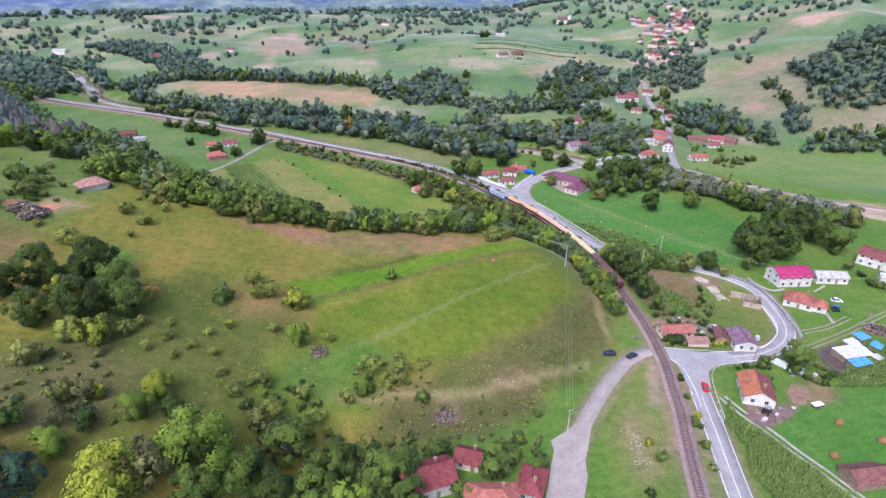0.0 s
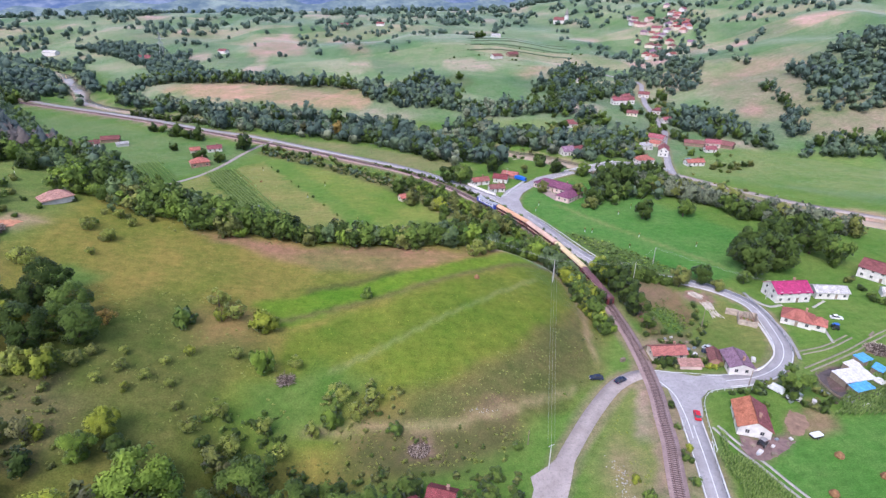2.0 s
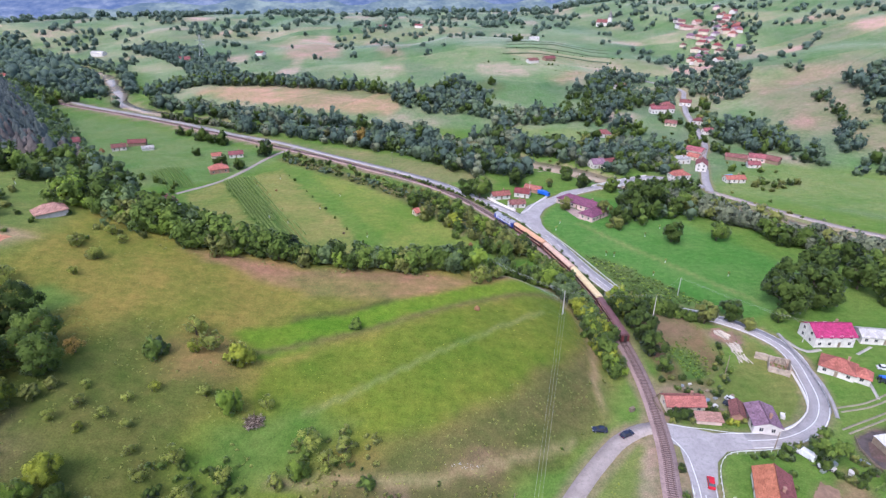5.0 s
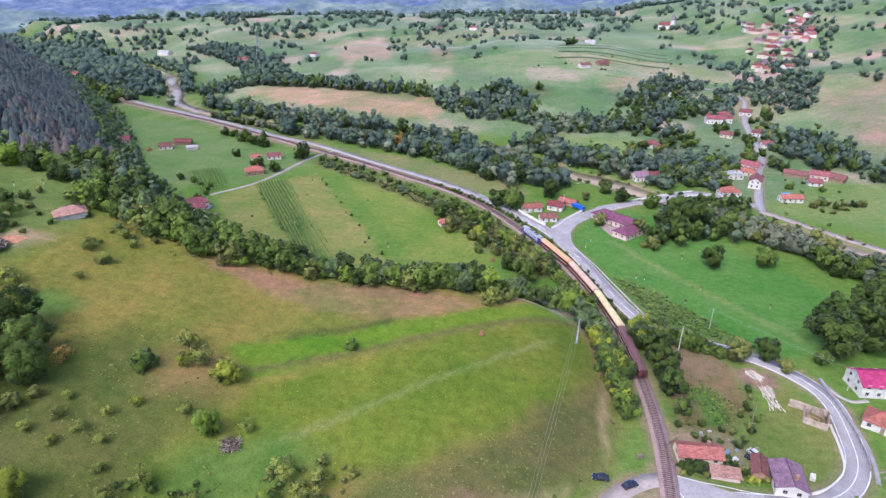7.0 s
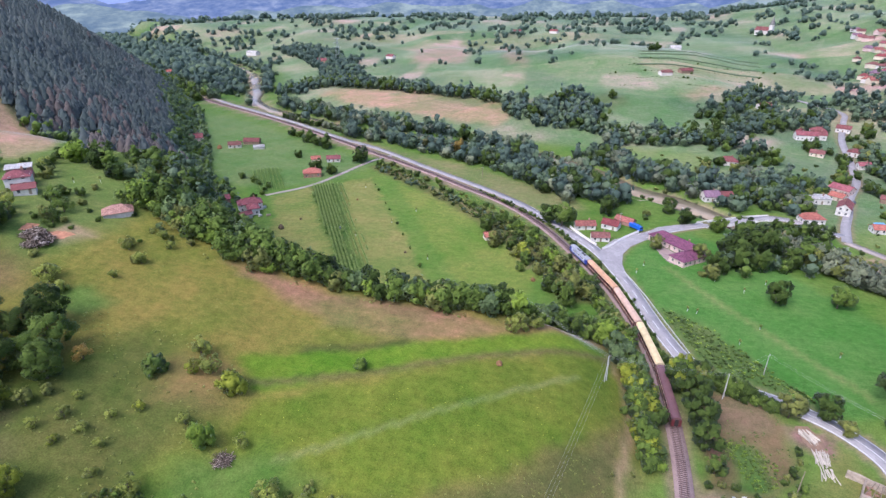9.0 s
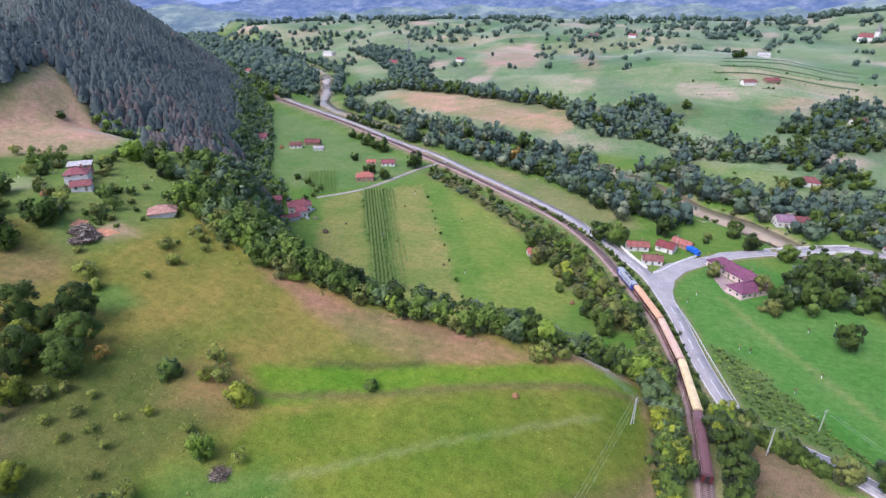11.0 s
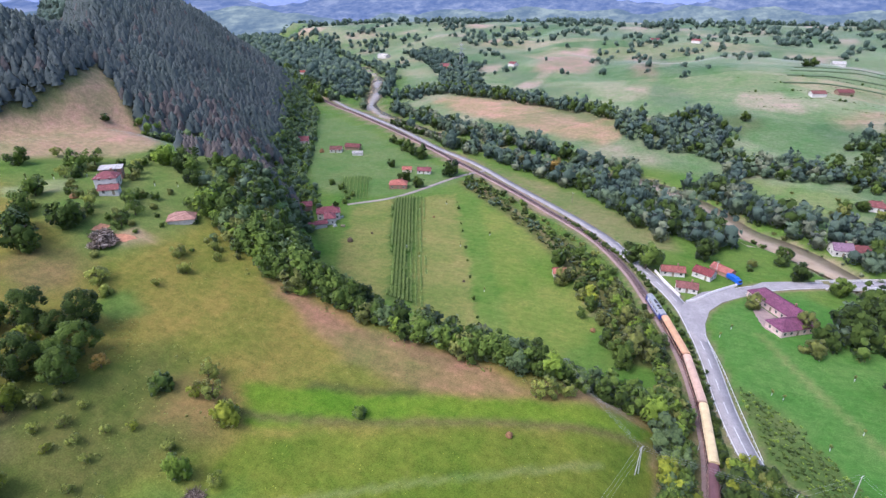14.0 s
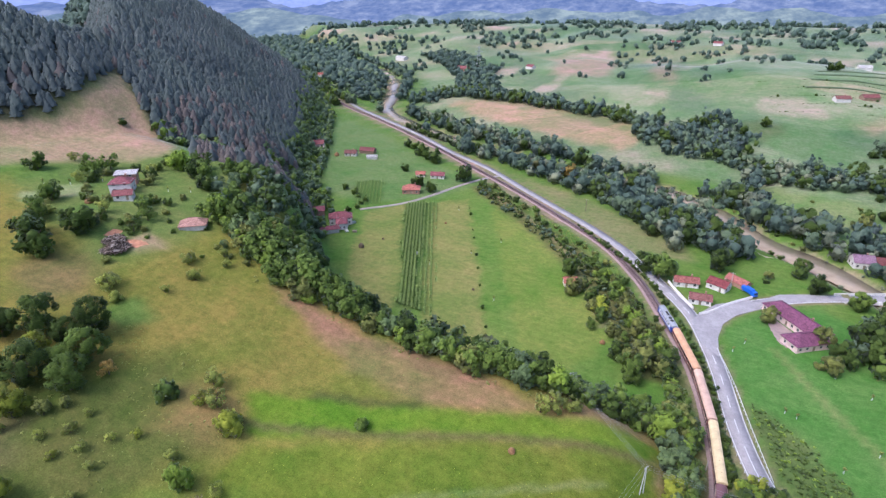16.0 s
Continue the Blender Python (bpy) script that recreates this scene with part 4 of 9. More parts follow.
def roof_mesh(L, W, base, rise, kind, over=0.45, thick=0.16):
    """A tiled roof over a plan L by W, with UVs in metres along the courses."""
    a, b = L / 2 + over, W / 2 + over
    drop = rise * over / (W / 2)
    z0, z1 = base - drop, base + rise
    bm = bmesh.new()
    uv = bm.loops.layers.uv.new("UVMap")

    def face(pts, along):
        along = Vector(along)
        vs = [bm.verts.new((p[0], p[1], p[2] - thick)) for p in pts]
        f = bm.faces.new(vs)
        n = (Vector(pts[1]) - Vector(pts[0])).cross(Vector(pts[2]) - Vector(pts[1])).normalized()
        down = n.cross(along)
        for lp in f.loops:
            lp[uv].uv = (lp.vert.co.dot(along), lp.vert.co.dot(down))
        return f

    if kind == "gable":
        fs = [face([(-a, -b, z0), (a, -b, z0), (a, 0, z1), (-a, 0, z1)], (1, 0, 0)), face([(a, b, z0), (-a, b, z0), (-a, 0, z1), (a, 0, z1)], (1, 0, 0))]
    elif kind == "hip":
        r = max(a - b, 0.01)
        fs = [face([(-a, -b, z0), (a, -b, z0), (r, 0, z1), (-r, 0, z1)], (1, 0, 0)), face([(a, b, z0), (-a, b, z0), (-r, 0, z1), (r, 0, z1)], (1, 0, 0)),
              face([(a, -b, z0), (a, b, z0), (r, 0, z1)], (0, 1, 0)), face([(-a, b, z0), (-a, -b, z0), (-r, 0, z1)], (0, 1, 0))]
    else:
        fs = [face([(-a, -b, base), (a, -b, base), (a, b, base + rise), (-a, b, base + rise)], (1, 0, 0))]
    for f in fs:
        r = bmesh.ops.extrude_face_region(bm, geom=[f])
        bmesh.ops.translate(bm, vec=(0, 0, thick), verts=[e for e in r["geom"] if isinstance(e, bmesh.types.BMVert)])
    # ridge tiles
    if kind != "shed":
        r = a if kind == "gable" else max(a - b, 0.3)
        add_tube(bm, (-r, 0, z1), (r, 0, z1), 0.13, 0.13, 6)
    bmesh.ops.recalc_face_normals(bm, faces=bm.faces[:])
    return bm


def wall_mesh(L, W, height, rise, kind):
    bm = bmesh.new()
    a, b = L / 2, W / 2
    low = [bm.verts.new((x, y, -0.8)) for x, y in ((-a, -b), (a, -b), (a, b), (-a, b))]
    top = [bm.verts.new((x, y, height - 0.06)) for x, y in ((-a, -b), (a, -b), (a, b), (-a, b))]
    for k in range(4):
        bm.faces.new((low[k], low[(k + 1) % 4], top[(k + 1) % 4], top[k]))
    if kind == "gable":
        e, w = bm.verts.new((a, 0, height + rise - 0.12)), bm.verts.new((-a, 0, height + rise - 0.12))
        bm.faces.new((top[1], top[2], e))
        bm.faces.new((top[3], top[0], w))
    bm.faces.new(top[::-1]) if kind != "gable" else None
    # plinth
    add_box(bm, -a - 0.05, -b - 0.05, -0.8, a + 0.05, b + 0.05, 0.35)
    bmesh.ops.recalc_face_normals(bm, faces=bm.faces[:])
    return bm


def shared_mesh(name, bm, material):
    me = bpy.data.meshes.new(name)
    bm.to_mesh(me)
    bm.free()
    me.materials.append(material)
    return me


def frame_ring(w, h, bar=0.09, depth=0.10):
    bm = bmesh.new()
    for x0, z0, x1, z1 in ((-w / 2, -h / 2, -w / 2 + bar, h / 2), (w / 2 - bar, -h / 2, w / 2, h / 2), (-w / 2 + bar, h / 2 - bar, w / 2 - bar, h / 2), (-w / 2 + bar, -h / 2, w / 2 - bar, -h / 2 + bar), (-0.03, -h / 2 + bar, 0.03, h / 2 - bar)):
        add_box(bm, x0, -depth / 2, z0, x1, depth / 2, z1)
    return bm


WINDOW_RING = shared_mesh("window", frame_ring(1.15, 1.3), FRAME)
WINDOW_PANE = shared_mesh("pane", boxed(-0.5, -0.02, -0.58, 0.5, 0.02, 0.58), GLASS)
DOOR_LEAF = shared_mesh("door", boxed(-0.5, -0.05, 0.0, 0.5, 0.05, 2.05, bevel=0.015), WOOD)
CHIMNEY_BM = boxed(-0.32, -0.32, 0, 0.32, 0.32, 1.5, bevel=0.03)
add_box(CHIMNEY_BM, -0.42, -0.42, 1.38, 0.42, 0.42, 1.54, bevel=0.02)
CHIMNEY = shared_mesh("chimney", CHIMNEY_BM, WALL["brick"])


SITES = []  # plan places of the buildings and their half spans


def house(spec, roof, wall, label, name="house", category="house", group="", windows=True, kind="gable", chimney=True, roof2=None):
    """x, y, heading, length, width, wall height and roof rise."""
    x, y, yaw, L, W, height, rise = spec
    SITES.append((x, y, math.hypot(L, W) / 2))
    c, s = math.cos(radians(yaw)), math.sin(radians(yaw))
    corners = [(x + i * L / 2 * c - j * W / 2 * s, y + i * L / 2 * s + j * W / 2 * c) for i in (-1, 1) for j in (-1, 1)]
    z = sum(gz(*q) for q in corners) / 4
    ob = thing(name, label, category, pose(x, y, z, 0, 0, yaw), group)
    part("wall", wall_mesh(L, W, height, rise, kind), WALL[wall], ob)
    rf = part("roof", roof_mesh(L, W, height, rise, kind), [ROOF[roof]] + ([ROOF[roof2]] if roof2 else []), ob)
    if roof2:
        for f in rf.data.polygons:
            f.material_index = 1 if f.normal.y > 0.2 else 0
    if chimney:
        ch = link("chimney", CHIMNEY, None, rf)
        ch.location = (L * 0.22, W * 0.14, height + rise * 0.62)
    if windows:
        rows = [1.55] + ([4.1] if height > 4.4 else [])
        n = max(1, int(L / 2.9))
        for zc in rows:
            for side in (-1, 1):
                for k in range(n):
                    u = (k + 0.5) / n * L - L / 2
                    if zc < 2 and side < 0 and k == n // 2 and n > 1:
                        d = link("door", DOOR_LEAF, None, ob)
                        d.location = (u, side * (W / 2 + 0.03), 0.05)
                        continue
                    place_window(ob, (u, side * (W / 2 + 0.02), zc), 0)
            for side in (-1, 1):
                for u in ((-W * 0.22, W * 0.22) if W > 5.5 else (0,)):
                    place_window(ob, (side * (L / 2 + 0.02), u, zc), 90)
    return ob


def place_window(ob, at, turn):
    w = link("window", WINDOW_RING, None, ob)
    w.matrix_basis = pose(*at, 0, 0, turn)
    link("pane", WINDOW_PANE, None, w)


HAMLET = "houses of the hamlet by the crossing"
house((70, 120, -4, 11.2, 5.5, 2.5, 1.5), "worn", "cream", "low house with weathered brick-red tile roof by the crossing", "cottage", group=HAMLET)
house((84.3, 115.6, -112, 6.4, 3.4, 2.2, 1.0), "brown", "brick", "small red-roofed garden shed", "garden_shed", "shed", windows=False, chimney=False)
house((89.5, 111.5, -104, 9.0, 7.2, 3.0, 1.3), "mauve", "white", "white house with grey-violet sheet roof beside the road", "house", group=HAMLET)
house((74.6, 113.3, -10, 6.8, 2.8, 1.5, 0.6), "faded", "pinkish", "low pink roadside shed with faded roof", "roadside_shed", "shed", windows=False, chimney=False, kind="shed")
house((137, 151, -3, 14.0, 9.4, 4.6, 2.6), "pink", "white", "two-storey white house with magenta roof", "house", group=HAMLET)
house((155, 150, -12, 12.5, 6.5, 3.0, 1.4), "grey", "white", "long white outbuilding with pale grey roof", "outbuilding", "outbuilding", group=HAMLET, chimney=False)
house((128.4, 133.4, -42, 9.8, 7.6, 3.0, 2.4), "orange", "white", "white house with orange-red hipped tile roof", "house", group=HAMLET, kind="hip")
house((133.2, 128.6, 48, 5.0, 4.6, 2.8, 1.8), "orange", "white", "orange-roofed wing of the white house", "house_wing", "house", group=HAMLET, kind="hip", chimney=False)
house((188, 160, -60, 14, 9.5, 4.8, 2.6), "red", "white", "white house with red tile roof", "house", group=HAMLET)
house((180, 146, -30, 7, 4.5, 2.6, 1.0), "grey", "white", "white shed with pale sheet roof", "shed", "shed", windows=False, chimney=False)
house((77.4, 86.6, -115, 11.0, 8.4, 2.9, 2.3), "bright", "white", "white farmhouse with orange and maroon tile roof", "farmhouse", group=HAMLET, kind="gable", roof2="red")
house((83, 53, 0, 9.0, 6.0, 2.6, 1.9), "brown", "wood", "weathered barn with old brown tile roof in the field", "barn", "barn", windows=False, chimney=False)
SOUTH = "houses below the pasture"
house((-24, 65.5, 13, 12.5, 8.4, 4.0, 2.7), "maroon", "grey", "house with weathered brown-red tile roof among trees", "house", group=SOUTH)
house((-12.5, 71.5, -24, 6.2, 5.4, 2.8, 1.8), "maroon", "cream", "small cottage with red tile roof", "cottage", group=SOUTH)
house((-10, 57, -8, 12.0, 8.0, 4.0, 2.5), "orange", "cream", "house with bright orange tile roof", "house", group=SOUTH, kind="hip")
house((1.0, 61.5, -118, 8.6, 5.8, 3.2, 2.0), "maroon", "grey", "house with dark maroon tile roof beside the lane", "house", group=SOUTH, kind="hip")

JUNCTION = "houses at the road junction"
house((-3.5, 280, 24, 6.0, 4.4, 2.3, 1.7), "orange", "cream", "small hut with orange tile roof at the field edge", "hut", "hut", chimney=False)
house((45, 303.5, 12, 10.5, 5.6, 2.8, 1.7), "worn", "white", "white cottage with weathered red tile roof", "cottage", group=JUNCTION)
house((59, 306.5, -24, 8.6, 6.5, 3.0, 1.9), "maroon", "white", "white cottage with dark red tile roof", "cottage", group=JUNCTION)
house((52, 289, 6, 8.8, 5.4, 2.8, 1.7), "brown", "white", "white cottage with brownish-red tile roof beside the wall", "cottage", group=JUNCTION)
house((67, 313.5, -36, 10.0, 5.0, 2.6, 1.6), "worn", "brick", "long shed with orange tile roof", "long_shed", "shed", group=JUNCTION, windows=False, chimney=False)
house((88.8, 287.0, -51, 27.0, 9.4, 3.2, 2.5), "purple", "pinkish", "long pink house with plum-coloured roof", "villa", group=JUNCTION, kind="hip")
house((91.0, 271.2, 37, 15.0, 8.6, 3.2, 2.4), "purple", "pinkish", "wing of the pink house with plum roof", "villa_wing", "house", group=JUNCTION, kind="hip", chimney=False)
FARMS = "farmsteads on the meadow"
house((-144, 296, 36, 13, 8.0, 4.6, 2.4), "rose", "white", "two-storey white farmhouse with rose-red roof", "farmhouse", group=FARMS, kind="hip")
house((-139, 290, -54, 7.5, 6.0, 4.2, 2.0), "rose", "white", "white wing of the farmhouse with rose-red roof", "farmhouse_wing", "house", group=FARMS, kind="hip", chimney=False)
house((-163, 300, 40, 7.0, 5.2, 2.8, 1.8), "rose", "brick", "brick shed with rose-red roof under the trees", "shed", "shed", group=FARMS, windows=False, chimney=False)
house((-141, 281, 46, 10.0, 4.2, 2.2, 1.2), "rose", "grey", "low lean-to with rose-red roof", "lean_to", "shed", group=FARMS, windows=False, chimney=False)
house((-133, 362, 24, 11.5, 8.0, 3.4, 2.4), "orange", "brick", "brick house with bright orange-red tile roof on the lane", "farmhouse", group=FARMS, kind="hip")
house((-144, 396, 24, 6.5, 4.5, 2.4, 1.6), "orange", "cream", "small shed with orange roof behind trees", "shed", "shed", group=FARMS, windows=False, chimney=False)
house((-131, 398, 18, 9.5, 5.0, 2.8, 1.8), "rose", "white", "white cottage with pale red roof", "cottage", group=FARMS)
house((-254, 418, 30, 12, 7, 3.2, 2.4), "red", "pinkish", "farmhouse with red tile roof at the forest foot", "farmhouse", group=FARMS)
house((-222, 421, 24, 9.5, 6.5, 2.8, 1.9), "brown", "white", "white house with brown-red roof", "cottage", group=FARMS)
house((-214, 434, 10, 12.5, 6.0, 2.8, 2.0), "red", "wood", "long barn with red tile roof", "barn", "barn", group=FARMS, windows=False, chimney=False)
house((-201, 420, 26, 8.0, 4.5, 2.2, 1.2), "grey", "white", "shed with pale grey sheet roof", "shed", "shed", group=FARMS, windows=False, chimney=False)
HILL = "hill farm buildings"
house((-182, 194, 38, 8.6, 7.5, 4.5, 2.0), "rose", "white", "two-storey white hill farmhouse with faded red roof", "farmhouse", group=HILL, kind="hip")
house((-175, 189, 40, 7.2, 5.0, 2.6, 1.4), "red", "white", "low annex with red roof", "annex", "house", group=HILL, chimney=False)
house((-188, 201, 40, 8.5, 5.0, 4.6, 0.6), "grey", "brick", "brick building with pale flat roof", "brick_annex", "house", group=HILL, kind="shed", chimney=False)
house((-138, 190.5, 40, 10.0, 6.8, 1.7, 2.1), "faded", "grey", "barn with faded pink hipped tile roof on the pasture", "barn", "barn", group=HILL, kind="hip", windows=False, chimney=False)
VILLAGE = "houses of the village"
house((149, 433, -5, 12.5, 7.5, 3.0, 2.6), "red", "white", "white house with red hipped roof in a meadow", group=VILLAGE, kind="hip")
house((122, 363, 12, 9.0, 8.0, 3.6, 2.6), "mauve", "white", "white house with grey-violet roof by the river", group=VILLAGE)
house((131, 364.5, 12, 7.0, 7.0, 3.4, 2.4), "red", "white", "red-roofed half of the riverside house", "house_half", "house", group=VILLAGE, chimney=False)
house((186, 371, 6, 10.5, 7.5, 3.6, 0.5), "grey", "white", "white flat-roofed village house", group=VILLAGE, kind="shed")
house((169, 337, 5, 11.5, 8.5, 3.2, 2.3), "orange", "white", "white house with orange hipped roof", group=VILLAGE, kind="hip")
house((193, 355, 62, 13, 7.0, 4.8, 2.4), "red", "white", "tall white gabled house with red roof", group=VILLAGE)
house((206, 390, -50, 12.0, 8.0, 3.4, 2.2), "rose", "pinkish", "pink house with rose-red roof", group=VILLAGE)
house((199, 378, -50, 8.0, 6.0, 2.8, 1.8), "orange", "cream", "cottage with orange roof", "cottage", group=VILLAGE)
house((222, 498, -4, 15, 8.0, 4.4, 2.4), "rose", "white", "long white house with rose-red roof", group=VILLAGE)
house((233, 504, -4, 11, 8.0, 4.0, 2.4), "red", "white", "white house with red roof beside the road", group=VILLAGE)
house((238, 517, -10, 11, 8.0, 4.4, 2.4), "red", "white", "red-roofed house in a cluster by the road", group=VILLAGE, kind="hip")
house((224, 512, 80, 8, 6.0, 3.2, 2.0), "maroon", "white", "low red-roofed house in a cluster by the road", group=VILLAGE)
house((216, 583, 20, 12, 7.0, 3.0, 2.4), "brown", "white", "white farmhouse with brown roof hidden by trees", "farmhouse", group=VILLAGE, windows=False)
house((214, 453, -30, 9.0, 6.0, 2.8, 1.8), "brown", "cream", "cottage with brown-red roof", "cottage", group=VILLAGE)
house((242, 459, -30, 10.5, 7.0, 3.2, 2.2), "red", "white", "house with dark red roof among trees", group=VILLAGE, kind="hip")
house((236, 433, 0, 7.5, 5.5, 2.8, 1.8), "rose", "white", "cottage with rose-red roof", "cottage", group=VILLAGE)
house((201, 327, 0, 12.5, 6.0, 2.8, 1.7), "orange", "white", "low white house with orange-red roof in the meadow", group=VILLAGE)
house((229, 375, -30, 14, 5.5, 2.8, 1.7), "brown", "wood", "long open barn with brown roof", "barn", "barn", group=VILLAGE, windows=False, chimney=False)
house((242, 371, -27, 10.5, 7.0, 3.4, 2.2), "rose", "pinkish", "pink house with rose-red roof", group=VILLAGE)
house((232, 358, -10, 8.0, 5.5, 2.6, 1.8), "rose", "white", "cottage with faded rose roof", "cottage", group=VILLAGE)
house((250, 366, -50, 11, 7.0, 3.0, 2.2), "brown", "wood", "brown-roofed barn at the village edge", "barn", "barn", group=VILLAGE, windows=False, chimney=False)
house((262, 529, -30, 10, 7.0, 3.4, 2.2), "red", "white", "red-roofed house at the top of the road", group=VILLAGE)
FAR = "far farmsteads on the hills"
house((144, 684, 22, 13, 7.5, 3.0, 2.2), "brown", "white", "white farmhouse with brown roof on the far hill", "farmhouse", group=FAR, windows=False)
house((168, 701, 26, 15, 7.0, 2.8, 2.2), "red", "wood", "barn with red roof on the far hill", "barn", "barn", group=FAR, windows=False)
house((-44, 1129, 30, 16, 9, 4.0, 2.5), "red", "white", "white house with red roof far up the valley", group=FAR, windows=False)
house((23, 1099, -20, 14, 9, 4.0, 2.5), "red", "white", "white house with red roof far up the valley", group=FAR, windows=False)
house((-320, 867, -7, 17, 10, 5.0, 3.0), "red", "brick", "red brick house beside the pylon", group=FAR, windows=False)
house((-500, 994, -15, 22, 11, 5.0, 2.5), "grey", "white", "pale blue-white farm buildings far up the valley", "farmstead", group=FAR, windows=False)
house((-523, 779, 26, 15, 8, 3.5, 2.4), "orange", "white", "farmhouse with orange roof behind the forest", "farmhouse", group=FAR, windows=False)
house((-213, 867, -30, 13, 8, 3.5, 2.4), "rose", "white", "house with rose roof among far trees", group=FAR, windows=False)
house((187, 875, 10, 14, 8, 3.6, 2.4), "grey", "white", "white house far across the hills", group=FAR, windows=False)


def far_village():
    """The upper village: small houses crowded along the road."""
    rng = random.Random(7)
    for k in range(46):
        t = k / 45
        x, y = 372 + 92 * t + rng.uniform(-34, 34), 690 + 220 * t + rng.uniform(-40, 40)
        house((x, y, rng.uniform(-60, 60), rng.uniform(9, 14), rng.uniform(7, 9), rng.uniform(3, 4.6), rng.uniform(2.0, 2.9)), rng.choice(["rose", "mauve", "brown", "maroon", "worn"]), rng.choice(["white", "pinkish", "cream"]), "red-roofed house crowded in the upper village", group="upper village", windows=False, kind=rng.choice(["gable", "hip"]))


far_village()


def church():
    ob = thing("church", "white village church with pointed tower and red roof", "church", pose(352, 1062, gz(352, 1062), 0, 0, -40))
    part("nave", wall_mesh(20, 10, 7, 5, "gable"), WALL["white"], ob)
    part("roof", roof_mesh(20, 10, 7, 5, "gable"), ROOF["red"], ob)
    part("tower", boxed(10.0, -3.0, -0.5, 16.0, 3.0, 15, bevel=0.1), WALL["white"], ob)
    bm = bmesh.new()
    bmesh.ops.create_cone(bm, cap_ends=True, segments=8, radius1=4.2, radius2=0.1, depth=13, matrix=Matrix.Translation((13, 0, 21.6)))
    part("spire", bm, ROOF["grey"], ob, "pale pointed spire")


church()


# ---------------------------------------------------------------- the train
def paint(name, colour, rough=0.4):
    return plain(name, colour, rough, 0.0, fine=3, coarse=0.35, spread=0.18, bump=0.05, spec=0.5)


MAROON = paint("maroon_paint", (0.150, 0.030, 0.034))
CREAM = paint("cream_stripe", (0.62, 0.50, 0.38))
DARK = paint("underframe_black", (0.035, 0.032, 0.032), 0.8)
BLUE = paint("locomotive_blue", (0.030, 0.055, 0.30))
WHITE = paint("locomotive_white", (0.66, 0.67, 0.70))
ROOFS = {"orange": paint("orange_cream_roof", (0.62, 0.35, 0.20), 0.6), "pink": paint("faded_pink_roof", (0.60, 0.40, 0.30), 0.6), "yellow": paint("pale_yellow_roof", (0.68, 0.53, 0.30), 0.6), "brown": paint("plum_brown_roof", (0.155, 0.075, 0.080), 0.6), "grey": paint("locomotive_roof_grey", (0.32, 0.33, 0.36), 0.6)}


def swept(profile, x0, x1, tuck=0.0):
    """A body of constant section along x, its ends drawn in a little."""
    bm = bmesh.new()
    rings = []
    for x, k in ((x0, 1 - tuck), (x0 + 0.35, 1), (x1 - 0.35, 1), (x1, 1 - tuck)):
        rings.append([bm.verts.new((x, y * k, z)) for y, z in profile])
    n = len(profile)
    for a, b in zip(rings, rings[1:]):
        for i in range(n):
            bm.faces.new((a[i], b[i], b[(i + 1) % n], a[(i + 1) % n]))
    bm.faces.new(rings[0])
    bm.faces.new(rings[-1][::-1])
    bmesh.ops.recalc_face_normals(bm, faces=bm.faces[:])
    return bm


def bogie(ob, x):
    b = part("bogie", boxed(-1.7, -1.05, 0.28, 1.7, 1.05, 0.85, bevel=0.06), DARK, ob)
    b.location.x = x
    for wx in (-1.25, 1.25):
        for wy in (-0.75, 0.75):
            bm = bmesh.new()
            add_tube(bm, (0, -0.07, 0), (0, 0.07, 0), 0.46, 0.46, 14)
            add_tube(bm, (0, -0.12, 0), (0, 0.12, 0), 0.12, 0.12, 8)
            w = part("wheel", bm, STEEL, b)
            w.location = (wx, wy, 0.46)


SIDE = [(-1.42, 0.95), (-1.45, 1.6), (-1.42, 3.2), (1.42, 3.2), (1.45, 1.6), (1.42, 0.95)]
ARCH = [(-1.44, 3.19), (-1.38, 3.46), (-1.18, 3.74), (-0.72, 3.96), (0.0, 4.05), (0.72, 3.96), (1.18, 3.74), (1.38, 3.46), (1.44, 3.19)]
PANE_BIG = shared_mesh("window", boxed(-0.6, -0.015, -0.42, 0.6, 0.015, 0.42), GLASS)


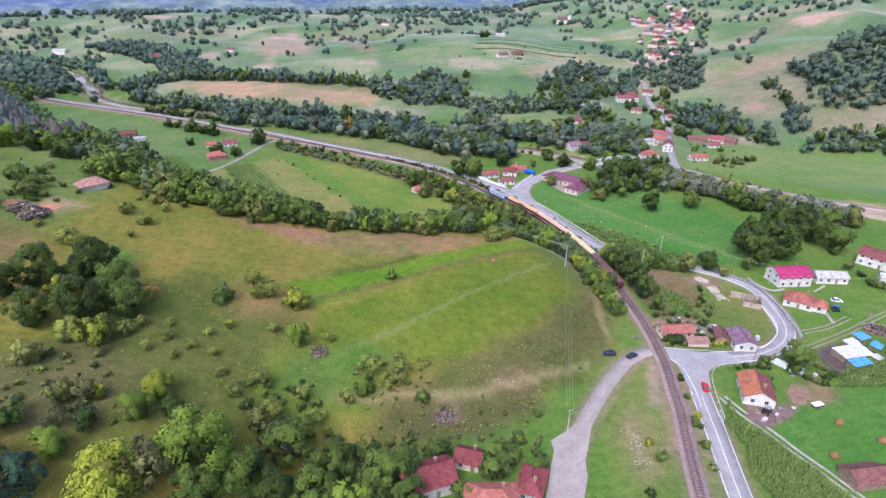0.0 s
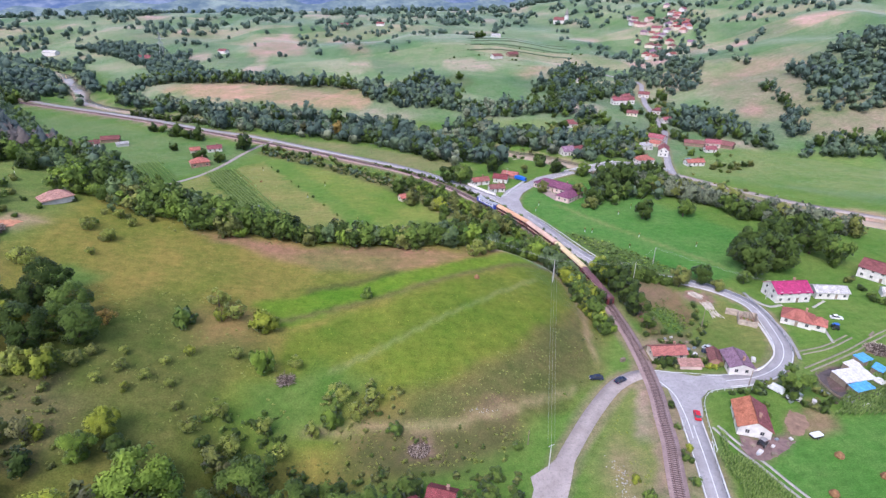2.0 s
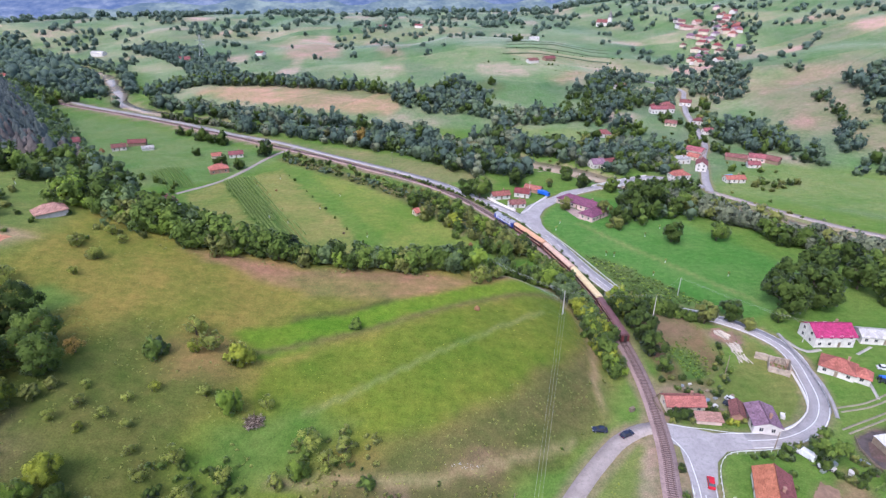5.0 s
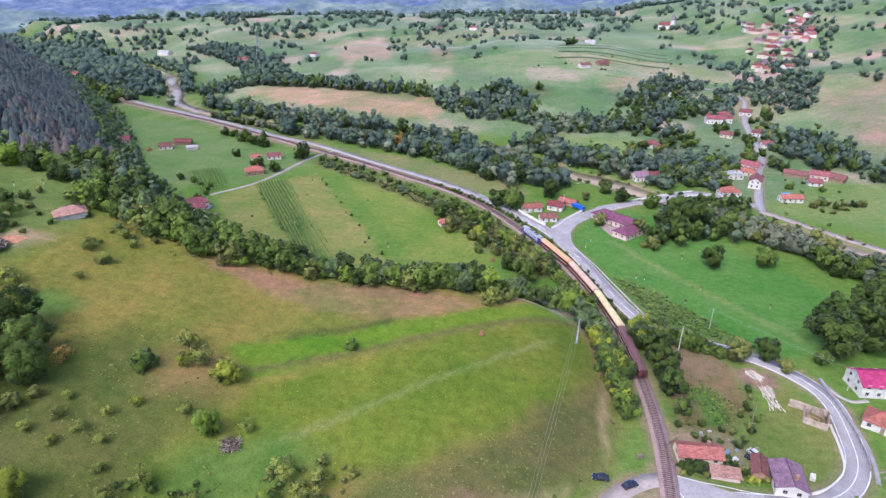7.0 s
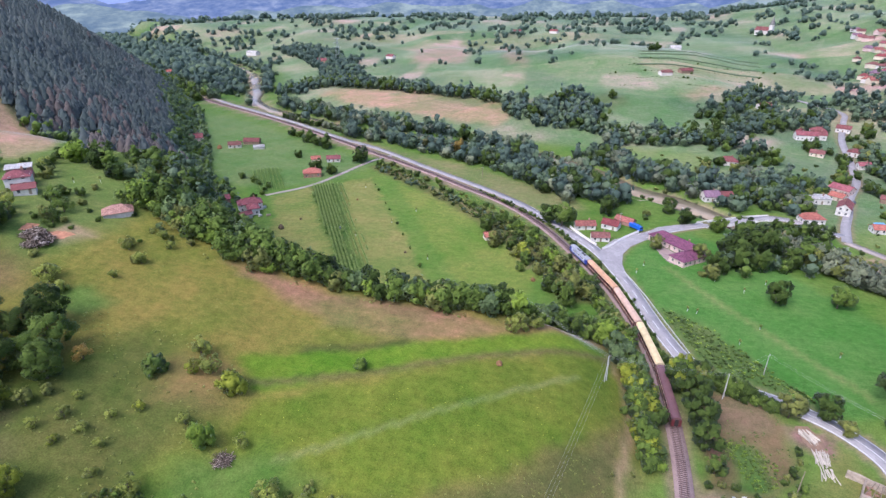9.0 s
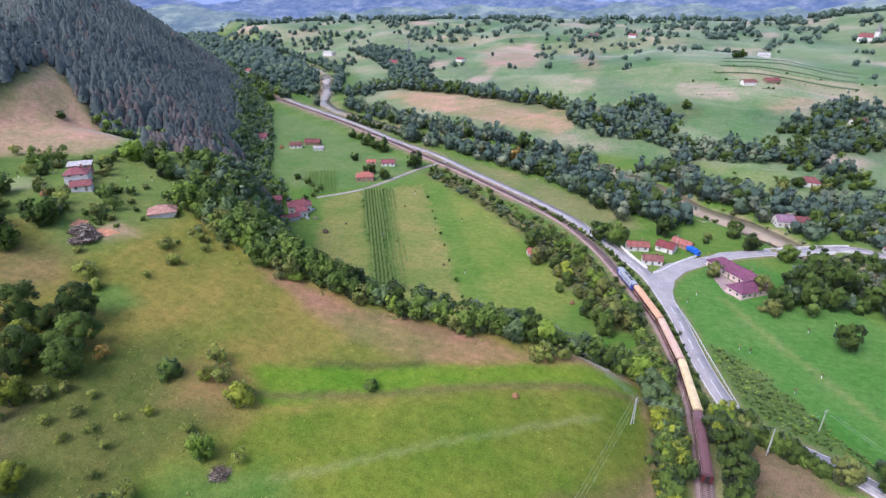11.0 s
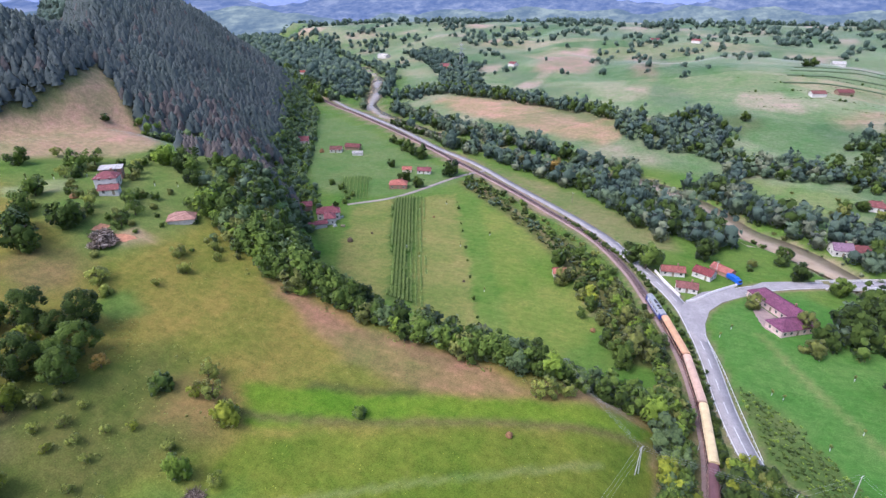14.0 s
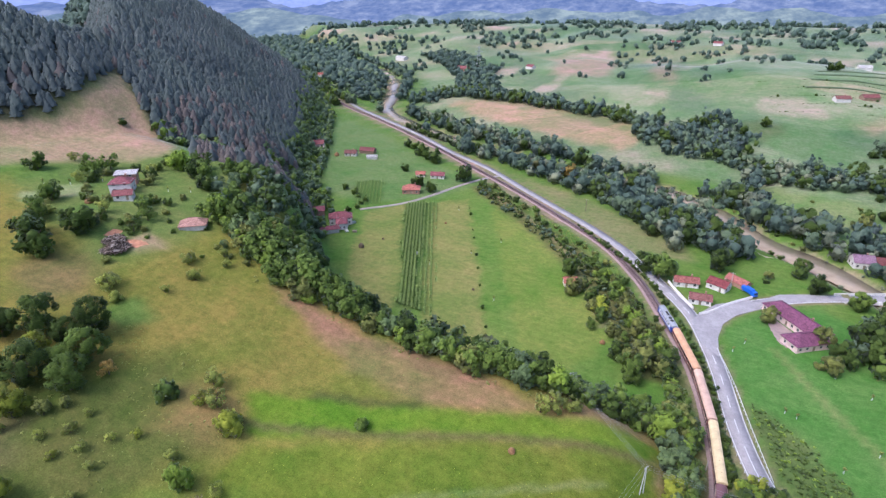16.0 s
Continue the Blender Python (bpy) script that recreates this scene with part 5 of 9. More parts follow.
def coach(roof, label):
    """A passenger coach 26 m long, standing on the rails."""
    ob = thing("passenger_coach", label, "train coach", group="coaches of the train")
    part("body", swept(SIDE, -12.9, 12.9, 0.05), MAROON, ob)
    part("roof", swept(ARCH, -12.85, 12.85, 0.05), ROOFS[roof], ob, f"{roof}-toned arched roof")
    for s in (-1, 1):
        st = part("stripe", boxed(-12.6, -0.012, -0.13, 12.6, 0.012, 0.13), CREAM, ob, "cream stripe along the side")
        st.location = (0, s * 1.452, 1.72)
        gut = part("gutter", boxed(-12.7, -0.03, -0.04, 12.7, 0.03, 0.04), CREAM, ob)
        gut.location = (0, s * 1.45, 3.2)
        for k in range(10):
            w = link("window", PANE_BIG, None, ob)
            w.location = (-9.9 + k * 2.2, s * 1.44, 2.5)
        for x in (-11.8, 11.8):
            d = part("door", boxed(-0.42, -0.02, -1.05, 0.42, 0.02, 1.05, bevel=0.01), DARK, ob)
            d.location = (x, s * 1.447, 2.1)
    part("underframe", boxed(-12.4, -1.2, 0.62, 12.4, 1.2, 0.97, bevel=0.04), DARK, ob)
    part("equipment_box", boxed(-3.5, -1.15, 0.3, 2.6, 1.15, 0.66, bevel=0.05), DARK, ob)
    for k in range(5):
        v = part("roof_vent", boxed(-0.3, -0.22, 0, 0.3, 0.22, 0.16, bevel=0.04), ROOFS[roof], ob)
        v.location = (-9 + k * 4.5, 0, 4.0)
    for s in (-1, 1):
        part("gangway", boxed(12.85 * s - 0.25, -0.55, 1.0, 12.85 * s + 0.25, 0.55, 3.25, bevel=0.05), DARK, ob)
    bogie(ob, -9.2)
    bogie(ob, 9.2)
    return ob


def locomotive():
    ob = thing("locomotive", "blue and white diesel locomotive heading the train", "locomotive")
    body = [(-1.42, 1.05), (-1.46, 1.9), (-1.40, 3.35), (1.40, 3.35), (1.46, 1.9), (1.42, 1.05)]
    part("engine_body", swept(body, -6.4, 6.4), WHITE, ob)
    part("front_cab", swept(body, 6.35, 8.5, 0.12), BLUE, ob, "blue driver's cab")
    part("rear_cab", swept(body, -8.5, -6.35, 0.12), BLUE, ob, "blue driver's cab")
    arch = [(-1.41, 3.34), (-1.2, 3.74), (-0.6, 3.98), (0.6, 3.98), (1.2, 3.74), (1.41, 3.34)]
    part("roof", swept(arch, -8.2, 8.2, 0.1), ROOFS["grey"], ob)
    for s in (-1, 1):
        st = part("lower_band", boxed(-6.3, -0.012, -0.32, 6.3, 0.012, 0.32), BLUE, ob, "blue band along the side")
        st.location = (0, s * 1.462, 1.5)
        for k in range(6):
            g = part("grille", boxed(-0.6, -0.015, -0.35, 0.6, 0.015, 0.35, bevel=0.01), BLUE if k % 2 else DARK, ob)
            g.location = (-4.6 + 1.85 * k, s * 1.44, 2.7)
        p = part("windscreen", boxed(-0.02, -1.0, -0.4, 0.02, 1.0, 0.4, bevel=0.01), GLASS, ob)
        p.location = (s * 8.5, 0, 2.75)
        b = part("buffer_beam", boxed(-0.15, -1.35, 0.75, 0.15, 1.35, 1.15, bevel=0.03), DARK, ob)
        b.location = (s * 8.55, 0, 0)
        for y in (-0.9, 0.9):
            bm = bmesh.new()
            add_tube(bm, (0, 0, 0), (s * 0.5, 0, 0), 0.12, 0.2, 10)
            u = part("buffer", bm, STEEL, b)
            u.location = (0, y, 1.0)
            lamp = part("headlight", add_tube(bmesh.new(), (0, 0, 0), (s * 0.08, 0, 0), 0.13, 0.13, 10), WHITE, ob)
            lamp.location = (s * 8.47, y * 0.9, 1.55)
    for x, r in ((-4.2, 0.75), (-2.2, 0.75), (2.4, 0.6)):
        f = part("roof_fan", add_tube(bmesh.new(), (0, 0, 0), (0, 0, 0.2), r, r * 0.9, 16), DARK, ob)
        f.location = (x, 0, 3.95)
    part("exhaust", boxed(0.2, -0.5, 3.95, 1.4, 0.5, 4.2, bevel=0.05), DARK, ob)
    part("fuel_tank", boxed(-2.6, -1.3, 0.35, 2.6, 1.3, 1.06, bevel=0.12), DARK, ob)
    bogie(ob, -5.2)
    bogie(ob, 5.2)
    return ob


def build_train():
    line, z = lines_level(RAIL, 0.15, 1.0)
    run = np.r_[0, np.cumsum(np.linalg.norm(np.diff(line[:, :2], axis=0), axis=1))]
    tail = run[np.argmin(np.hypot(line[:, 0] - 63.9, line[:, 1] - 152.5))]

    def stand(ob, centre, half):
        a, b = ([float(np.interp(q, run, c)) for c in (line[:, 0], line[:, 1], z)] for q in (centre - half, centre + half))
        ob.matrix_basis = pose((a[0] + b[0]) / 2, (a[1] + b[1]) / 2, (a[2] + b[2]) / 2 + 0.27, 0, 0, math.degrees(math.atan2(b[1] - a[1], b[0] - a[0])))

    at = tail + 13.0
    for roof, label in (("brown", "maroon passenger coach with plum-brown roof at the train's end"), ("yellow", "maroon passenger coach with pale yellow roof"), ("pink", "maroon passenger coach with faded pink-cream roof"), ("orange", "maroon passenger coach with orange-cream roof behind the locomotive")):
        stand(coach(roof, label), at, 9.2)
        at += 26.5
    stand(locomotive(), at - 4.2, 5.2)


build_train()


# ---------------------------------------------------------------- trees
def ball(sub):
    bm = bmesh.new()
    bmesh.ops.create_icosphere(bm, subdivisions=sub, radius=1.0)
    v = np.array([q.co[:] for q in bm.verts])
    f = np.array([[w.index for w in q.verts] for q in bm.faces])
    bm.free()
    return v, f


BALL0 = ball(1)


def cards(rng, centres, radii, count, size, heart):
    """Small leaf sprays on the outside of a crown's lumps, each a bent rhombus of two triangles."""
    w = radii ** 2
    pick = rng.choice(len(radii), count, p=w / w.sum())
    d = rng.normal(size=(count, 3))
    d /= np.linalg.norm(d, axis=1)[:, None]
    out = centres[pick] - heart
    out /= np.linalg.norm(out, axis=1)[:, None] + 1e-6
    flip = (d * out).sum(1) < -0.25
    d[flip] *= -1
    p = centres[pick] + d * (radii[pick] * rng.uniform(0.62, 1.22, count))[:, None]
    nrm = d + rng.normal(size=(count, 3)) * 0.55 + np.array([0, 0, 0.35])
    nrm /= np.linalg.norm(nrm, axis=1)[:, None]
    u = np.cross(nrm, rng.normal(size=(count, 3)))
    u /= np.linalg.norm(u, axis=1)[:, None] + 1e-9
    v = np.cross(nrm, u)
    s = (size * rng.uniform(0.6, 1.35, count))[:, None]
    sag = nrm * s * 0.25
    verts = np.stack([p + u * s, p + v * s * 0.7 + sag * 0.3, p - u * s - sag, p - v * s * 0.7 + sag * 0.3], 1).reshape(-1, 3)
    k = np.arange(count)[:, None] * 4
    faces = np.concatenate([k + np.array([[0, 1, 3]]), k + np.array([[1, 2, 3]])])
    soft = 0.62 * d + 0.70 * out + 0.38 * nrm
    soft /= np.linalg.norm(soft, axis=1)[:, None] + 1e-9
    return verts, faces, np.repeat(soft, 4, axis=0)


def crown_arrays(seed, lumps, count, size, form, core=0.86):
    """A crown of uneven lumps about one unit in radius, its foot at z 0; points, triangles and soft normals."""
    rng = np.random.RandomState(seed)
    wide, high, low = form
    heart = np.array([0, 0, low + high * 0.5])
    a = rng.uniform(0, 6.283, lumps) + np.arange(lumps) * 2.4
    h = rng.uniform(-1, 1, lumps)
    ring = np.sqrt(np.clip(1 - h * h * 0.8, 0.1, 1)) * wide * rng.uniform(0.30, 0.88, lumps)
    c = np.stack([np.cos(a) * ring, np.sin(a) * ring, heart[2] + h * high * 0.38], -1)
    r = rng.uniform(0.15, 0.42, lumps) * (0.5 + 0.5 * wide) * (14 / max(lumps, 14)) ** 0.3
    c = np.vstack([c, heart + np.array([0, 0, -0.05])])
    r = np.r_[r, (0.60 if high < 1.4 and low < 0.1 else 0.42 if lumps > 20 or low > 0.2 or lumps < 1 else 0.55 if lumps < 3 else 0.66) * wide]
    bv, bf = BALL0
    vs, fs, ns, n = [], [], [], 0
    for k in range(len(r)):
        q = bv * (r[k] * core) * (1 + 0.22 * rng.uniform(-1, 1, (len(bv), 1)))
        q[:, 2] *= min(1.0, 0.85 * high / 1.5 + 0.2)
        vs.append(q + c[k])
        lean = q + c[k] - heart
        lean = 0.55 * bv + 0.65 * lean / (np.linalg.norm(lean, axis=1)[:, None] + 1e-6) + np.array([0, 0, 0.15])
        ns.append(lean / (np.linalg.norm(lean, axis=1)[:, None] + 1e-6))
        fs.append(bf + n)
        n += len(bv)
    cv, cf, cn = cards(rng, c, r, count, size, heart)
    vs.append(cv)
    ns.append(cn)
    fs.append(cf + n)
    v = np.concatenate(vs)
    v[:, 2] = np.maximum(v[:, 2], 0.02)
    return v, np.concatenate(fs), np.concatenate(ns)


def conifer_arrays(seed, seg=9, sprays=6):
    """A conifer one unit high: a ragged, lumpy cone with boughs standing out of it."""
    rng = np.random.RandomState(seed)
    lean = rng.uniform(-0.03, 0.03, 2)
    rings, ns = [], []
    for k, (z, r) in enumerate(((0.02, 0.34), (0.30, 0.31), (0.56, 0.22), (0.80, 0.12))):
        a = np.arange(seg) * 6.283 / seg + 0.45 * k + rng.uniform(-0.2, 0.2, seg)
        q = r * rng.uniform(0.80, 1.15, seg) * np.where((np.arange(seg) + k) % 2 == 0, 1.18, 0.78)
        rings.append(np.stack([np.cos(a) * q + lean[0] * z, np.sin(a) * q + lean[1] * z, z + rng.uniform(-0.06, 0.06, seg)], -1))
        ns.append(np.stack([np.cos(a), np.sin(a), np.full(seg, 1.15)], -1))
    v = np.vstack(rings + [[[lean[0], lean[1], 1.0]]])
    nn = np.vstack(ns + [[[0, 0, 1.0]]])
    i = np.arange(seg)
    f = []
    for k in range(3):
        a, b, c, d = k * seg + i, k * seg + (i + 1) % seg, (k + 1) * seg + (i + 1) % seg, (k + 1) * seg + i
        f += [np.stack([a, b, c], -1), np.stack([a, c, d], -1)]
    f.append(np.stack([3 * seg + i, 3 * seg + (i + 1) % seg, np.full(seg, 4 * seg)], -1))
    heart = np.array([0, 0, 0.35])
    cv, cf, cn = cards(rng, np.array([(0, 0, 0.2), (0, 0, 0.45), (0, 0, 0.7)]), np.array([0.36, 0.29, 0.2]), sprays, 0.15, heart)
    cn = cn * 0.6 + np.array([0, 0, 0.5])
    nn = np.vstack([nn, cn])
    return np.vstack([v, cv]), np.concatenate(f + [cf + len(v)]), nn / np.linalg.norm(nn, axis=1)[:, None]


def trunk_mesh(name, seed, height, thick):
    rng = random.Random(seed)
    bm = bmesh.new()
    add_tube(bm, (0, 0, -0.12), (0.02, 0.01, height), thick, thick * 0.55, 7)
    for k in range(4):
        a, h = k * 1.6 + rng.uniform(-0.3, 0.3), height * rng.uniform(0.5, 1.0)
        r = rng.uniform(0.35, 0.6)
        add_tube(bm, (0, 0, h), (math.cos(a) * r, math.sin(a) * r, h + rng.uniform(0.25, 0.55)), thick * 0.45, thick * 0.15, 4)
    me = bpy.data.meshes.new(name)
    bm.to_mesh(me)
    bm.free()
    me.materials.append(BARK)
    return me


FORMS = {  # lumps, leaf sprays, spray size, (width, height, foot), share of the lumps that is dense
    "fore": (34, 6000, 0.043, (1.05, 1.85, 0.10), 0.50),
    "large": (24, 1800, 0.083, (1.05, 1.85, 0.12), 0.56),
    "tree": (14, 600, 0.125, (1.05, 1.75, 0.08), 0.56),
    "small": (8, 230, 0.185, (1.05, 1.75, 0.06), 0.72),
    "bush": (16, 700, 0.100, (0.95, 1.25, 0.02), 0.80),
    "scrub": (7, 300, 0.150, (1.0, 1.25, 0.02), 0.62),
    "orchard": (12, 700, 0.088, (1.0, 1.25, 0.30), 0.2),
}
CROWNS, TRUNKS = {}, {}


def tree(x, y, radius, leaf, form="tree", name="tree", label="", group="", tall=1.0, seed=None):
    k = int(abs(x * 7.3 + y * 3.1)) % 4 if seed is None else seed
    key = (form, k, leaf)
    if key not in CROWNS:
        v, f, nn = crown_arrays(hash_of(form, k), *FORMS[form])
        me = fast_mesh("crown", v, f, True, nn)
        me.materials.append(LEAF[leaf])
        CROWNS[key] = me
        if (form, k) not in TRUNKS:
            TRUNKS[(form, k)] = trunk_mesh("trunk", k, 0.5 if form in ("bush", "scrub") else 0.95, 0.04 if form in ("bush", "scrub") else 0.075)
    ob = thing(name, label, "tree" if name.endswith("tree") else "bush", group=group)
    turn = (x * 12.9 + y * 78.2) % 6.283
    ob.matrix_basis = Matrix.LocRotScale((x, y, gz(x, y) - 0.05), Euler((0, 0, turn)), (radius, radius, radius * tall))
    link("trunk", TRUNKS[(form, k)], None, ob)
    link("crown", CROWNS[key], None, ob)
    return ob


def hash_of(word, k):
    return sum(ord(c) * (i + 3) for i, c in enumerate(word)) % 1000 * 7 + k


NAMES = {"d": "dark green", "g": "green", "b": "fresh light green", "e": "soft grey-green", "y": "yellow-green", "o": "dull olive", "p": "pale olive", "w": "silver-grey willow", "a": "orange autumn", "k": "dry brown", "t": "blue-green"}


def plant(rows, form, where, group="", name="tree", tall=1.0):
    for x, y, r, leaf in rows:
        tree(x, y, r, leaf, form, name, f"{NAMES[leaf]} leafy {name.replace('_', ' ')} {where}", group, tall)


# the grove at the edge of the pasture
plant([(-125.5, 120.5, 6.6, "d"), (-115, 129.5, 6.2, "d"), (-106, 121, 5.8, "g"), (-101, 112, 5.6, "g"), (-111.5, 107.5, 6.2, "d"), (-132, 114, 5.0, "d"), (-121, 104, 5.0, "d"), (-108, 114.5, 4.6, "g"), (-117, 122.5, 4.4, "d")], "fore", "in the grove on the pasture", "grove on the pasture")
plant([(-117, 114.5, 4.6, "y"), (-104, 98.5, 4.4, "y"), (-110.5, 99.5, 3.4, "p"), (-99, 103, 2.4, "o"), (-96.5, 107.5, 1.8, "o")], "large", "in the grove on the pasture", "grove on the pasture")
# the foreground below the slope
plant([(-75, 69, 8.2, "b"), (-88.5, 57.5, 8.0, "y"), (-56, 75, 6.4, "g"), (-66, 66, 6.0, "g"), (-46, 69, 6.2, "g"), (-33, 65, 7.0, "g"), (-104, 56, 5.4, "t"), (-50, 62, 5.6, "g"), (-59, 61, 5.6, "d"), (-74, 60, 6.0, "g"), (-28, 57, 5.5, "g"), (-44, 62, 3.6, "b"), (-82.5, 78.5, 2.8, "d"), (-102, 65, 3.8, "b"), (-86, 83, 3.8, "y"), (-89, 76.5, 3.8, "b")], "fore", "in the wood below the slope", "wood below the slope")
plant([(-83.5, 62.5, 4.6, "k"), (-100, 79.5, 2.8, "k"), (-103, 72, 2.4, "k"), (-61, 77, 2.6, "k")], "orchard", "in the wood below the slope", "wood below the slope", tall=1.5)
plant([(-98, 73, 3.0, "d"), (-105, 79, 3.0, "o"), (-42, 61, 4.6, "b"), (-7, 66, 3.6, "g"), (-38, 74, 4.0, "g"), (-20, 74, 3.4, "g"), (-84, 66, 4.6, "o"), (4, 66, 2.6, "g"), (-2, 70, 2.8, "g"), (-16, 60, 3.0, "g"), (-116, 90, 3.3, "o"), (-99, 81, 2.6, "y"), (-112, 70, 4.0, "g"), (-110, 60, 4.5, "o"), (-122, 62, 5.0, "d"), (-64, 80, 3.2, "o")], "tree", "below the pasture", "wood below the slope")
# lone trees and bushes on the pasture
plant([(-27, 142, 2.3, "g"), (-79, 124, 4.0, "g"), (-38, 93, 3.2, "b")], "bush", "standing alone on the pasture", "", "bush", 1.25)
plant([(-56, 107, 3.4, "b")], "bush", "standing alone on the pasture", "", "bush", 1.75)
plant([(-58, 125, 4.6, "y"), (-22, 92, 2.6, "g")], "bush", "on the pasture", "", "bush")
plant([(-27, 98, 3.4, "p"), (-36, 99, 3.4, "p"), (-31, 95, 3.0, "p"), (-48, 110, 2.2, "p"), (-63, 111, 2.2, "p"), (16, 174, 3.6, "p"), (22, 177, 3.0, "p"), (-128, 145, 3.6, "p"), (-120, 171, 3.0, "p"), (-112, 166, 2.7, "p"), (-114, 155, 1.8, "p"), (-98, 121, 2.6, "a")], "orchard", "on the pasture", "", "thin_bush")
plant([(-72, 134, 3.6, "p"), (-66, 129, 3.5, "p"), (-70, 127, 2.6, "y"), (-65, 92, 2.7, "p"), (-54, 90, 2.7, "p"), (-75, 111, 1.8, "y"), (-89, 103, 2.0, "p"), (-83, 101, 1.7, "p"), (-77, 99, 1.7, "p"), (-74, 92, 1.7, "p"), (-61, 84, 2.8, "p"), (-43, 90, 2.6, "p"), (-93, 98, 1.8, "p"), (-86, 96, 1.6, "y"), (-80, 107, 1.5, "p"), (-90, 109, 1.6, "p"), (-70, 87, 2.2, "p"), (-50, 85, 2.4, "p")], "orchard", "in the old orchard", "old orchard", "fruit_tree")
plant([(-158, 174, 1.8, "g"), (-157, 180, 1.6, "d"), (-147.5, 175.6, 1.8, "o"), (-149, 171, 1.4, "d"), (-143, 173, 1.3, "g"), (-139.6, 182, 1.5, "g"), (-132.7, 192, 1.6, "d"), (-162, 194, 1.8, "g"), (-157, 203, 1.8, "o"), (-161, 216, 2.0, "g"), (-120, 184, 1.5, "o"), (-112, 183, 1.4, "o"), (-120, 177, 1.2, "g"), (-146, 186, 1.4, "d")], "scrub", "round the hill farm barn", "", "bush")
plant([(-168.5, 163.2, 4.6, "d"), (-177.7, 151.3, 4.2, "g"), (-165.2, 167, 3.4, "o"), (-179, 204.5, 2.8, "o"), (-155.3, 175.7, 2.6, "o"), (-186, 227, 4.6, "b"), (-172, 224, 4.4, "d"), (-157, 215.6, 4.0, "d"), (-184, 209.5, 2.8, "d"), (-163.2, 190.2, 3.0, "g"), (-158.5, 144, 2.6, "g"), (-192.9, 226, 2.6, "d"), (-196, 212, 2.2, "d"), (-190, 219, 2.2, "g")], "tree", "beside the hill farmhouse", "trees of the hill farm", "farm_tree")
plant([(-130, 146.9, 3.2, "o"), (-122.5, 142.7, 2.6, "p"), (-121.4, 172.7, 2.2, "o"), (-113.5, 165.8, 2.4, "o"), (-151.6, 189.3, 1.8, "o"), (-140.9, 154.4, 1.8, "o"), (-187.3, 165.5, 2.4, "p")], "bush", "on the pasture below the farm", "", "bush")
# between the line and the crossing
plant([(71, 163, 6.2, "d"), (71, 154, 5.8, "d"), (70.5, 145, 5.0, "d"), (70, 170.5, 5.4, "d"), (71.5, 137, 3.2, "g"), (110, 166, 4.6, "d"), (99, 164, 4.7, "o"), (119, 237, 5.8, "d"), (142, 237, 5.2, "g"), (101, 264, 5.2, "d"), (112, 273, 7.6, "d"), (124, 279, 8.6, "d"), (96, 272, 4.6, "o"), (33, 304, 7.0, "g"), (95, 342, 4.0, "g"), (99, 320, 4.6, "d"), (80, 327, 2.2, "o"), (137, 497, 6.4, "d"), (156, 507, 6.4, "d"), (26, 310, 5.2, "d"), (-6, 290, 5.0, "d"), (59, 324, 6.4, "d"), (115, 311, 4.8, "g"), (79, 283, 3.8, "o"), (98, 255, 3.8, "o"), (113, 159, 2.8, "o")], "large", "beside the fields")
plant([(134, 170, 8.6, "d"), (150, 174, 8.6, "d"), (158, 188, 8.6, "d"), (176, 186, 7.6, "d"), (178, 174, 6.6, "g"), (146, 188, 7.0, "d"), (168, 198, 7.2, "d"), (127, 163, 3.0, "g"), (190, 194, 7.0, "g"), (140, 182, 6.0, "d")], "large", "in the copse behind the hamlet", "copse by the hamlet")
plant([(-45.5, 440, 6.0, "a"), (-74, 451, 4.6, "k")], "small", "among the riverside woods", tall=1.15)
plant([(96.8, 95.4, 5.0, "g")], "large", "over the farmyard at the bend")
# round the farms
plant([(-160, 402, 3.6, "d"), (-136, 377, 4.8, "d"), (-121, 369, 4.8, "d"), (-111, 399, 7.0, "d"), (-151, 432, 6.6, "d"), (-170, 447, 6.2, "d"), (-192, 464, 4.4, "d"), (-160, 438, 5.2, "d"), (82, 589, 5.2, "d"), (-255, 251, 2.6, "d"), (-95, 395, 3.2, "g"), (-185, 462, 4.0, "g")], "small", "near the farms")
plant([(-163, 161, 6.0, "d"), (-163, 145, 7.2, "d"), (-175, 150, 5.6, "d"), (-186, 160, 5.0, "g"), (-196, 172, 4.6, "g"), (-184, 226, 5.6, "b"), (-176, 232, 5.0, "d"), (-168, 226, 4.6, "g"), (-134, 201, 5.6, "b"), (-211, 200, 4.8, "g"), (-230, 188, 4.6, "g")], "tree", "round the hill farm")
plant([(-207, 207, 5.0, "g"), (-228, 204, 2.8, "p"), (-150, 173, 3.6, "g"), (-153, 182, 3.6, "g"), (-170, 176, 3.6, "p"), (-190, 216, 2.6, "p"), (-204, 190, 3.2, "p"), (-160, 186, 3.4, "g"), (-166, 172, 3.0, "g")], "orchard", "round the hill farm", "", "fruit_tree")


def band(points, count, spread, seed, jitter=0.25):
    """Places scattered along a plan line."""
    rng = np.random.RandomState(seed)
    line = rounded(points, 2.0)
    run = np.r_[0, np.cumsum(np.linalg.norm(np.diff(line[:, :2], axis=0), axis=1))]
    s = (np.arange(count) + rng.uniform(-jitter, jitter, count) + 0.5) / count * run[-1]
    side = offset_line(line, np.ones(len(line))) - line[:, :2]
    k = rng.uniform(-spread, spread, count)
    return np.stack([np.interp(s, run, line[:, 0]) + np.interp(s, run, side[:, 0]) * k, np.interp(s, run, line[:, 1]) + np.interp(s, run, side[:, 1]) * k], -1), rng


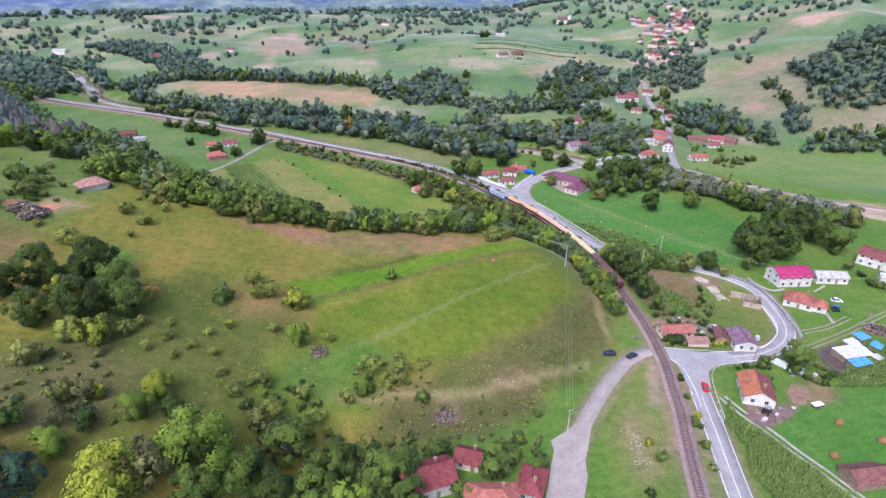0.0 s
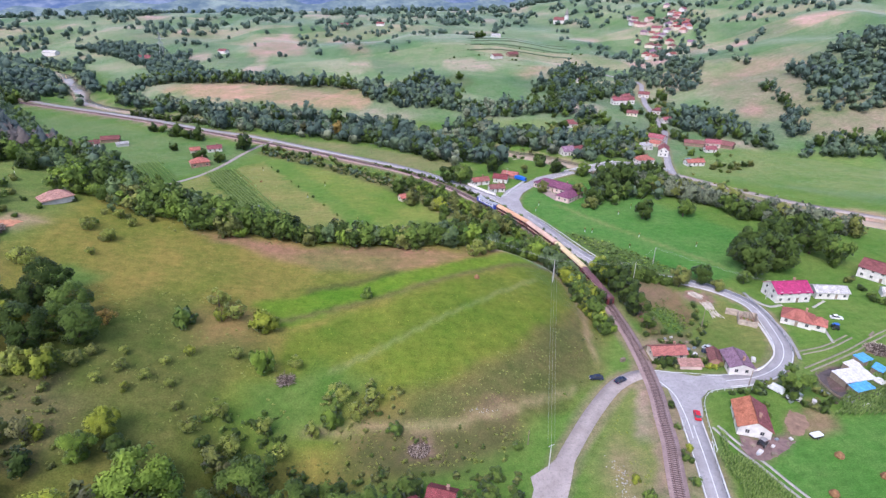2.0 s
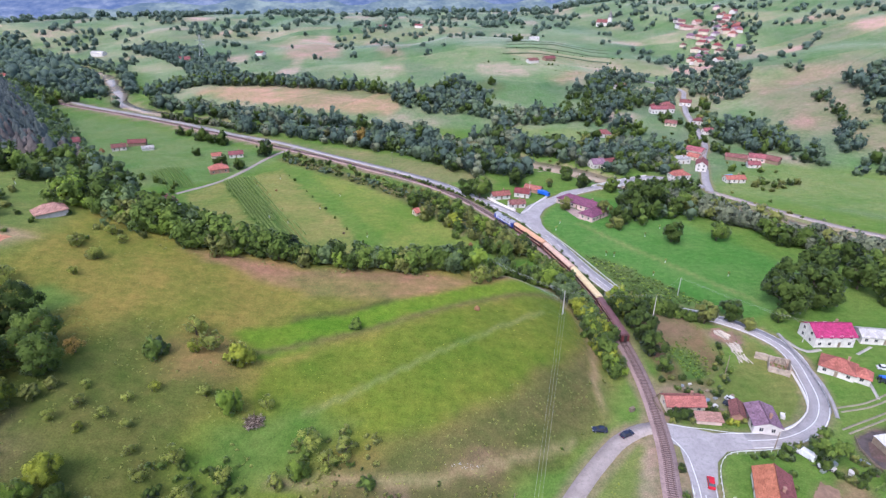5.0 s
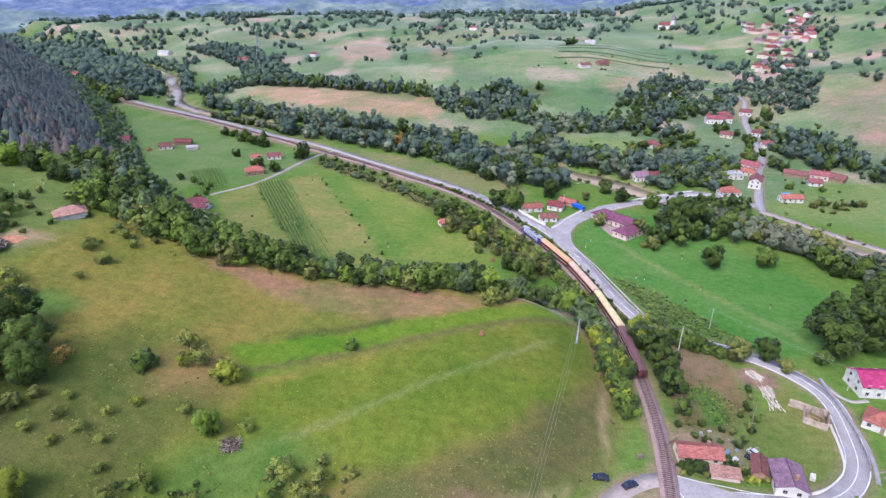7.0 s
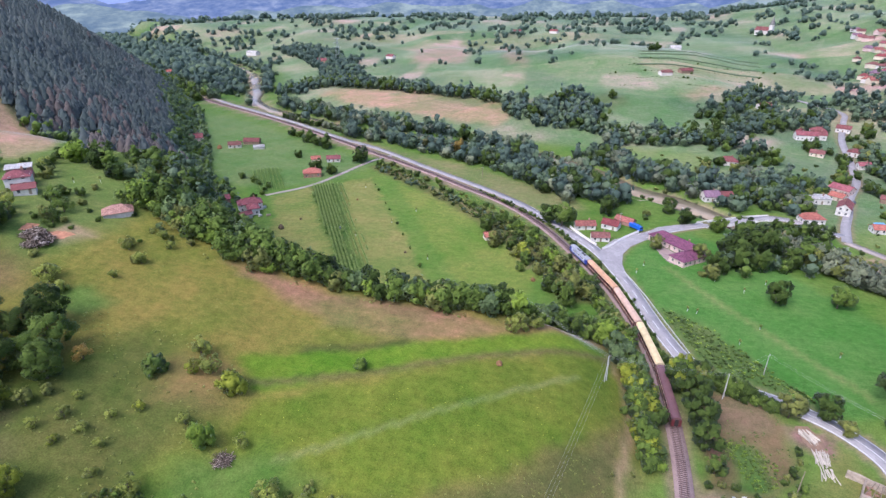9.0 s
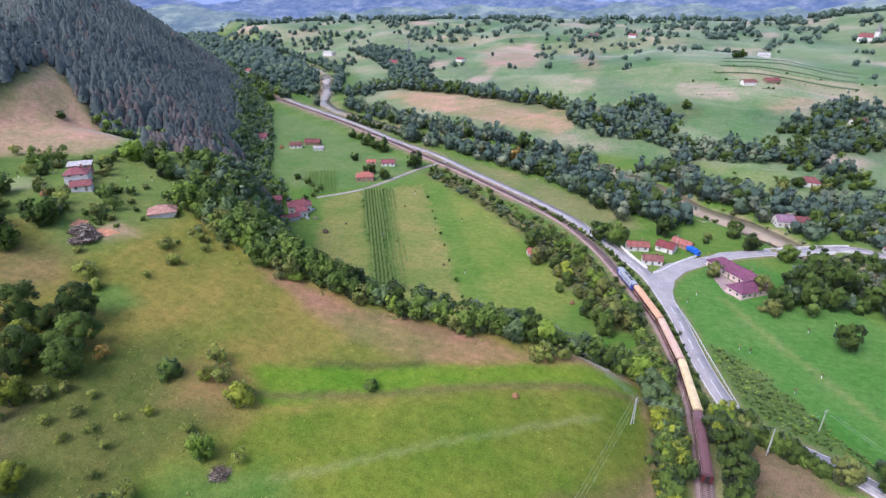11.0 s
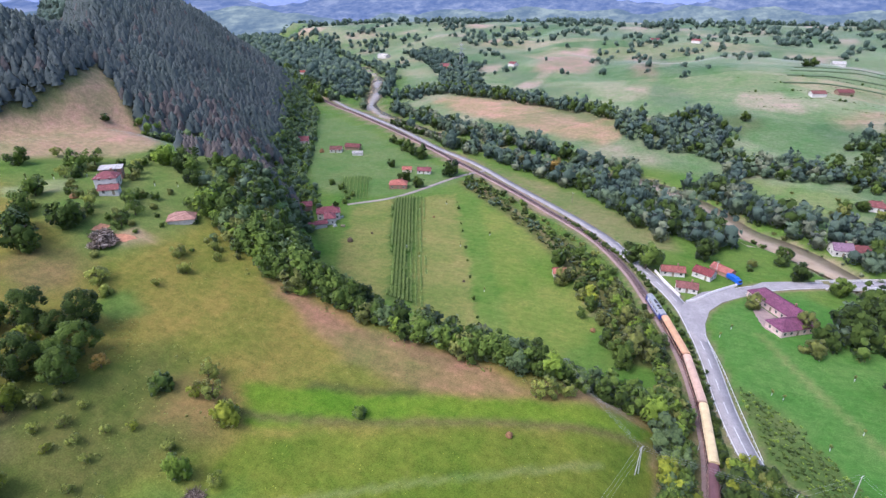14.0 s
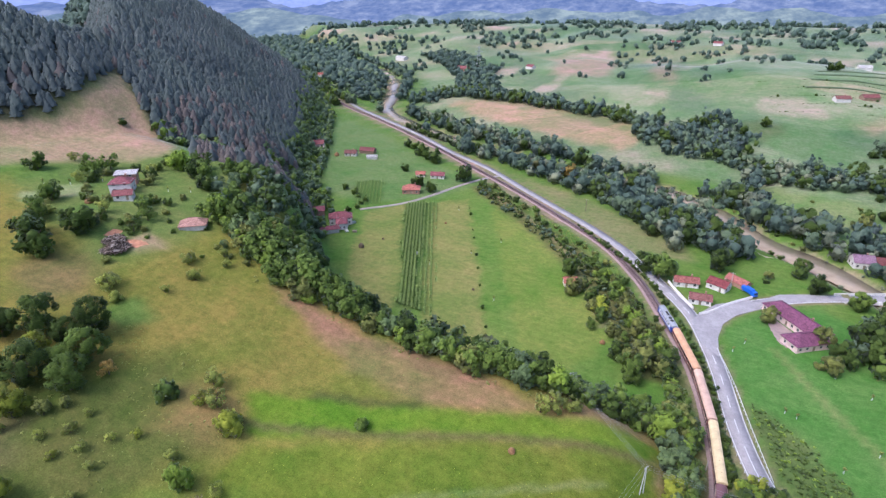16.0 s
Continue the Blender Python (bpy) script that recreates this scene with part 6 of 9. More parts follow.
def row_of(points, count, spread, seed, lo, hi, kinds, form, label, group, name="tree", tall=1.0):
    p, rng = band(points, count, spread, seed)
    for x, y in p:
        if any(math.hypot(x - hx, y - hy) < hr * 0.8 + lo * 0.5 for hx, hy, hr in SITES):
            continue
        tree(float(x), float(y), float(rng.uniform(lo, hi)), kinds[rng.randint(len(kinds))], form, name, label, group, tall, int(rng.randint(4)))


# the long hedge along the edge of the pasture
HEDGE = [(-145, 208), (-125, 198), (-107, 191), (-90, 185.5), (-73, 182.5), (-50, 182), (-28, 181), (-8, 180.5), (8, 182), (26, 190), (40, 196), (49, 196)]
row_of(HEDGE, 62, 3.0, 41, 3.2, 5.8, "ggdgeogb", "tree", "dense green hedgerow tree along the pasture edge", "hedgerow along the pasture", "hedge_tree", 1.0)
row_of([(-140, 218), (-118, 207), (-98, 201), (-70, 194), (-40, 191), (-8, 191), (20, 197), (40, 205)], 44, 3.8, 42, 3.4, 5.4, "ggdgo", "small", "green tree on the scarp below the pasture", "hedgerow along the pasture", "hedge_tree")
row_of([(-145, 232), (-116, 222), (-96, 214), (-60, 206), (-20, 206)], 16, 3.0, 43, 3.0, 5.0, "ddg", "small", "green tree on the scarp below the pasture", "hedgerow along the pasture", "hedge_tree")
row_of([(-130, 206), (-107, 197), (-90, 191.5), (-73, 188), (-52, 187)], 18, 2.2, 57, 4.6, 6.4, "ggegd", "tree", "tall green hedgerow tree along the pasture edge", "hedgerow along the pasture", "hedge_tree")
# the strip between the pasture and the line
plant([(51.4, 184.5, 5.2, "e"), (50.6, 177.0, 4.6, "e"), (55.0, 175.2, 4.2, "e"), (52.0, 168.5, 4.0, "y"), (54.6, 164.0, 3.8, "e"), (52.6, 157.6, 3.6, "g"), (46.0, 197.6, 4.6, "g"), (35.4, 228.0, 6.0, "o"), (33.3, 219.8, 5.0, "g"), (9.4, 184.6, 5.2, "d"), (3.6, 184.6, 4.8, "g"), (70.6, 170.0, 4.4, "y")], "large", "on the bank above the railway", "trees on the railway bank", "bank_tree")
plant([(18.4, 173.4, 2.4, "p"), (14.2, 171.2, 2.2, "p"), (22.6, 176.6, 2.2, "p"), (-114, 182, 2.4, "p"), (-109, 178, 2.0, "p"), (-118, 186.5, 2.2, "e"), (-104, 183, 1.8, "o")], "orchard", "at the foot of the hedge", "", "thin_bush")
row_of([(49, 207), (53.5, 192), (55.3, 176), (55.3, 160), (54.6, 146), (53.5, 134)], 40, 2.2, 44, 2.8, 4.8, "ggbgoy", "tree", "green tree on the bank above the railway", "trees on the railway bank", "bank_tree")
row_of([(47, 230), (40, 250), (28, 272), (14, 294), (-6, 318), (-30, 342), (-60, 370), (-90, 396)], 34, 4.5, 45, 1.4, 3.2, "ddgoo", "scrub", "dull green bush on the railway bank", "bushes along the railway", "bank_bush")
row_of([(30, 226), (22, 242), (10, 262), (0, 282)], 18, 5.0, 46, 2.4, 4.6, "gody", "tree", "green tree on the rough bank", "trees on the railway bank", "bank_tree")
row_of([(61.8, 218), (58.6, 230), (54, 246), (47.3, 264), (40, 279), (24.8, 306), (5.5, 328), (-18, 354)], 50, 0.6, 47, 0.9, 2.1, "ddgg", "scrub", "low dark bush between railway and road", "bushes along the railway", "verge_bush")
row_of([(71.5, 184), (76, 177.5), (84, 173), (92, 169.5), (101, 165)], 19, 1.0, 48, 2.2, 3.5, "dgg", "bush", "dark bush beside the road cutting", "bushes by the road", "bush")
row_of([(59.8, 99), (56.2, 88), (52.0, 74.5), (46.8, 58)], 5, 0.4, 49, 0.9, 1.8, "gdo", "scrub", "low bush on the railway verge", "bushes along the railway", "verge_bush")
row_of([(74, 118), (80, 116.5), (85, 112)], 6, 0.9, 50, 1.0, 1.9, "dgo", "scrub", "garden bush beside the sheds", "garden bushes", "bush")
row_of([(70, 127), (84, 126), (92, 137), (98, 150)], 12, 1.8, 51, 0.8, 1.8, "dgo", "scrub", "garden bush on the rough plot", "garden bushes", "bush")
row_of([(49, 212), (45, 226), (38, 243), (28, 262), (14, 284), (0, 304)], 34, 3.0, 58, 2.4, 4.4, "gdgob", "tree", "leafy green tree on the railway bank", "trees on the railway bank", "bank_tree")
row_of([(-91, 362), (-74, 328), (-60, 300), (-20, 218)], 9, 0.5, 59, 0.5, 1.1, "dg", "scrub", "small dark bush on the field boundary", "bushes on the field boundary", "bush", 1.6)
row_of([(74, 181), (79, 177), (85, 174), (91, 171)], 13, 1.3, 33, 2.8, 4.2, "dgod", "bush", "dense dark bush above the road cutting", "bushes by the road", "bush", 1.15)
plant([(71.5, 180.5, 4.0, "y"), (70.5, 176, 4.4, "b")], "large", "beside the road cutting", "bushes by the road")
row_of([(66.2, 182), (65.0, 194), (62.8, 206), (60.2, 218)], 20, 0.7, 34, 1.2, 2.4, "dgd", "bush", "dark bush between railway and road", "bushes along the railway", "verge_bush", 1.1)
# grey willows along the river
row_of([(140, 292), (158, 268), (172, 250), (186, 232), (200, 218), (214, 200)], 30, 5.0, 52, 3.8, 6.6, "wwwwo", "tree", "silver-grey willow tree on the river bank", "willows along the river", "willow_tree")
row_of([(128, 300), (146, 282), (160, 258), (170, 240), (180, 222), (196, 204)], 22, 4.0, 53, 3.8, 6.2, "wwgd", "tree", "grey-green leafy tree on the riverside", "willows along the river", "willow_tree")

row_of([(-230, 533), (-170, 496), (-100, 468), (-40, 445)], 36, 2.0, 54, 2.8, 4.8, "dgdw", "small", "green tree on the near bank of the river", "trees on the river bank", "riverside_tree")

for side, seed in ((10.5, 55), (-10.5, 56)):
    bank = offset_line(rounded(RIVER[9:20], 4.0), np.full(len(rounded(RIVER[9:20], 4.0)), side))
    row_of([tuple(q) for q in bank[::6]], 40, 1.6, seed, 0.8, 2.3, "dgow", "scrub", "green bush on the river bank", "bushes on the river bank", "riverside_bush")


# ---------------------------------------------------------------- far woods, too many to count
FAR_SHAPES = [crown_arrays(900 + k, 3, 100, 0.165, (1.05, 1.75, 0.02), 0.72) for k in range(8)]
FAR_DOT = [crown_arrays(980 + k, 0, 6, 0.42, (1.7, 1.5, 0.0), 0.78) for k in range(6)]
FAR_MID = [crown_arrays(910 + k, 2, 40, 0.23, (1.05, 1.7, 0.02), 0.74) for k in range(8)]
FAR_FLAT = [crown_arrays(950 + k, 1, 17, 0.30, (1.2, 1.6, 0.0), 0.75) for k in range(6)]
SCRUB_SHAPES = [crown_arrays(930 + k, 4, 90, 0.15, (1.0, 1.3, 0.02), 0.62) for k in range(6)]
CONIFER_SHAPES = [conifer_arrays(300 + k) for k in range(6)]
CONIFER_HIGH = [conifer_arrays(310 + k, 6, 2) for k in range(6)]


def woods(name, places, radii, shapes, leaf, label, category, seed, tall=1.0):
    """Many trees in one mesh."""
    rng = np.random.RandomState(seed)
    vs, fs, ns, n = [], [], [], 0
    z = gz(places[:, 0], places[:, 1])
    for k in range(len(places)):
        v, f, nn = shapes[rng.randint(len(shapes))]
        a, s = rng.uniform(0, 6.283), radii[k]
        ca, sa = math.cos(a), math.sin(a)
        c, d = ca * s, sa * s
        q = np.stack([v[:, 0] * c - v[:, 1] * d + places[k, 0], v[:, 0] * d + v[:, 1] * c + places[k, 1], v[:, 2] * s * tall * rng.uniform(0.85, 1.2) + z[k] - 0.2], -1)
        vs.append(q)
        ns.append(np.stack([nn[:, 0] * ca - nn[:, 1] * sa, nn[:, 0] * sa + nn[:, 1] * ca, nn[:, 2]], -1))
        fs.append(f + n)
        n += len(v)
    if not vs:
        return None
    return tagged(link(name, fast_mesh(name, np.concatenate(vs), np.concatenate(fs), True, np.concatenate(ns)), LEAF[leaf]), label, category, kind="stuff")


OPENINGS = [(14, 438, 13), (30, 425, 11), (80, 363, 11), (-45, 437, 6), (-74, 449, 4)]  # gaps in the woods and their half spans


def scatter(poly, spacing, seed, jitter=0.45, keep=None):
    """Places filling an outline at about the given spacing, off the roads and the water."""
    rng = np.random.RandomState(seed)
    xs, ys = [p[0] for p in poly], [p[1] for p in poly]
    gx, gy = np.meshgrid(np.arange(min(xs), max(xs), spacing), np.arange(min(ys), max(ys), spacing * 0.87))
    gx[1::2] += spacing / 2
    x = gx.ravel() + rng.uniform(-jitter, jitter, gx.size) * spacing
    y = gy.ravel() + rng.uniform(-jitter, jitter, gx.size) * spacing
    k = within(x, y, poly, 0.6) > 0.5
    x, y = x[k], y[k]
    for line, half, flat in ROADS:
        d, _, _ = nearest(x, y, line)
        k = d > half + 3.0
        x, y = x[k], y[k]
    d, _, _ = nearest(x, y, RIVER)
    k = d > 11
    x, y = x[k], y[k]
    for hx, hy, hr in SITES + OPENINGS:
        k = np.hypot(x - hx, y - hy) > hr + 2.5
        x, y = x[k], y[k]
    return np.stack([x, y], -1), rng


def wood_patch(name, poly, spacing, lo, hi, leaf, label, seed, shapes=None, category="woods", tall=1.0):
    """A wood of mixed trees: one mesh for each kind of leaf in it."""
    p, rng = scatter(poly, spacing, seed)
    r = lo + (hi - lo) * rng.uniform(-0.25, 1.1, len(p)) ** 1.0
    pick = rng.randint(0, len(leaf), len(p))
    for lf in sorted(set(leaf)):
        k = np.isin(pick, [i for i, c in enumerate(leaf) if c == lf])
        if k.any():
            woods(name, p[k], r[k], shapes or FAR_SHAPES, lf, label, category, seed + 1, tall * (1.12 if lf in "fd" else 0.95))


# the conifers on the mountain
MOUNT_WOOD = [(-150, 268), (-168, 300), (-196, 345), (-255, 440), (-330, 545), (-400, 625), (-520, 690), (-600, 620), (-560, 440), (-500, 250), (-400, 120), (-345, 160)]
p, rng = scatter(MOUNT_WOOD, 3.9, 61)
out = (within(p[:, 0], p[:, 1], CLEARING, 3) < 0.5) & (within(p[:, 0], p[:, 1], SUMMIT_CLEARING, 3) < 0.5) & (nearest(p[:, 0], p[:, 1], FIREBREAK)[0] > 2.6)
p = p[out]
d, s, _ = nearest(p[:, 0], p[:, 1], MOUNT_FOOT)
p, d = p[(s > 0)], d[(s > 0)]
edge = d + 7 * waves(p[:, 0], p[:, 1], 60, 62) + 5 * waves(p[:, 0], p[:, 1], 19, 60)
brown = (rng.uniform(size=len(p)) < 0.03) | ((edge < 60) & (p[:, 1] < 345) & (p[:, 0] > -262) & (rng.uniform(size=len(p)) < 0.40))
leafy = (edge < 7) | ((edge < 16) & (p[:, 1] > 278)) | ((edge < 27) & (p[:, 1] > 318))
old = (waves(p[:, 0], p[:, 1], 90, 59) > 0.1) & ~brown & ~leafy
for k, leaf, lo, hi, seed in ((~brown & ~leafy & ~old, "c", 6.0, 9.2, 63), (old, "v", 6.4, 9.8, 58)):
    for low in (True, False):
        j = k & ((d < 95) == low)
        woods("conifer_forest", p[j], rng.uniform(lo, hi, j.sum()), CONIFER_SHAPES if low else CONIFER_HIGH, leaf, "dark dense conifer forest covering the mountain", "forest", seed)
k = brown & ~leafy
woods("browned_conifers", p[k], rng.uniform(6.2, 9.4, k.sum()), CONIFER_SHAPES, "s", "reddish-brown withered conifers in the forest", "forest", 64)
k = leafy & (rng.uniform(size=len(p)) < 0.75)
lone = rng.randint(0, 4, len(p))
for g, leaf in enumerate("heeg"):
    q = k & (lone == g)
    woods("forest_edge", p[q], rng.uniform(3.0, 5.4, q.sum()), FAR_MID, leaf, "green broadleaf fringe at the forest foot", "woods", 650 + g)
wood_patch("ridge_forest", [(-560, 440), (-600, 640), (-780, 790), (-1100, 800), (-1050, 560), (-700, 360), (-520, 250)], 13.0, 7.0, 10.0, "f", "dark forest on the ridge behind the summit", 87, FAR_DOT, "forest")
wood_patch("scarp_wood", [(-120, 205), (-140, 205), (-166, 238), (-150, 262), (-146, 284), (-128, 255), (-108, 232)], 6.0, 3.2, 5.0, "geh", "green broadleaf wood on the scarp", 66)
q, rng = scatter([(-178, 300), (-214, 268), (-196, 246), (-172, 242), (-152, 262), (-152, 284), (-160, 296)], 5.0, 68)
dry = np.arange(len(q)) % 3 > 0
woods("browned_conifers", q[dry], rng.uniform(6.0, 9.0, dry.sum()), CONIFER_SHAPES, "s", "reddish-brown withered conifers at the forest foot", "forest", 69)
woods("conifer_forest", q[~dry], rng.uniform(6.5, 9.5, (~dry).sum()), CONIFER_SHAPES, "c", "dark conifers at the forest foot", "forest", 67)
wood_patch("forest_edge", [(-176, 300), (-158, 270), (-146, 262), (-136, 272), (-146, 292), (-164, 316), (-184, 338), (-192, 336)], 5.0, 3.0, 5.0, "hegg", "green broadleaf fringe at the forest foot", 660, FAR_MID)
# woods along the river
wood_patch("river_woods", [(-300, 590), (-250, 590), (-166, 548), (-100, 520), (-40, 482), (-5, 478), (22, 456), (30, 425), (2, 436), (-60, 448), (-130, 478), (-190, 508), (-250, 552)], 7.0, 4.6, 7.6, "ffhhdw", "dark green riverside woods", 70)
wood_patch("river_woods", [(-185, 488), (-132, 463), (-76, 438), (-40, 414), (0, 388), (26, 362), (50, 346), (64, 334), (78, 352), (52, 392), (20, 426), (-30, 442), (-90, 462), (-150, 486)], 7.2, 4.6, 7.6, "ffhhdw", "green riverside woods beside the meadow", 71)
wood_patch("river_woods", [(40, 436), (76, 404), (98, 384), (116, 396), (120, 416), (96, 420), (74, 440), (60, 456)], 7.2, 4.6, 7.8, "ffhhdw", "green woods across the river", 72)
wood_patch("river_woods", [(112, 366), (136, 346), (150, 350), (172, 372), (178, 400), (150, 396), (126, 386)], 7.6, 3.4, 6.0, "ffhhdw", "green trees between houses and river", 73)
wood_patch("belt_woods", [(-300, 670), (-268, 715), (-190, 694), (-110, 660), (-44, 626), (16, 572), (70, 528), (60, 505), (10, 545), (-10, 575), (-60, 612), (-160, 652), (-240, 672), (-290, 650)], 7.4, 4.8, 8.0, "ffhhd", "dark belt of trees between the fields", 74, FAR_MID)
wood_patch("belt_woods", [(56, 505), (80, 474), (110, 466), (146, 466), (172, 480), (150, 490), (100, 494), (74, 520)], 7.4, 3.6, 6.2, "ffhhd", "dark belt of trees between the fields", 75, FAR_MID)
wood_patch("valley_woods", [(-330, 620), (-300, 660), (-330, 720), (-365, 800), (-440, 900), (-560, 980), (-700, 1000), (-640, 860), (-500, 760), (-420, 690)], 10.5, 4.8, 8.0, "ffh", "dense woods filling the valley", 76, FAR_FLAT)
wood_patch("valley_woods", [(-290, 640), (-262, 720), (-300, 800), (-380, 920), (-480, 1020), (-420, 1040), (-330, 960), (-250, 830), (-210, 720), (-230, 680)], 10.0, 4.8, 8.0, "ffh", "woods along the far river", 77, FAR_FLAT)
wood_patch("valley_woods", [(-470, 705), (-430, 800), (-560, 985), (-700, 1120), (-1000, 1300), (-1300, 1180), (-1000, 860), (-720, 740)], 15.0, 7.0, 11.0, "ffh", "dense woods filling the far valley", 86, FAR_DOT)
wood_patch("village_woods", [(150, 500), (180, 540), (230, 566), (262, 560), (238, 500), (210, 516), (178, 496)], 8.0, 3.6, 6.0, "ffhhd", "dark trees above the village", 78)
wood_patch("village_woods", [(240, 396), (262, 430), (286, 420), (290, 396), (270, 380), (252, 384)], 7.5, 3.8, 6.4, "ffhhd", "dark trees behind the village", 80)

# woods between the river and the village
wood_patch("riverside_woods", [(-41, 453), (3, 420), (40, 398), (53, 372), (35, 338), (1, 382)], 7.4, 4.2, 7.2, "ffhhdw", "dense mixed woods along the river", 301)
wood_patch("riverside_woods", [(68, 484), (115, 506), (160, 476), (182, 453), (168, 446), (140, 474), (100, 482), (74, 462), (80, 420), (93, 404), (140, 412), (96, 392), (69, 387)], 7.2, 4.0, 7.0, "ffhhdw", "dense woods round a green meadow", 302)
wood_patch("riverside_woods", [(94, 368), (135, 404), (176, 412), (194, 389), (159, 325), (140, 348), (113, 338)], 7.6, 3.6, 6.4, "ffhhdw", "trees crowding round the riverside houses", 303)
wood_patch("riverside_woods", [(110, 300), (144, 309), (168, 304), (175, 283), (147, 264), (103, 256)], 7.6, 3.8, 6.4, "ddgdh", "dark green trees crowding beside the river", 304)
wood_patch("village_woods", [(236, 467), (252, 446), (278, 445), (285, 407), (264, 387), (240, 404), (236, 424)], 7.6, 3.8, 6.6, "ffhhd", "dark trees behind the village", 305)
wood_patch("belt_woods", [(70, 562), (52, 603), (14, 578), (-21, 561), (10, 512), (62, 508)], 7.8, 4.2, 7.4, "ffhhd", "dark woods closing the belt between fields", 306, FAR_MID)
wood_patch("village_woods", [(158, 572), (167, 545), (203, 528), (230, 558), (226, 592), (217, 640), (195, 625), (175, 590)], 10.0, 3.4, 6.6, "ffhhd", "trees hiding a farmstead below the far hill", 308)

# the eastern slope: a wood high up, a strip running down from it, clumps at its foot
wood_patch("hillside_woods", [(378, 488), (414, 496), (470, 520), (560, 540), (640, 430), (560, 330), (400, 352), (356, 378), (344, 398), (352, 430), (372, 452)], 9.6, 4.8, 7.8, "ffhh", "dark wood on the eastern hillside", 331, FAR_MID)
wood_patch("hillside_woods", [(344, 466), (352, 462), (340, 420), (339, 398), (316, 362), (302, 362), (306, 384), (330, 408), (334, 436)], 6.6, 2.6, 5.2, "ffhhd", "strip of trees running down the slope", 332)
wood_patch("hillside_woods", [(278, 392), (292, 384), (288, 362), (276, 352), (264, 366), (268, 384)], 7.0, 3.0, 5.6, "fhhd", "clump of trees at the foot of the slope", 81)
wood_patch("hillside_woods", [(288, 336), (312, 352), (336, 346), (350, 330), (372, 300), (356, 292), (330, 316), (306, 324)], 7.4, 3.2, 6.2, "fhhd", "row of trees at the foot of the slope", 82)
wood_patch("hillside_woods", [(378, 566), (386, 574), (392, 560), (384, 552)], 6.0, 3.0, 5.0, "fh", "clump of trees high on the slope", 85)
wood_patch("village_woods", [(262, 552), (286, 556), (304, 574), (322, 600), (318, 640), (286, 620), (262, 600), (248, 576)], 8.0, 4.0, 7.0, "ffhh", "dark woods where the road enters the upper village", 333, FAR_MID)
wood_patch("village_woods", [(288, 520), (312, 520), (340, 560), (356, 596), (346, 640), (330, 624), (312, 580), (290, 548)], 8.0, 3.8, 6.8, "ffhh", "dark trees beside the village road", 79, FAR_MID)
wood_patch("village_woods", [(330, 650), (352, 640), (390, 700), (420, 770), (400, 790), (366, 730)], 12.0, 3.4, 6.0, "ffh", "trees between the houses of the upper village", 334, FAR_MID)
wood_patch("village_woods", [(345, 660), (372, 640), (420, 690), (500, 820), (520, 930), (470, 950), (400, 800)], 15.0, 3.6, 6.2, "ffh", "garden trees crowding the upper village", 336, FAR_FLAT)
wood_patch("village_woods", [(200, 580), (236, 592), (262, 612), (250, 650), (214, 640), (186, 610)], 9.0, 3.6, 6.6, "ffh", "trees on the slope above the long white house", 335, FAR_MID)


def far_belts():
    """Hedgerows, copses and woods on the hills beyond, closing up with distance."""
    rng = np.random.RandomState(90)
    n = 12000
    x, y = rng.uniform(-1700, 1500, n), rng.uniform(560, 2300, n)
    d, s, _ = nearest(x, y, RIVER)
    belt = np.abs(np.sin((x * 0.42 - y * 0.9 + 70 * waves(x, y, 380, 91)) / 60.0))
    cross = np.abs(np.sin((x * 0.9 + y * 0.3 + 60 * waves(x, y, 300, 92)) / 80.0))
    blot = waves(x, y, 300, 93)
    far = np.hypot(x, y)
    k = np.clip((far - 700 + 0.25 * np.clip(x, 0, 600)) / 750, 0, 1)
    keep = (belt < 0.15 + 0.30 * k) | (cross < 0.05 + 0.12 * k) | (blot > 1.15 - 0.95 * k) | (rng.uniform(size=n) < 0.02)
    keep &= (s > 0) & (d > 40) & (far > 640)
    for poly in ([(-260, 680), (-160, 660), (0, 570), (-20, 510), (-190, 590)], [(40, 560), (130, 560), (240, 640), (250, 780), (60, 800), (10, 660)]):
        keep &= (within(x, y, poly, 3) < 0.5) | (rng.uniform(size=n) < 0.008)
    x, y = x[keep], y[keep]
    q = np.hypot(x, y)
    size = rng.uniform(3.6, 7.0, len(x)) * (1 + np.clip(q - 900, 0, 1200) / 1100)
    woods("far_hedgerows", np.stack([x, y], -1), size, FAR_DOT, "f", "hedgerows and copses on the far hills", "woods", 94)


far_belts()


def balks():
    """Low balks between the narrow fields of the far hill, overgrown with bushes."""
    for k in range(5):
        o = k * 23.0
        q, rng = band([(92 - o * 0.2, 640 + o), (140 + o * 0.1, 652 + o), (190 + o * 0.3, 640 + o * 1.1), (232 + o * 0.4, 618 + o * 1.2)], 80, 1.2, 400 + k, 0.9)
        q = q[waves(q[:, 0], q[:, 1], 60, 405 + k) > -0.35]
        r = rng.uniform(0.35, 1.0, len(q)) * (1 + (rng.uniform(size=len(q)) < 0.05) * 2.0)
        woods("field_balk", q, r, FAR_DOT, "d", "overgrown balk between narrow hill fields", "hedge", 410 + k, 0.8)


balks()


def tufts(name, outline, spacing, lo, hi, leaf, label, seed):
    """Weeds and small scrub standing in the grass."""
    q, rng = scatter(outline, spacing, seed)
    clump = waves(q[:, 0], q[:, 1], 26, seed) + 0.6 * waves(q[:, 0], q[:, 1], 9, seed + 1)
    q = q[clump > 0.1]
    woods(name, q, rng.uniform(lo, hi, len(q)) ** 1.0, TUFT_SHAPES, leaf, label, "scrub", seed, 0.8)


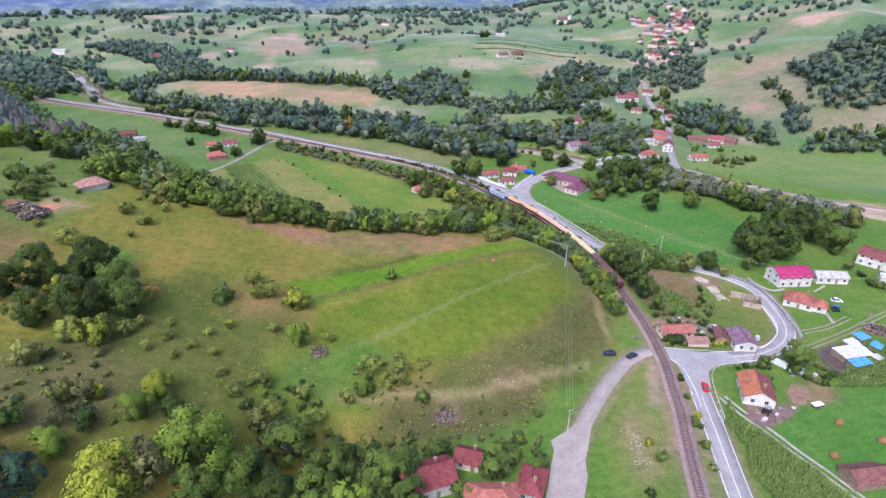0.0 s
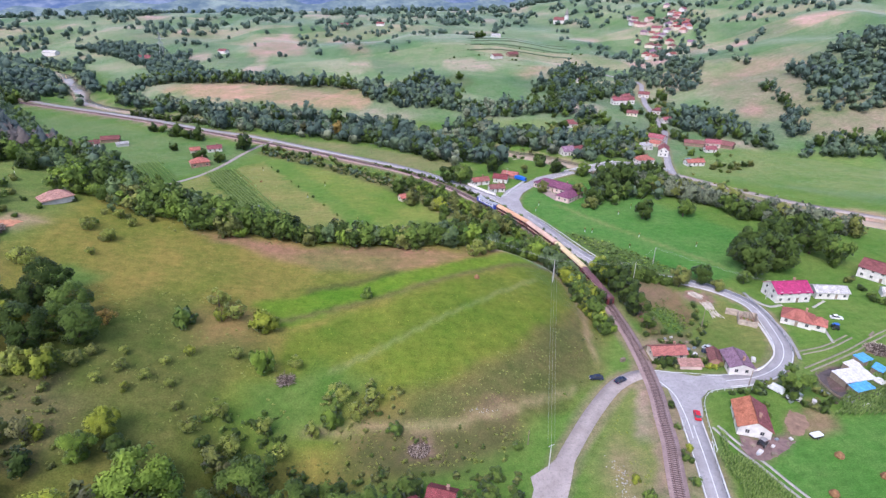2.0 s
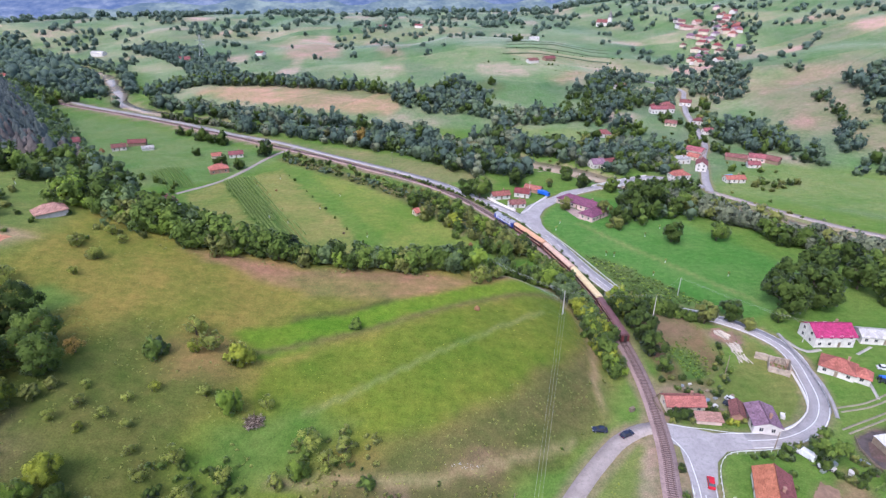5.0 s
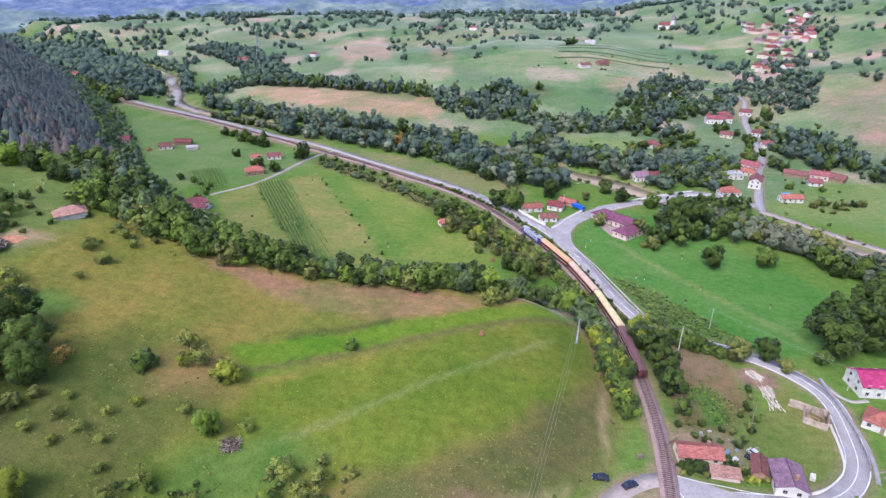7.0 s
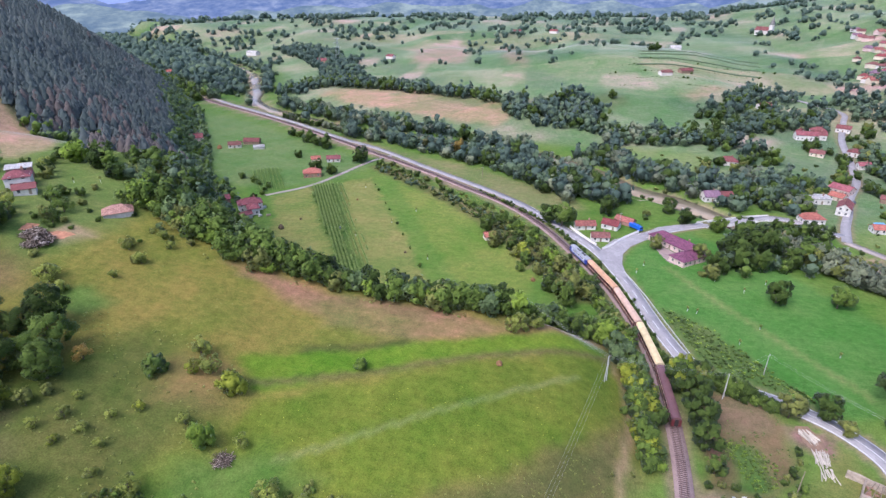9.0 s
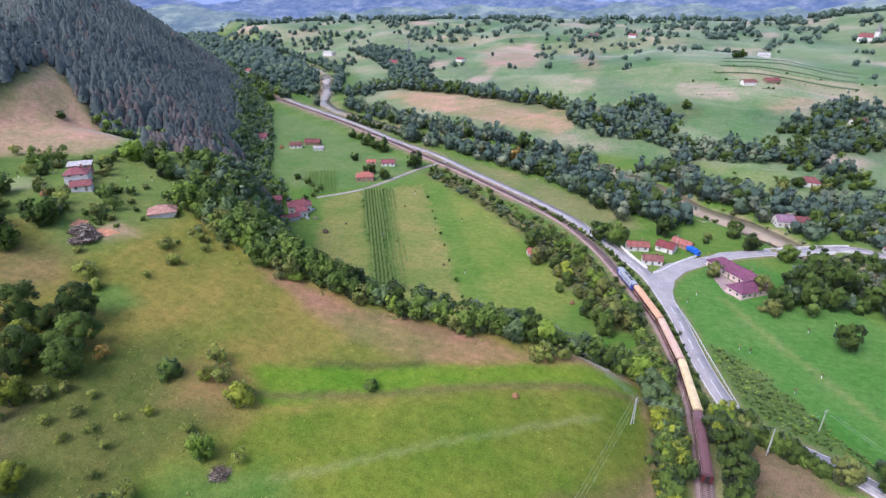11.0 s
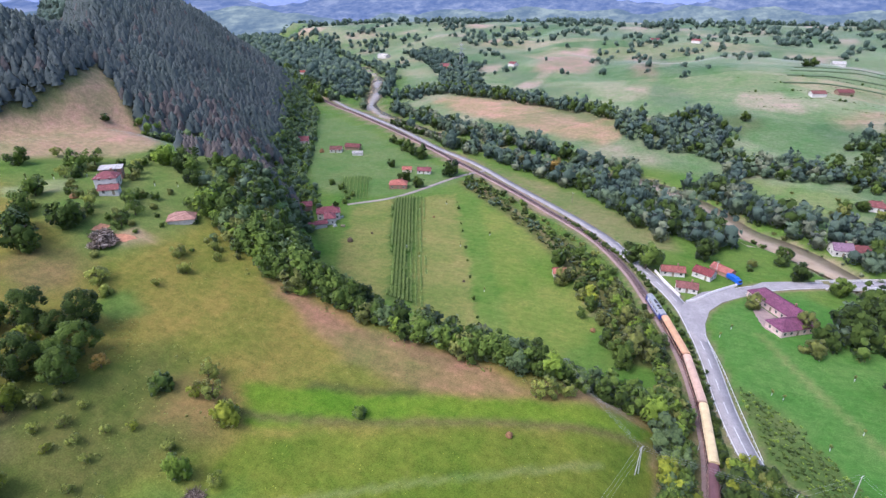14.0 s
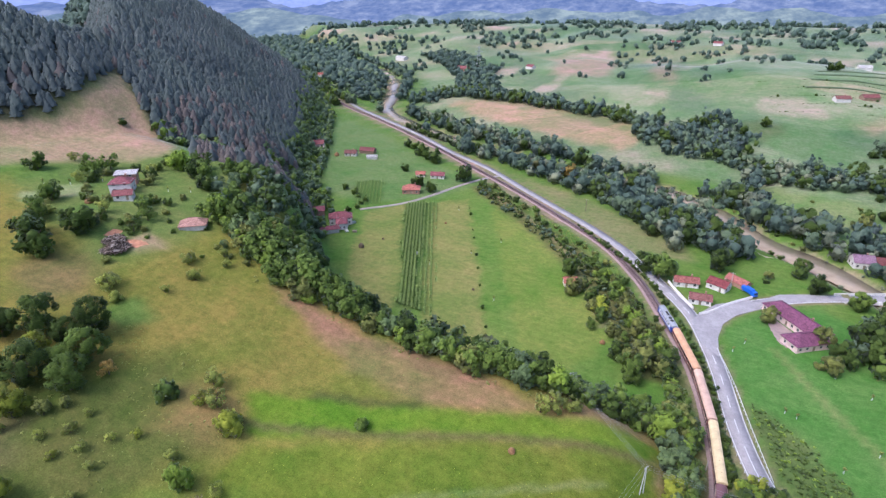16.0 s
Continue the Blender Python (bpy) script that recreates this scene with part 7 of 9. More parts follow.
TUFT_SHAPES = [cards(np.random.RandomState(970 + k), np.array([(-0.3, 0, 0.3), (0.3, 0.1, 0.3), (0, -0.2, 0.5)]), np.array([0.4, 0.4, 0.4]), 12, 0.30, np.array([0, 0, 0.1])) for k in range(4)]
ORCHARD_GROUND = [(-125, 95), (-110, 140), (-70, 140), (-50, 122), (-52, 104), (-30, 96), (-20, 88), (-50, 78), (-90, 74), (-118, 76)]
tufts("pasture_scrub", ORCHARD_GROUND, 2.1, 0.35, 0.8, "o", "small olive scrub scattered through the old pasture", 101)
q, rng = band([(-38, 108), (-25, 116), (-9, 126), (12, 139), (38, 159)], 520, 0.7, 109)
woods("stony_balk", q, rng.uniform(0.12, 0.34, len(q)), TUFT_SHAPES, "p", "pale stony balk overgrown with grey weeds", "scrub", 110, 0.7)
tufts("pasture_weeds", [(-50, 124), (-14, 141), (46, 172), (49, 150), (30, 126), (8, 108), (-40, 98)], 2.6, 0.2, 0.42, "y", "low yellowish weeds in the mown grass", 102)
tufts("slope_weeds", [(48, 146), (30, 127), (-10, 103), (-40, 92), (-20, 82), (12, 88), (40, 112)], 2.0, 0.25, 0.6, "o", "dry weeds on the slope above the lane", 103)
tufts("upper_pasture_weeds", [(-130, 190), (-60, 178), (0, 172), (-60, 138), (-100, 140), (-140, 165)], 3.2, 0.2, 0.5, "o", "low weeds in the upper pasture", 104)
tufts("plot_weeds", [(72, 174), (96, 164), (110, 152), (96, 136), (72, 128)], 1.7, 0.3, 0.75, "g", "rank weeds on the rough plot", 105)
tufts("verge_weeds", [(24, 84), (44, 106), (58, 110), (54, 84), (40, 48), (20, 50)], 1.8, 0.25, 0.6, "y", "weeds on the verge beside the railway", 106)
tufts("bank_scrub", [(46, 226), (36, 252), (20, 280), (-4, 310), (-40, 344), (-80, 380), (-100, 404), (-70, 386), (-20, 344), (20, 300), (44, 250)], 2.2, 0.5, 1.2, "o", "rough scrub on the railway bank", 107)
tufts("hedge_foot_scrub", [(-122, 188), (-92, 178), (-50, 174), (0, 174), (30, 184), (30, 190), (0, 181), (-50, 181), (-90, 185), (-118, 195)], 2.6, 0.5, 1.3, "o", "low scrub at the foot of the hedge", 108)


def garden_trees():
    """Trees between the houses of the village and the hamlet."""
    for pts, n, spread, seed, lo, hi, kinds, where in (
        ([(160, 352), (178, 362), (184, 384), (200, 402)], 16, 8, 111, 2.2, 4.6, "gdgo", "in the village gardens"),
        ([(214, 400), (226, 424), (222, 448), (214, 476)], 16, 9, 112, 2.4, 4.8, "dgdo", "in the village gardens"),
        ([(246, 440), (254, 470), (262, 500), (280, 530)], 14, 8, 113, 2.6, 5.0, "ddgo", "in the village gardens"),
        ([(206, 318), (214, 322), (226, 316), (238, 322)], 9, 5, 114, 1.6, 3.2, "ogd", "in the meadow by the village"),
        ([(130, 402), (142, 424), (160, 424), (176, 440)], 16, 9, 115, 2.8, 5.4, "dggo", "round the meadow house"),
        ([(140, 372), (150, 366), (160, 374), (172, 356)], 10, 6, 116, 2.6, 5.0, "dgg", "by the riverside house"),
        ([(176, 158), (166, 146), (172, 136), (190, 140)], 9, 5, 117, 1.6, 3.6, "dog", "in the hamlet gardens"),
        ([(86, 96), (92, 99), (104, 96), (108, 92)], 7, 2, 118, 1.0, 2.0, "dgo", "round the farmyard"),
        ([(-200, 205), (-196, 186), (-180, 178), (-166, 190), (-160, 200)], 14, 7, 119, 1.4, 3.0, "ogdo", "in the hill farm orchard"),
        ([(-150, 310), (-152, 326), (-160, 340), (-176, 352)], 8, 4, 120, 1.4, 2.8, "dgo", "by the meadow farms"),
    ):
        row_of(pts, n, spread, seed, lo, hi, kinds, "small", f"green leafy tree {where}", where, "garden_tree")


garden_trees()
for off, seed in ((9.0, 131), (-9.5, 132)):
    far_line = rounded([(-352, 599), (-410, 645), (-490, 715), (-580, 795)], 6.0)
    row_of([tuple(v) for v in offset_line(far_line, np.full(len(far_line), off))[::4]], 44, 2.5, seed, 4.2, 6.6, "hgd", "small", "green tree crowding the railway at the forest foot", "trees at the far end of the line", "riverside_tree", 1.15)
plant([(64.6, 116.2, 1.5, "d"), (66.0, 114.8, 2.4, "d"), (68.4, 115.0, 2.5, "d"), (70.6, 115.7, 1.6, "d"), (69.8, 113.0, 1.3, "o"), (64.0, 113.6, 1.2, "o"), (80.6, 111.8, 1.4, "y"), (82.4, 111.6, 1.1, "y"), (78.6, 117.0, 1.3, "d"), (80.2, 114.2, 1.2, "d"), (86.8, 118.4, 1.0, "g"), (68.7, 131.6, 1.4, "d"), (72.2, 132.4, 1.3, "o"), (75.6, 132.0, 1.4, "d"), (80.4, 129.8, 1.2, "d"), (83.4, 129.2, 1.3, "o"), (88.4, 136.2, 1.2, "d"), (90.0, 138.6, 1.1, "o"), (92.4, 141.2, 1.5, "d"), (82.8, 99.2, 1.3, "d"), (84.9, 98.4, 1.1, "g"), (80.0, 99.0, 1.1, "d"), (87.0, 98.6, 1.0, "d"), (89.6, 97.6, 1.2, "d"), (98.2, 91.4, 1.5, "d"), (99.9, 89.4, 1.7, "o"), (101.8, 88.0, 1.6, "d"), (104.4, 90.4, 1.6, "d"), (107.2, 91.2, 1.5, "d"), (103.0, 92.4, 1.3, "o"), (54.9, 79.6, 1.3, "y"), (53.4, 75.6, 1.1, "g"), (86.8, 92.6, 1.2, "g"), (84.6, 88.2, 0.9, "g")], "bush", "in the yards by the crossing", "garden bushes", "garden_bush")


plant([(147, 321, 4, "d"), (152, 314, 4, "d"), (157, 316, 4.2, "g"), (163, 315, 4.6, "d"), (168, 313, 4, "d"), (164, 307, 3.6, "g"), (156, 307, 3.6, "d"), (154, 324, 3, "g"), (212, 350, 3.2, "g"), (222, 393, 4.6, "d"), (226, 386, 4.6, "d"), (242, 415, 4.5, "d"), (238, 421, 3.6, "d"), (230, 345, 2.6, "g"), (186, 392, 6.6, "d"), (176, 389, 5.6, "g"), (191, 385, 4, "g"), (162, 354, 3.6, "o"), (140, 364, 3.2, "g"), (149, 361, 2.8, "o"), (183, 446, 4.6, "g"), (176, 446, 3.8, "d"), (168, 440, 3.8, "g"), (154, 457, 3.8, "g"), (144, 457, 3, "d"), (135, 482, 5.6, "d"), (143, 482, 5.6, "d"), (99, 323, 3.4, "g"), (93, 334, 3.8, "d"), (114, 314, 3.4, "d"), (265, 416, 4, "d"), (263, 401, 4.6, "d"), (251, 397, 4, "g"), (152, 549, 4, "d"), (161, 553, 5, "d"), (170, 547, 5, "d"), (180, 535, 5, "d"), (192, 586, 6, "d"), (205, 600, 5, "d"), (198, 505, 3, "g"), (181, 492, 3, "g"), (145, 808, 5.5, "d"), (154, 818, 6, "d")], "small", "between the village houses", "village trees", "village_tree")
plant([(209, 316, 1.6, "o"), (210, 309, 1.8, "g"), (214, 307, 2.0, "o"), (221, 312, 1.8, "o"), (216, 342, 1.5, "d"), (207, 328, 1.4, "o"), (202, 289, 1.4, "g"), (192, 287, 1.2, "o"), (188, 305, 1.3, "o"), (205, 404, 1.8, "g"), (79, 322, 2.2, "d"), (95, 256, 2.6, "o"), (99, 253, 2.2, "g"), (196, 322, 1.1, "d"), (199, 330, 1.2, "o"), (203, 336, 1.2, "d"), (198, 362, 1.4, "d"), (218, 366, 1.4, "o"), (226, 360, 1.5, "d"), (234, 352, 1.6, "g"), (240, 344, 1.6, "o"), (224, 333, 1.2, "o"), (232, 328, 1.3, "g"), (168, 366, 1.6, "o"), (158, 386, 1.8, "d"), (170, 400, 2.0, "g"), (196, 424, 2.0, "o"), (206, 432, 1.8, "d"), (160, 418, 1.8, "g"), (132, 442, 1.6, "o"), (166, 428, 1.8, "d"), (108, 450, 1.6, "o"), (120, 428, 1.6, "g")], "scrub", "in the village gardens", "village bushes", "garden_bush")


# scrub on the slope above the cottages
wood_patch("slope_scrub", [(-66, 82), (-50, 82), (-34, 83), (-16, 80), (-2, 79), (8, 77), (7, 67), (-4, 68), (-17, 75), (-34, 74), (-50, 72), (-66, 76)], 3.4, 1.3, 2.5, "og", "dull green scrub crowding the foot of the slope", 321, SCRUB_SHAPES, "scrub", 0.8)
wood_patch("slope_scrub", [(-44, 101), (-30, 105), (-17, 101), (-20, 95), (-34, 92), (-44, 94)], 3.0, 0.9, 1.9, "og", "thin olive thicket on the slope", 322, SCRUB_SHAPES, "scrub", 0.9)
wood_patch("slope_scrub", [(-74, 90), (-60, 94), (-52, 96), (-46, 88), (-58, 82), (-72, 82)], 3.2, 1.0, 2.1, "gd", "green thicket at the wood's edge", 323, SCRUB_SHAPES, "scrub", 0.9)
wood_patch("slope_scrub", [(-118, 92), (-100, 98), (-96, 84), (-82, 80), (-88, 72), (-106, 74), (-118, 80)], 4.4, 0.9, 2.0, "op", "dull scrub above the wood", 324, SCRUB_SHAPES, "scrub", 0.9)
tufts("slope_tufts", [(-46, 92), (-20, 95), (4, 95), (20, 98), (14, 89), (-2, 82), (-24, 82), (-44, 84)], 1.6, 0.3, 0.8, "o", "coarse weeds and bramble on the dry slope", 325)
tufts("slope_tufts", [(-20, 101), (10, 115), (36, 135), (46, 130), (34, 112), (14, 98), (-16, 95)], 1.5, 0.22, 0.55, "o", "coarse dry weeds on the slope", 326)

wood_patch("railway_scrub", [(51, 222), (45, 242), (34, 262), (21, 284), (1, 310), (-23, 334), (-59, 366), (-94, 398), (-102, 392), (-66, 358), (-32, 326), (-10, 300), (8, 274), (22, 250), (34, 226)], 3.3, 1.1, 2.5, "ogdoh", "dull green scrub carpeting the railway bank", 327, FAR_MID, "scrub", 0.85)
wood_patch("slope_scrub", [(-42, 92), (-26, 95), (-6, 93), (12, 93), (10, 84), (-2, 80), (-20, 80), (-40, 82)], 3.4, 0.35, 1.2, "opgo", "low bramble and scrub on the dry slope", 328, SCRUB_SHAPES, "scrub", 0.8)
wood_patch("slope_scrub", [(24, 112), (38, 124), (48, 134), (52, 128), (44, 114), (30, 103), (16, 96)], 6.0, 0.4, 1.1, "og", "low bushes scattered on the slope above the lane", 329, SCRUB_SHAPES, "scrub", 0.8)

wood_patch("rank_weeds", [(72, 224), (80, 219), (102, 189), (113, 168), (92, 181), (79, 193)], 1.6, 0.55, 1.05, "dggb", "rank green weeds and bramble beside the road", 341, FAR_MID, "scrub", 0.6)
plant([(35.9, 71.4, 1.5, "y"), (36.9, 66.0, 1.8, "g"), (28.5, 55.7, 1.6, "d"), (9.8, 85.8, 1.7, "g"), (2.0, 77.0, 2.2, "g"), (-1.3, 74.2, 2.2, "d"), (6.3, 70.4, 1.7, "d"), (5.0, 65.6, 1.5, "g"), (-5.0, 68.6, 2.2, "g")], "bush", "beside the lane below the slope", "", "bush")


# ---------------------------------------------------------------- vehicles
TYRE = plain("tyre_rubber", (0.025, 0.025, 0.026), 0.9)
RIM = plain("wheel_rim", (0.42, 0.43, 0.45), 0.35, 0.8)
LAMP = plain("headlamp_glass", (0.75, 0.76, 0.78), 0.15, spread=0.05)
TAIL = plain("tail_lamp_red", (0.40, 0.02, 0.02), 0.25, spread=0.05)


def add_wheels(ob, xs, half, radius=0.31, width=0.2):
    for x in xs:
        for s in (-1, 1):
            w = part("wheel", add_tube(bmesh.new(), (0, -width / 2, 0), (0, width / 2, 0), radius, radius, 14), TYRE, ob)
            w.location = (x, s * half, radius)
            part("rim", add_tube(bmesh.new(), (0, -width / 2 - 0.01, 0), (0, width / 2 + 0.01, 0), radius * 0.6, radius * 0.6, 10), RIM, w)


def side_form(outline, half, tuck):
    """A body from its side outline; points above the waist are drawn in."""
    bm = bmesh.new()
    rings = [[bm.verts.new((x, s * (half - (tuck if z > 0.95 else 0)), z)) for x, z in outline] for s in (-1, 1)]
    n = len(outline)
    for i in range(n):
        bm.faces.new((rings[0][i], rings[0][(i + 1) % n], rings[1][(i + 1) % n], rings[1][i]))
    bm.faces.new(rings[0][::-1])
    bm.faces.new(rings[1])
    bmesh.ops.recalc_face_normals(bm, faces=bm.faces[:])
    bmesh.ops.bevel(bm, geom=bm.edges[:], offset=0.04, segments=1, affect="EDGES")
    return bm


def car(x, y, yaw, colour, label, name="car", z=None):
    ob = thing(name, label, "car", pose(x, y, gz(x, y) + 0.02 if z is None else z, 0, 0, yaw))
    part("body", side_form([(-2.1, 0.3), (2.1, 0.3), (2.12, 0.62), (1.95, 0.78), (0.95, 0.92), (-1.75, 0.94), (-2.1, 0.86)], 0.86, 0), colour, ob)
    part("cabin", side_form([(-1.7, 0.9), (1.0, 0.9), (0.35, 1.42), (-1.2, 1.45)], 0.80, 0.1), GLASS, ob)
    part("roof_panel", boxed(-1.15, -0.66, 1.42, 0.32, 0.66, 1.50, bevel=0.03), colour, ob)
    for s in (-1, 1):
        part("headlight", boxed(2.02, s * 0.62 - 0.17, 0.58, 2.13, s * 0.62 + 0.17, 0.74, bevel=0.02), LAMP, ob)
        part("tail_light", boxed(-2.13, s * 0.66 - 0.14, 0.66, -2.03, s * 0.66 + 0.14, 0.84, bevel=0.02), TAIL, ob)
    add_wheels(ob, (-1.3, 1.3), 0.78)
    return ob


def van(x, y, yaw, colour, label):
    ob = thing("van", label, "van", pose(x, y, gz(x, y) + 0.02, 0, 0, yaw))
    part("body", side_form([(-2.5, 0.35), (2.5, 0.35), (2.52, 0.95), (1.75, 1.1), (1.2, 1.95), (-2.45, 2.05)], 0.92, 0.05), colour, ob)
    part("windscreen", boxed(-0.03, -0.75, -0.38, 0.03, 0.75, 0.38), GLASS, ob).matrix_basis = pose(1.54, 0, 1.53, 0, -33, 0)
    add_wheels(ob, (-1.6, 1.6), 0.82, 0.34)
    return ob


def truck(x, y, yaw, colour, bed, label):
    ob = thing("truck", label, "truck", pose(x, y, gz(x, y) + 0.05, 0, 0, yaw))
    part("cab", side_form([(2.0, 0.6), (3.9, 0.6), (3.95, 1.5), (3.6, 2.5), (2.0, 2.5)], 1.15, 0.05), colour, ob)
    part("windscreen", boxed(-0.03, -0.95, -0.4, 0.03, 0.95, 0.4), GLASS, ob).matrix_basis = pose(3.82, 0, 1.95, 0, -19, 0)
    part("cargo_box", boxed(-3.8, -1.2, 0.95, 1.85, 1.2, 2.9, bevel=0.05), bed, ob)
    part("chassis", boxed(-3.8, -0.6, 0.55, 3.4, 0.6, 0.95), DARK, ob)
    add_wheels(ob, (-2.8, 2.9), 1.0, 0.48, 0.28)
    return ob


def tractor(x, y, yaw, colour, label):
    ob = thing("tractor", label, "tractor", pose(x, y, gz(x, y) + 0.02, 0, 0, yaw))
    part("bonnet", boxed(0.1, -0.38, 0.75, 1.9, 0.38, 1.35, bevel=0.08), colour, ob)
    part("cab", boxed(-1.2, -0.7, 0.9, 0.1, 0.7, 2.4, bevel=0.08), GLASS, ob)
    part("cab_roof", boxed(-1.3, -0.78, 2.38, 0.2, 0.78, 2.52, bevel=0.04), colour, ob)
    for wx, r, h in ((-0.7, 0.75, 0.8), (1.4, 0.45, 0.65)):
        add_wheels(ob, (wx,), h, r, 0.38)
    return ob


def farm_trailer(x, y, yaw, label):
    """A low two-wheeled trailer with a sheet over its load."""
    ob = thing("farm_trailer", label, "trailer", pose(x, y, gz(x, y) + 0.02, 0, 0, yaw))
    part("bed", boxed(-1.7, -0.9, 0.45, 1.7, 0.9, 0.75, bevel=0.03), DARK, ob)
    bm = boxed(-1.65, -0.86, 0.76, 1.65, 0.86, 1.25, bevel=0.12)
    rng = random.Random(int(x))
    for v in bm.verts:
        v.co.z += rng.uniform(-0.08, 0.05) if v.co.z > 1 else 0
    part("cover", bm, WHITE_CAR, ob, "white sheet over the load")
    part("drawbar", boxed(1.7, -0.06, 0.45, 3.0, 0.06, 0.57), DARK, ob)
    add_wheels(ob, (-0.2,), 0.95, 0.36, 0.22)
    return ob


NAVY, RED_CAR, SILVER, BLUE_CAR, WHITE_CAR = paint("navy_car_paint", (0.022, 0.028, 0.055), 0.25), paint("red_car_paint", (0.52, 0.018, 0.030), 0.25), paint("silver_car_paint", (0.50, 0.51, 0.53), 0.3), paint("blue_lorry_paint", (0.02, 0.12, 0.55), 0.35), paint("white_car_paint", (0.72, 0.72, 0.72), 0.3)
car(42, 111.2, 172, NAVY, "dark navy car parked on the grass by the lane", z=0.0)
car(49, 109.0, 24, NAVY, "dark blue car waiting at the level crossing", z=0.02)
car(64.0, 91.0, 68, RED_CAR, "red car driving towards the junction", z=0.05)
farm_trailer(91.8, 79.0, 8, "low trailer under a white sheet at the field edge")
van(94.0, 98.6, 120, WHITE_CAR, "old white van under the farmyard tree")
farm_trailer(96.0, 94.0, 160, "dark trailer with a white cover in the farmyard")
tractor(75.5, 78.5, 30, plain("faded_grey_paint", (0.30, 0.29, 0.29)), "grey tractor on the brown yard")
car(144.9, 133.4, -20, WHITE_CAR, "white car parked on the lawn")
tractor(139.0, 127.3, 70, BLUE_CAR, "small blue tractor on the lawn")
truck(71.7, 306.5, -50, BLUE_CAR, BLUE_CAR, "blue lorry parked beside the cottages")
car(206, 372, 60, NAVY, "dark car parked along the village road")
car(86, 121, -60, SILVER, "old grey car behind the sheds")
car(84.5, 119, -50, NAVY, "dark car beside the garden shed")


# ---------------------------------------------------------------- poles and wires
WIRE = plain("aluminium_wire", (0.42, 0.43, 0.44), 0.5, 0.6, bump=0)
INSULATOR = plain("brown_insulator", (0.20, 0.10, 0.07), 0.25)


def pole(x, y, height, label, arms=1, twin=False, yaw=0, material=CONCRETE, name="power_pole"):
    ob = thing(name, label, "utility pole", pose(x, y, gz(x, y), 0, 0, yaw))
    for s in ((-0.5, 0.5) if twin else (0,)):
        part("post", add_tube(bmesh.new(), (s * 1.6, 0, -0.6), (s * 0.3, 0, height), 0.16, 0.10, 8), material, ob)
    for k in range(arms):
        arm = part("crossarm", boxed(-0.95, -0.06, height - 0.35 - k * 0.9, 0.95, 0.06, height - 0.22 - k * 0.9, bevel=0.01), METAL, ob)
        for u in (-0.85, 0, 0.85):
            q = part("insulator", add_tube(bmesh.new(), (0, 0, 0), (0, 0, 0.22), 0.06, 0.045, 8), INSULATOR, arm)
            q.location = (u, 0, height - 0.22 - k * 0.9)
    return ob


def strand(pts, r, side):
    """One round strand through many points."""
    bm = bmesh.new()
    up = Vector((0, 0, 1))
    rings = [[bm.verts.new(p + side * (r * c) + up * (r * s)) for c, s in ((1, 0), (0, 1), (-1, 0), (0, -1))] for p in pts]
    for m, n in zip(rings, rings[1:]):
        for k in range(4):
            bm.faces.new((m[k], m[(k + 1) % 4], n[(k + 1) % 4], n[k]))
    return bm


def wires(a, b, heights, spreads, sag, label):
    """Slack wires between two poles: each wire a thin round strand."""
    a, b = Vector((*a, gz(*a) + heights[0])), Vector((*b, gz(*b) + heights[1]))
    side = Vector((-(b - a).y, (b - a).x, 0)).normalized()
    ob = thing("overhead_line", label, "power line")
    for s in spreads:
        pts = [a.lerp(b, k / 14) + side * s - Vector((0, 0, 4 * sag * k / 14 * (1 - k / 14))) for k in range(15)]
        part("wire", strand(pts, 0.018, side), WIRE, ob)


pole(44.5, 163, 9.5, "pale twin concrete power pole at the pasture edge", twin=True, yaw=60)
pole(15.8, 78, 8.5, "grey concrete power pole at the lane corner", yaw=20)
pole(82, 170, 9.0, "pale concrete power pole beside the road", twin=True, yaw=60)
pole(18, 190, 8.0, "grey power pole in the hedgerow", yaw=30)
pole(98.5, 185, 8.0, "pale concrete pole in the green field", yaw=50)
pole(128, 150, 8.0, "pale concrete pole by the hamlet", yaw=50)
pole(91, 134, 7.5, "leaning wooden pole on the rough plot", arms=0, material=WOOD, name="wooden_pole")
pole(60.0, 186, 4.0, "short white railway signal post", arms=0, name="signal_post")
pole(57.3, 86.6, 3.5, "white roadside post by the crossing", arms=0, name="signal_post")
pole(13, 87, 5.0, "dark wooden stub pole on the slope", arms=0, material=WOOD, name="wooden_pole")
pole(87, 101.2, 6.5, "wooden pole at the bend", arms=0, material=WOOD, name="wooden_pole")
pole(100, 102.5, 6.5, "wooden pole at the farmyard", arms=0, material=WOOD, name="wooden_pole")
pole(98, 324, 8.0, "concrete pole beside the branch road", yaw=30)
pole(-19, 379, 7.5, "dark wooden pole by the road", material=WOOD)
pole(64, 311, 7.0, "concrete pole among the cottages", yaw=10)
wires((44.5, 163), (15.8, 78), (9.4, 8.4), (-0.85, 0, 0.85), 2.0, "slack power line over the pasture")
wires((44.5, 163), (82, 170), (9.4, 8.9), (-0.85, 0, 0.85), 0.8, "power line crossing the railway")
wires((44.5, 163), (18, 190), (9.4, 7.9), (-0.6, 0, 0.6), 0.8, "power line to the hedgerow")
wires((82, 170), (98.5, 185), (8.9, 7.9), (-0.6, 0.6), 0.6, "power line along the field")
wires((98.5, 185), (128, 150), (7.9, 7.9), (-0.6, 0.6), 0.8, "power line to the hamlet")


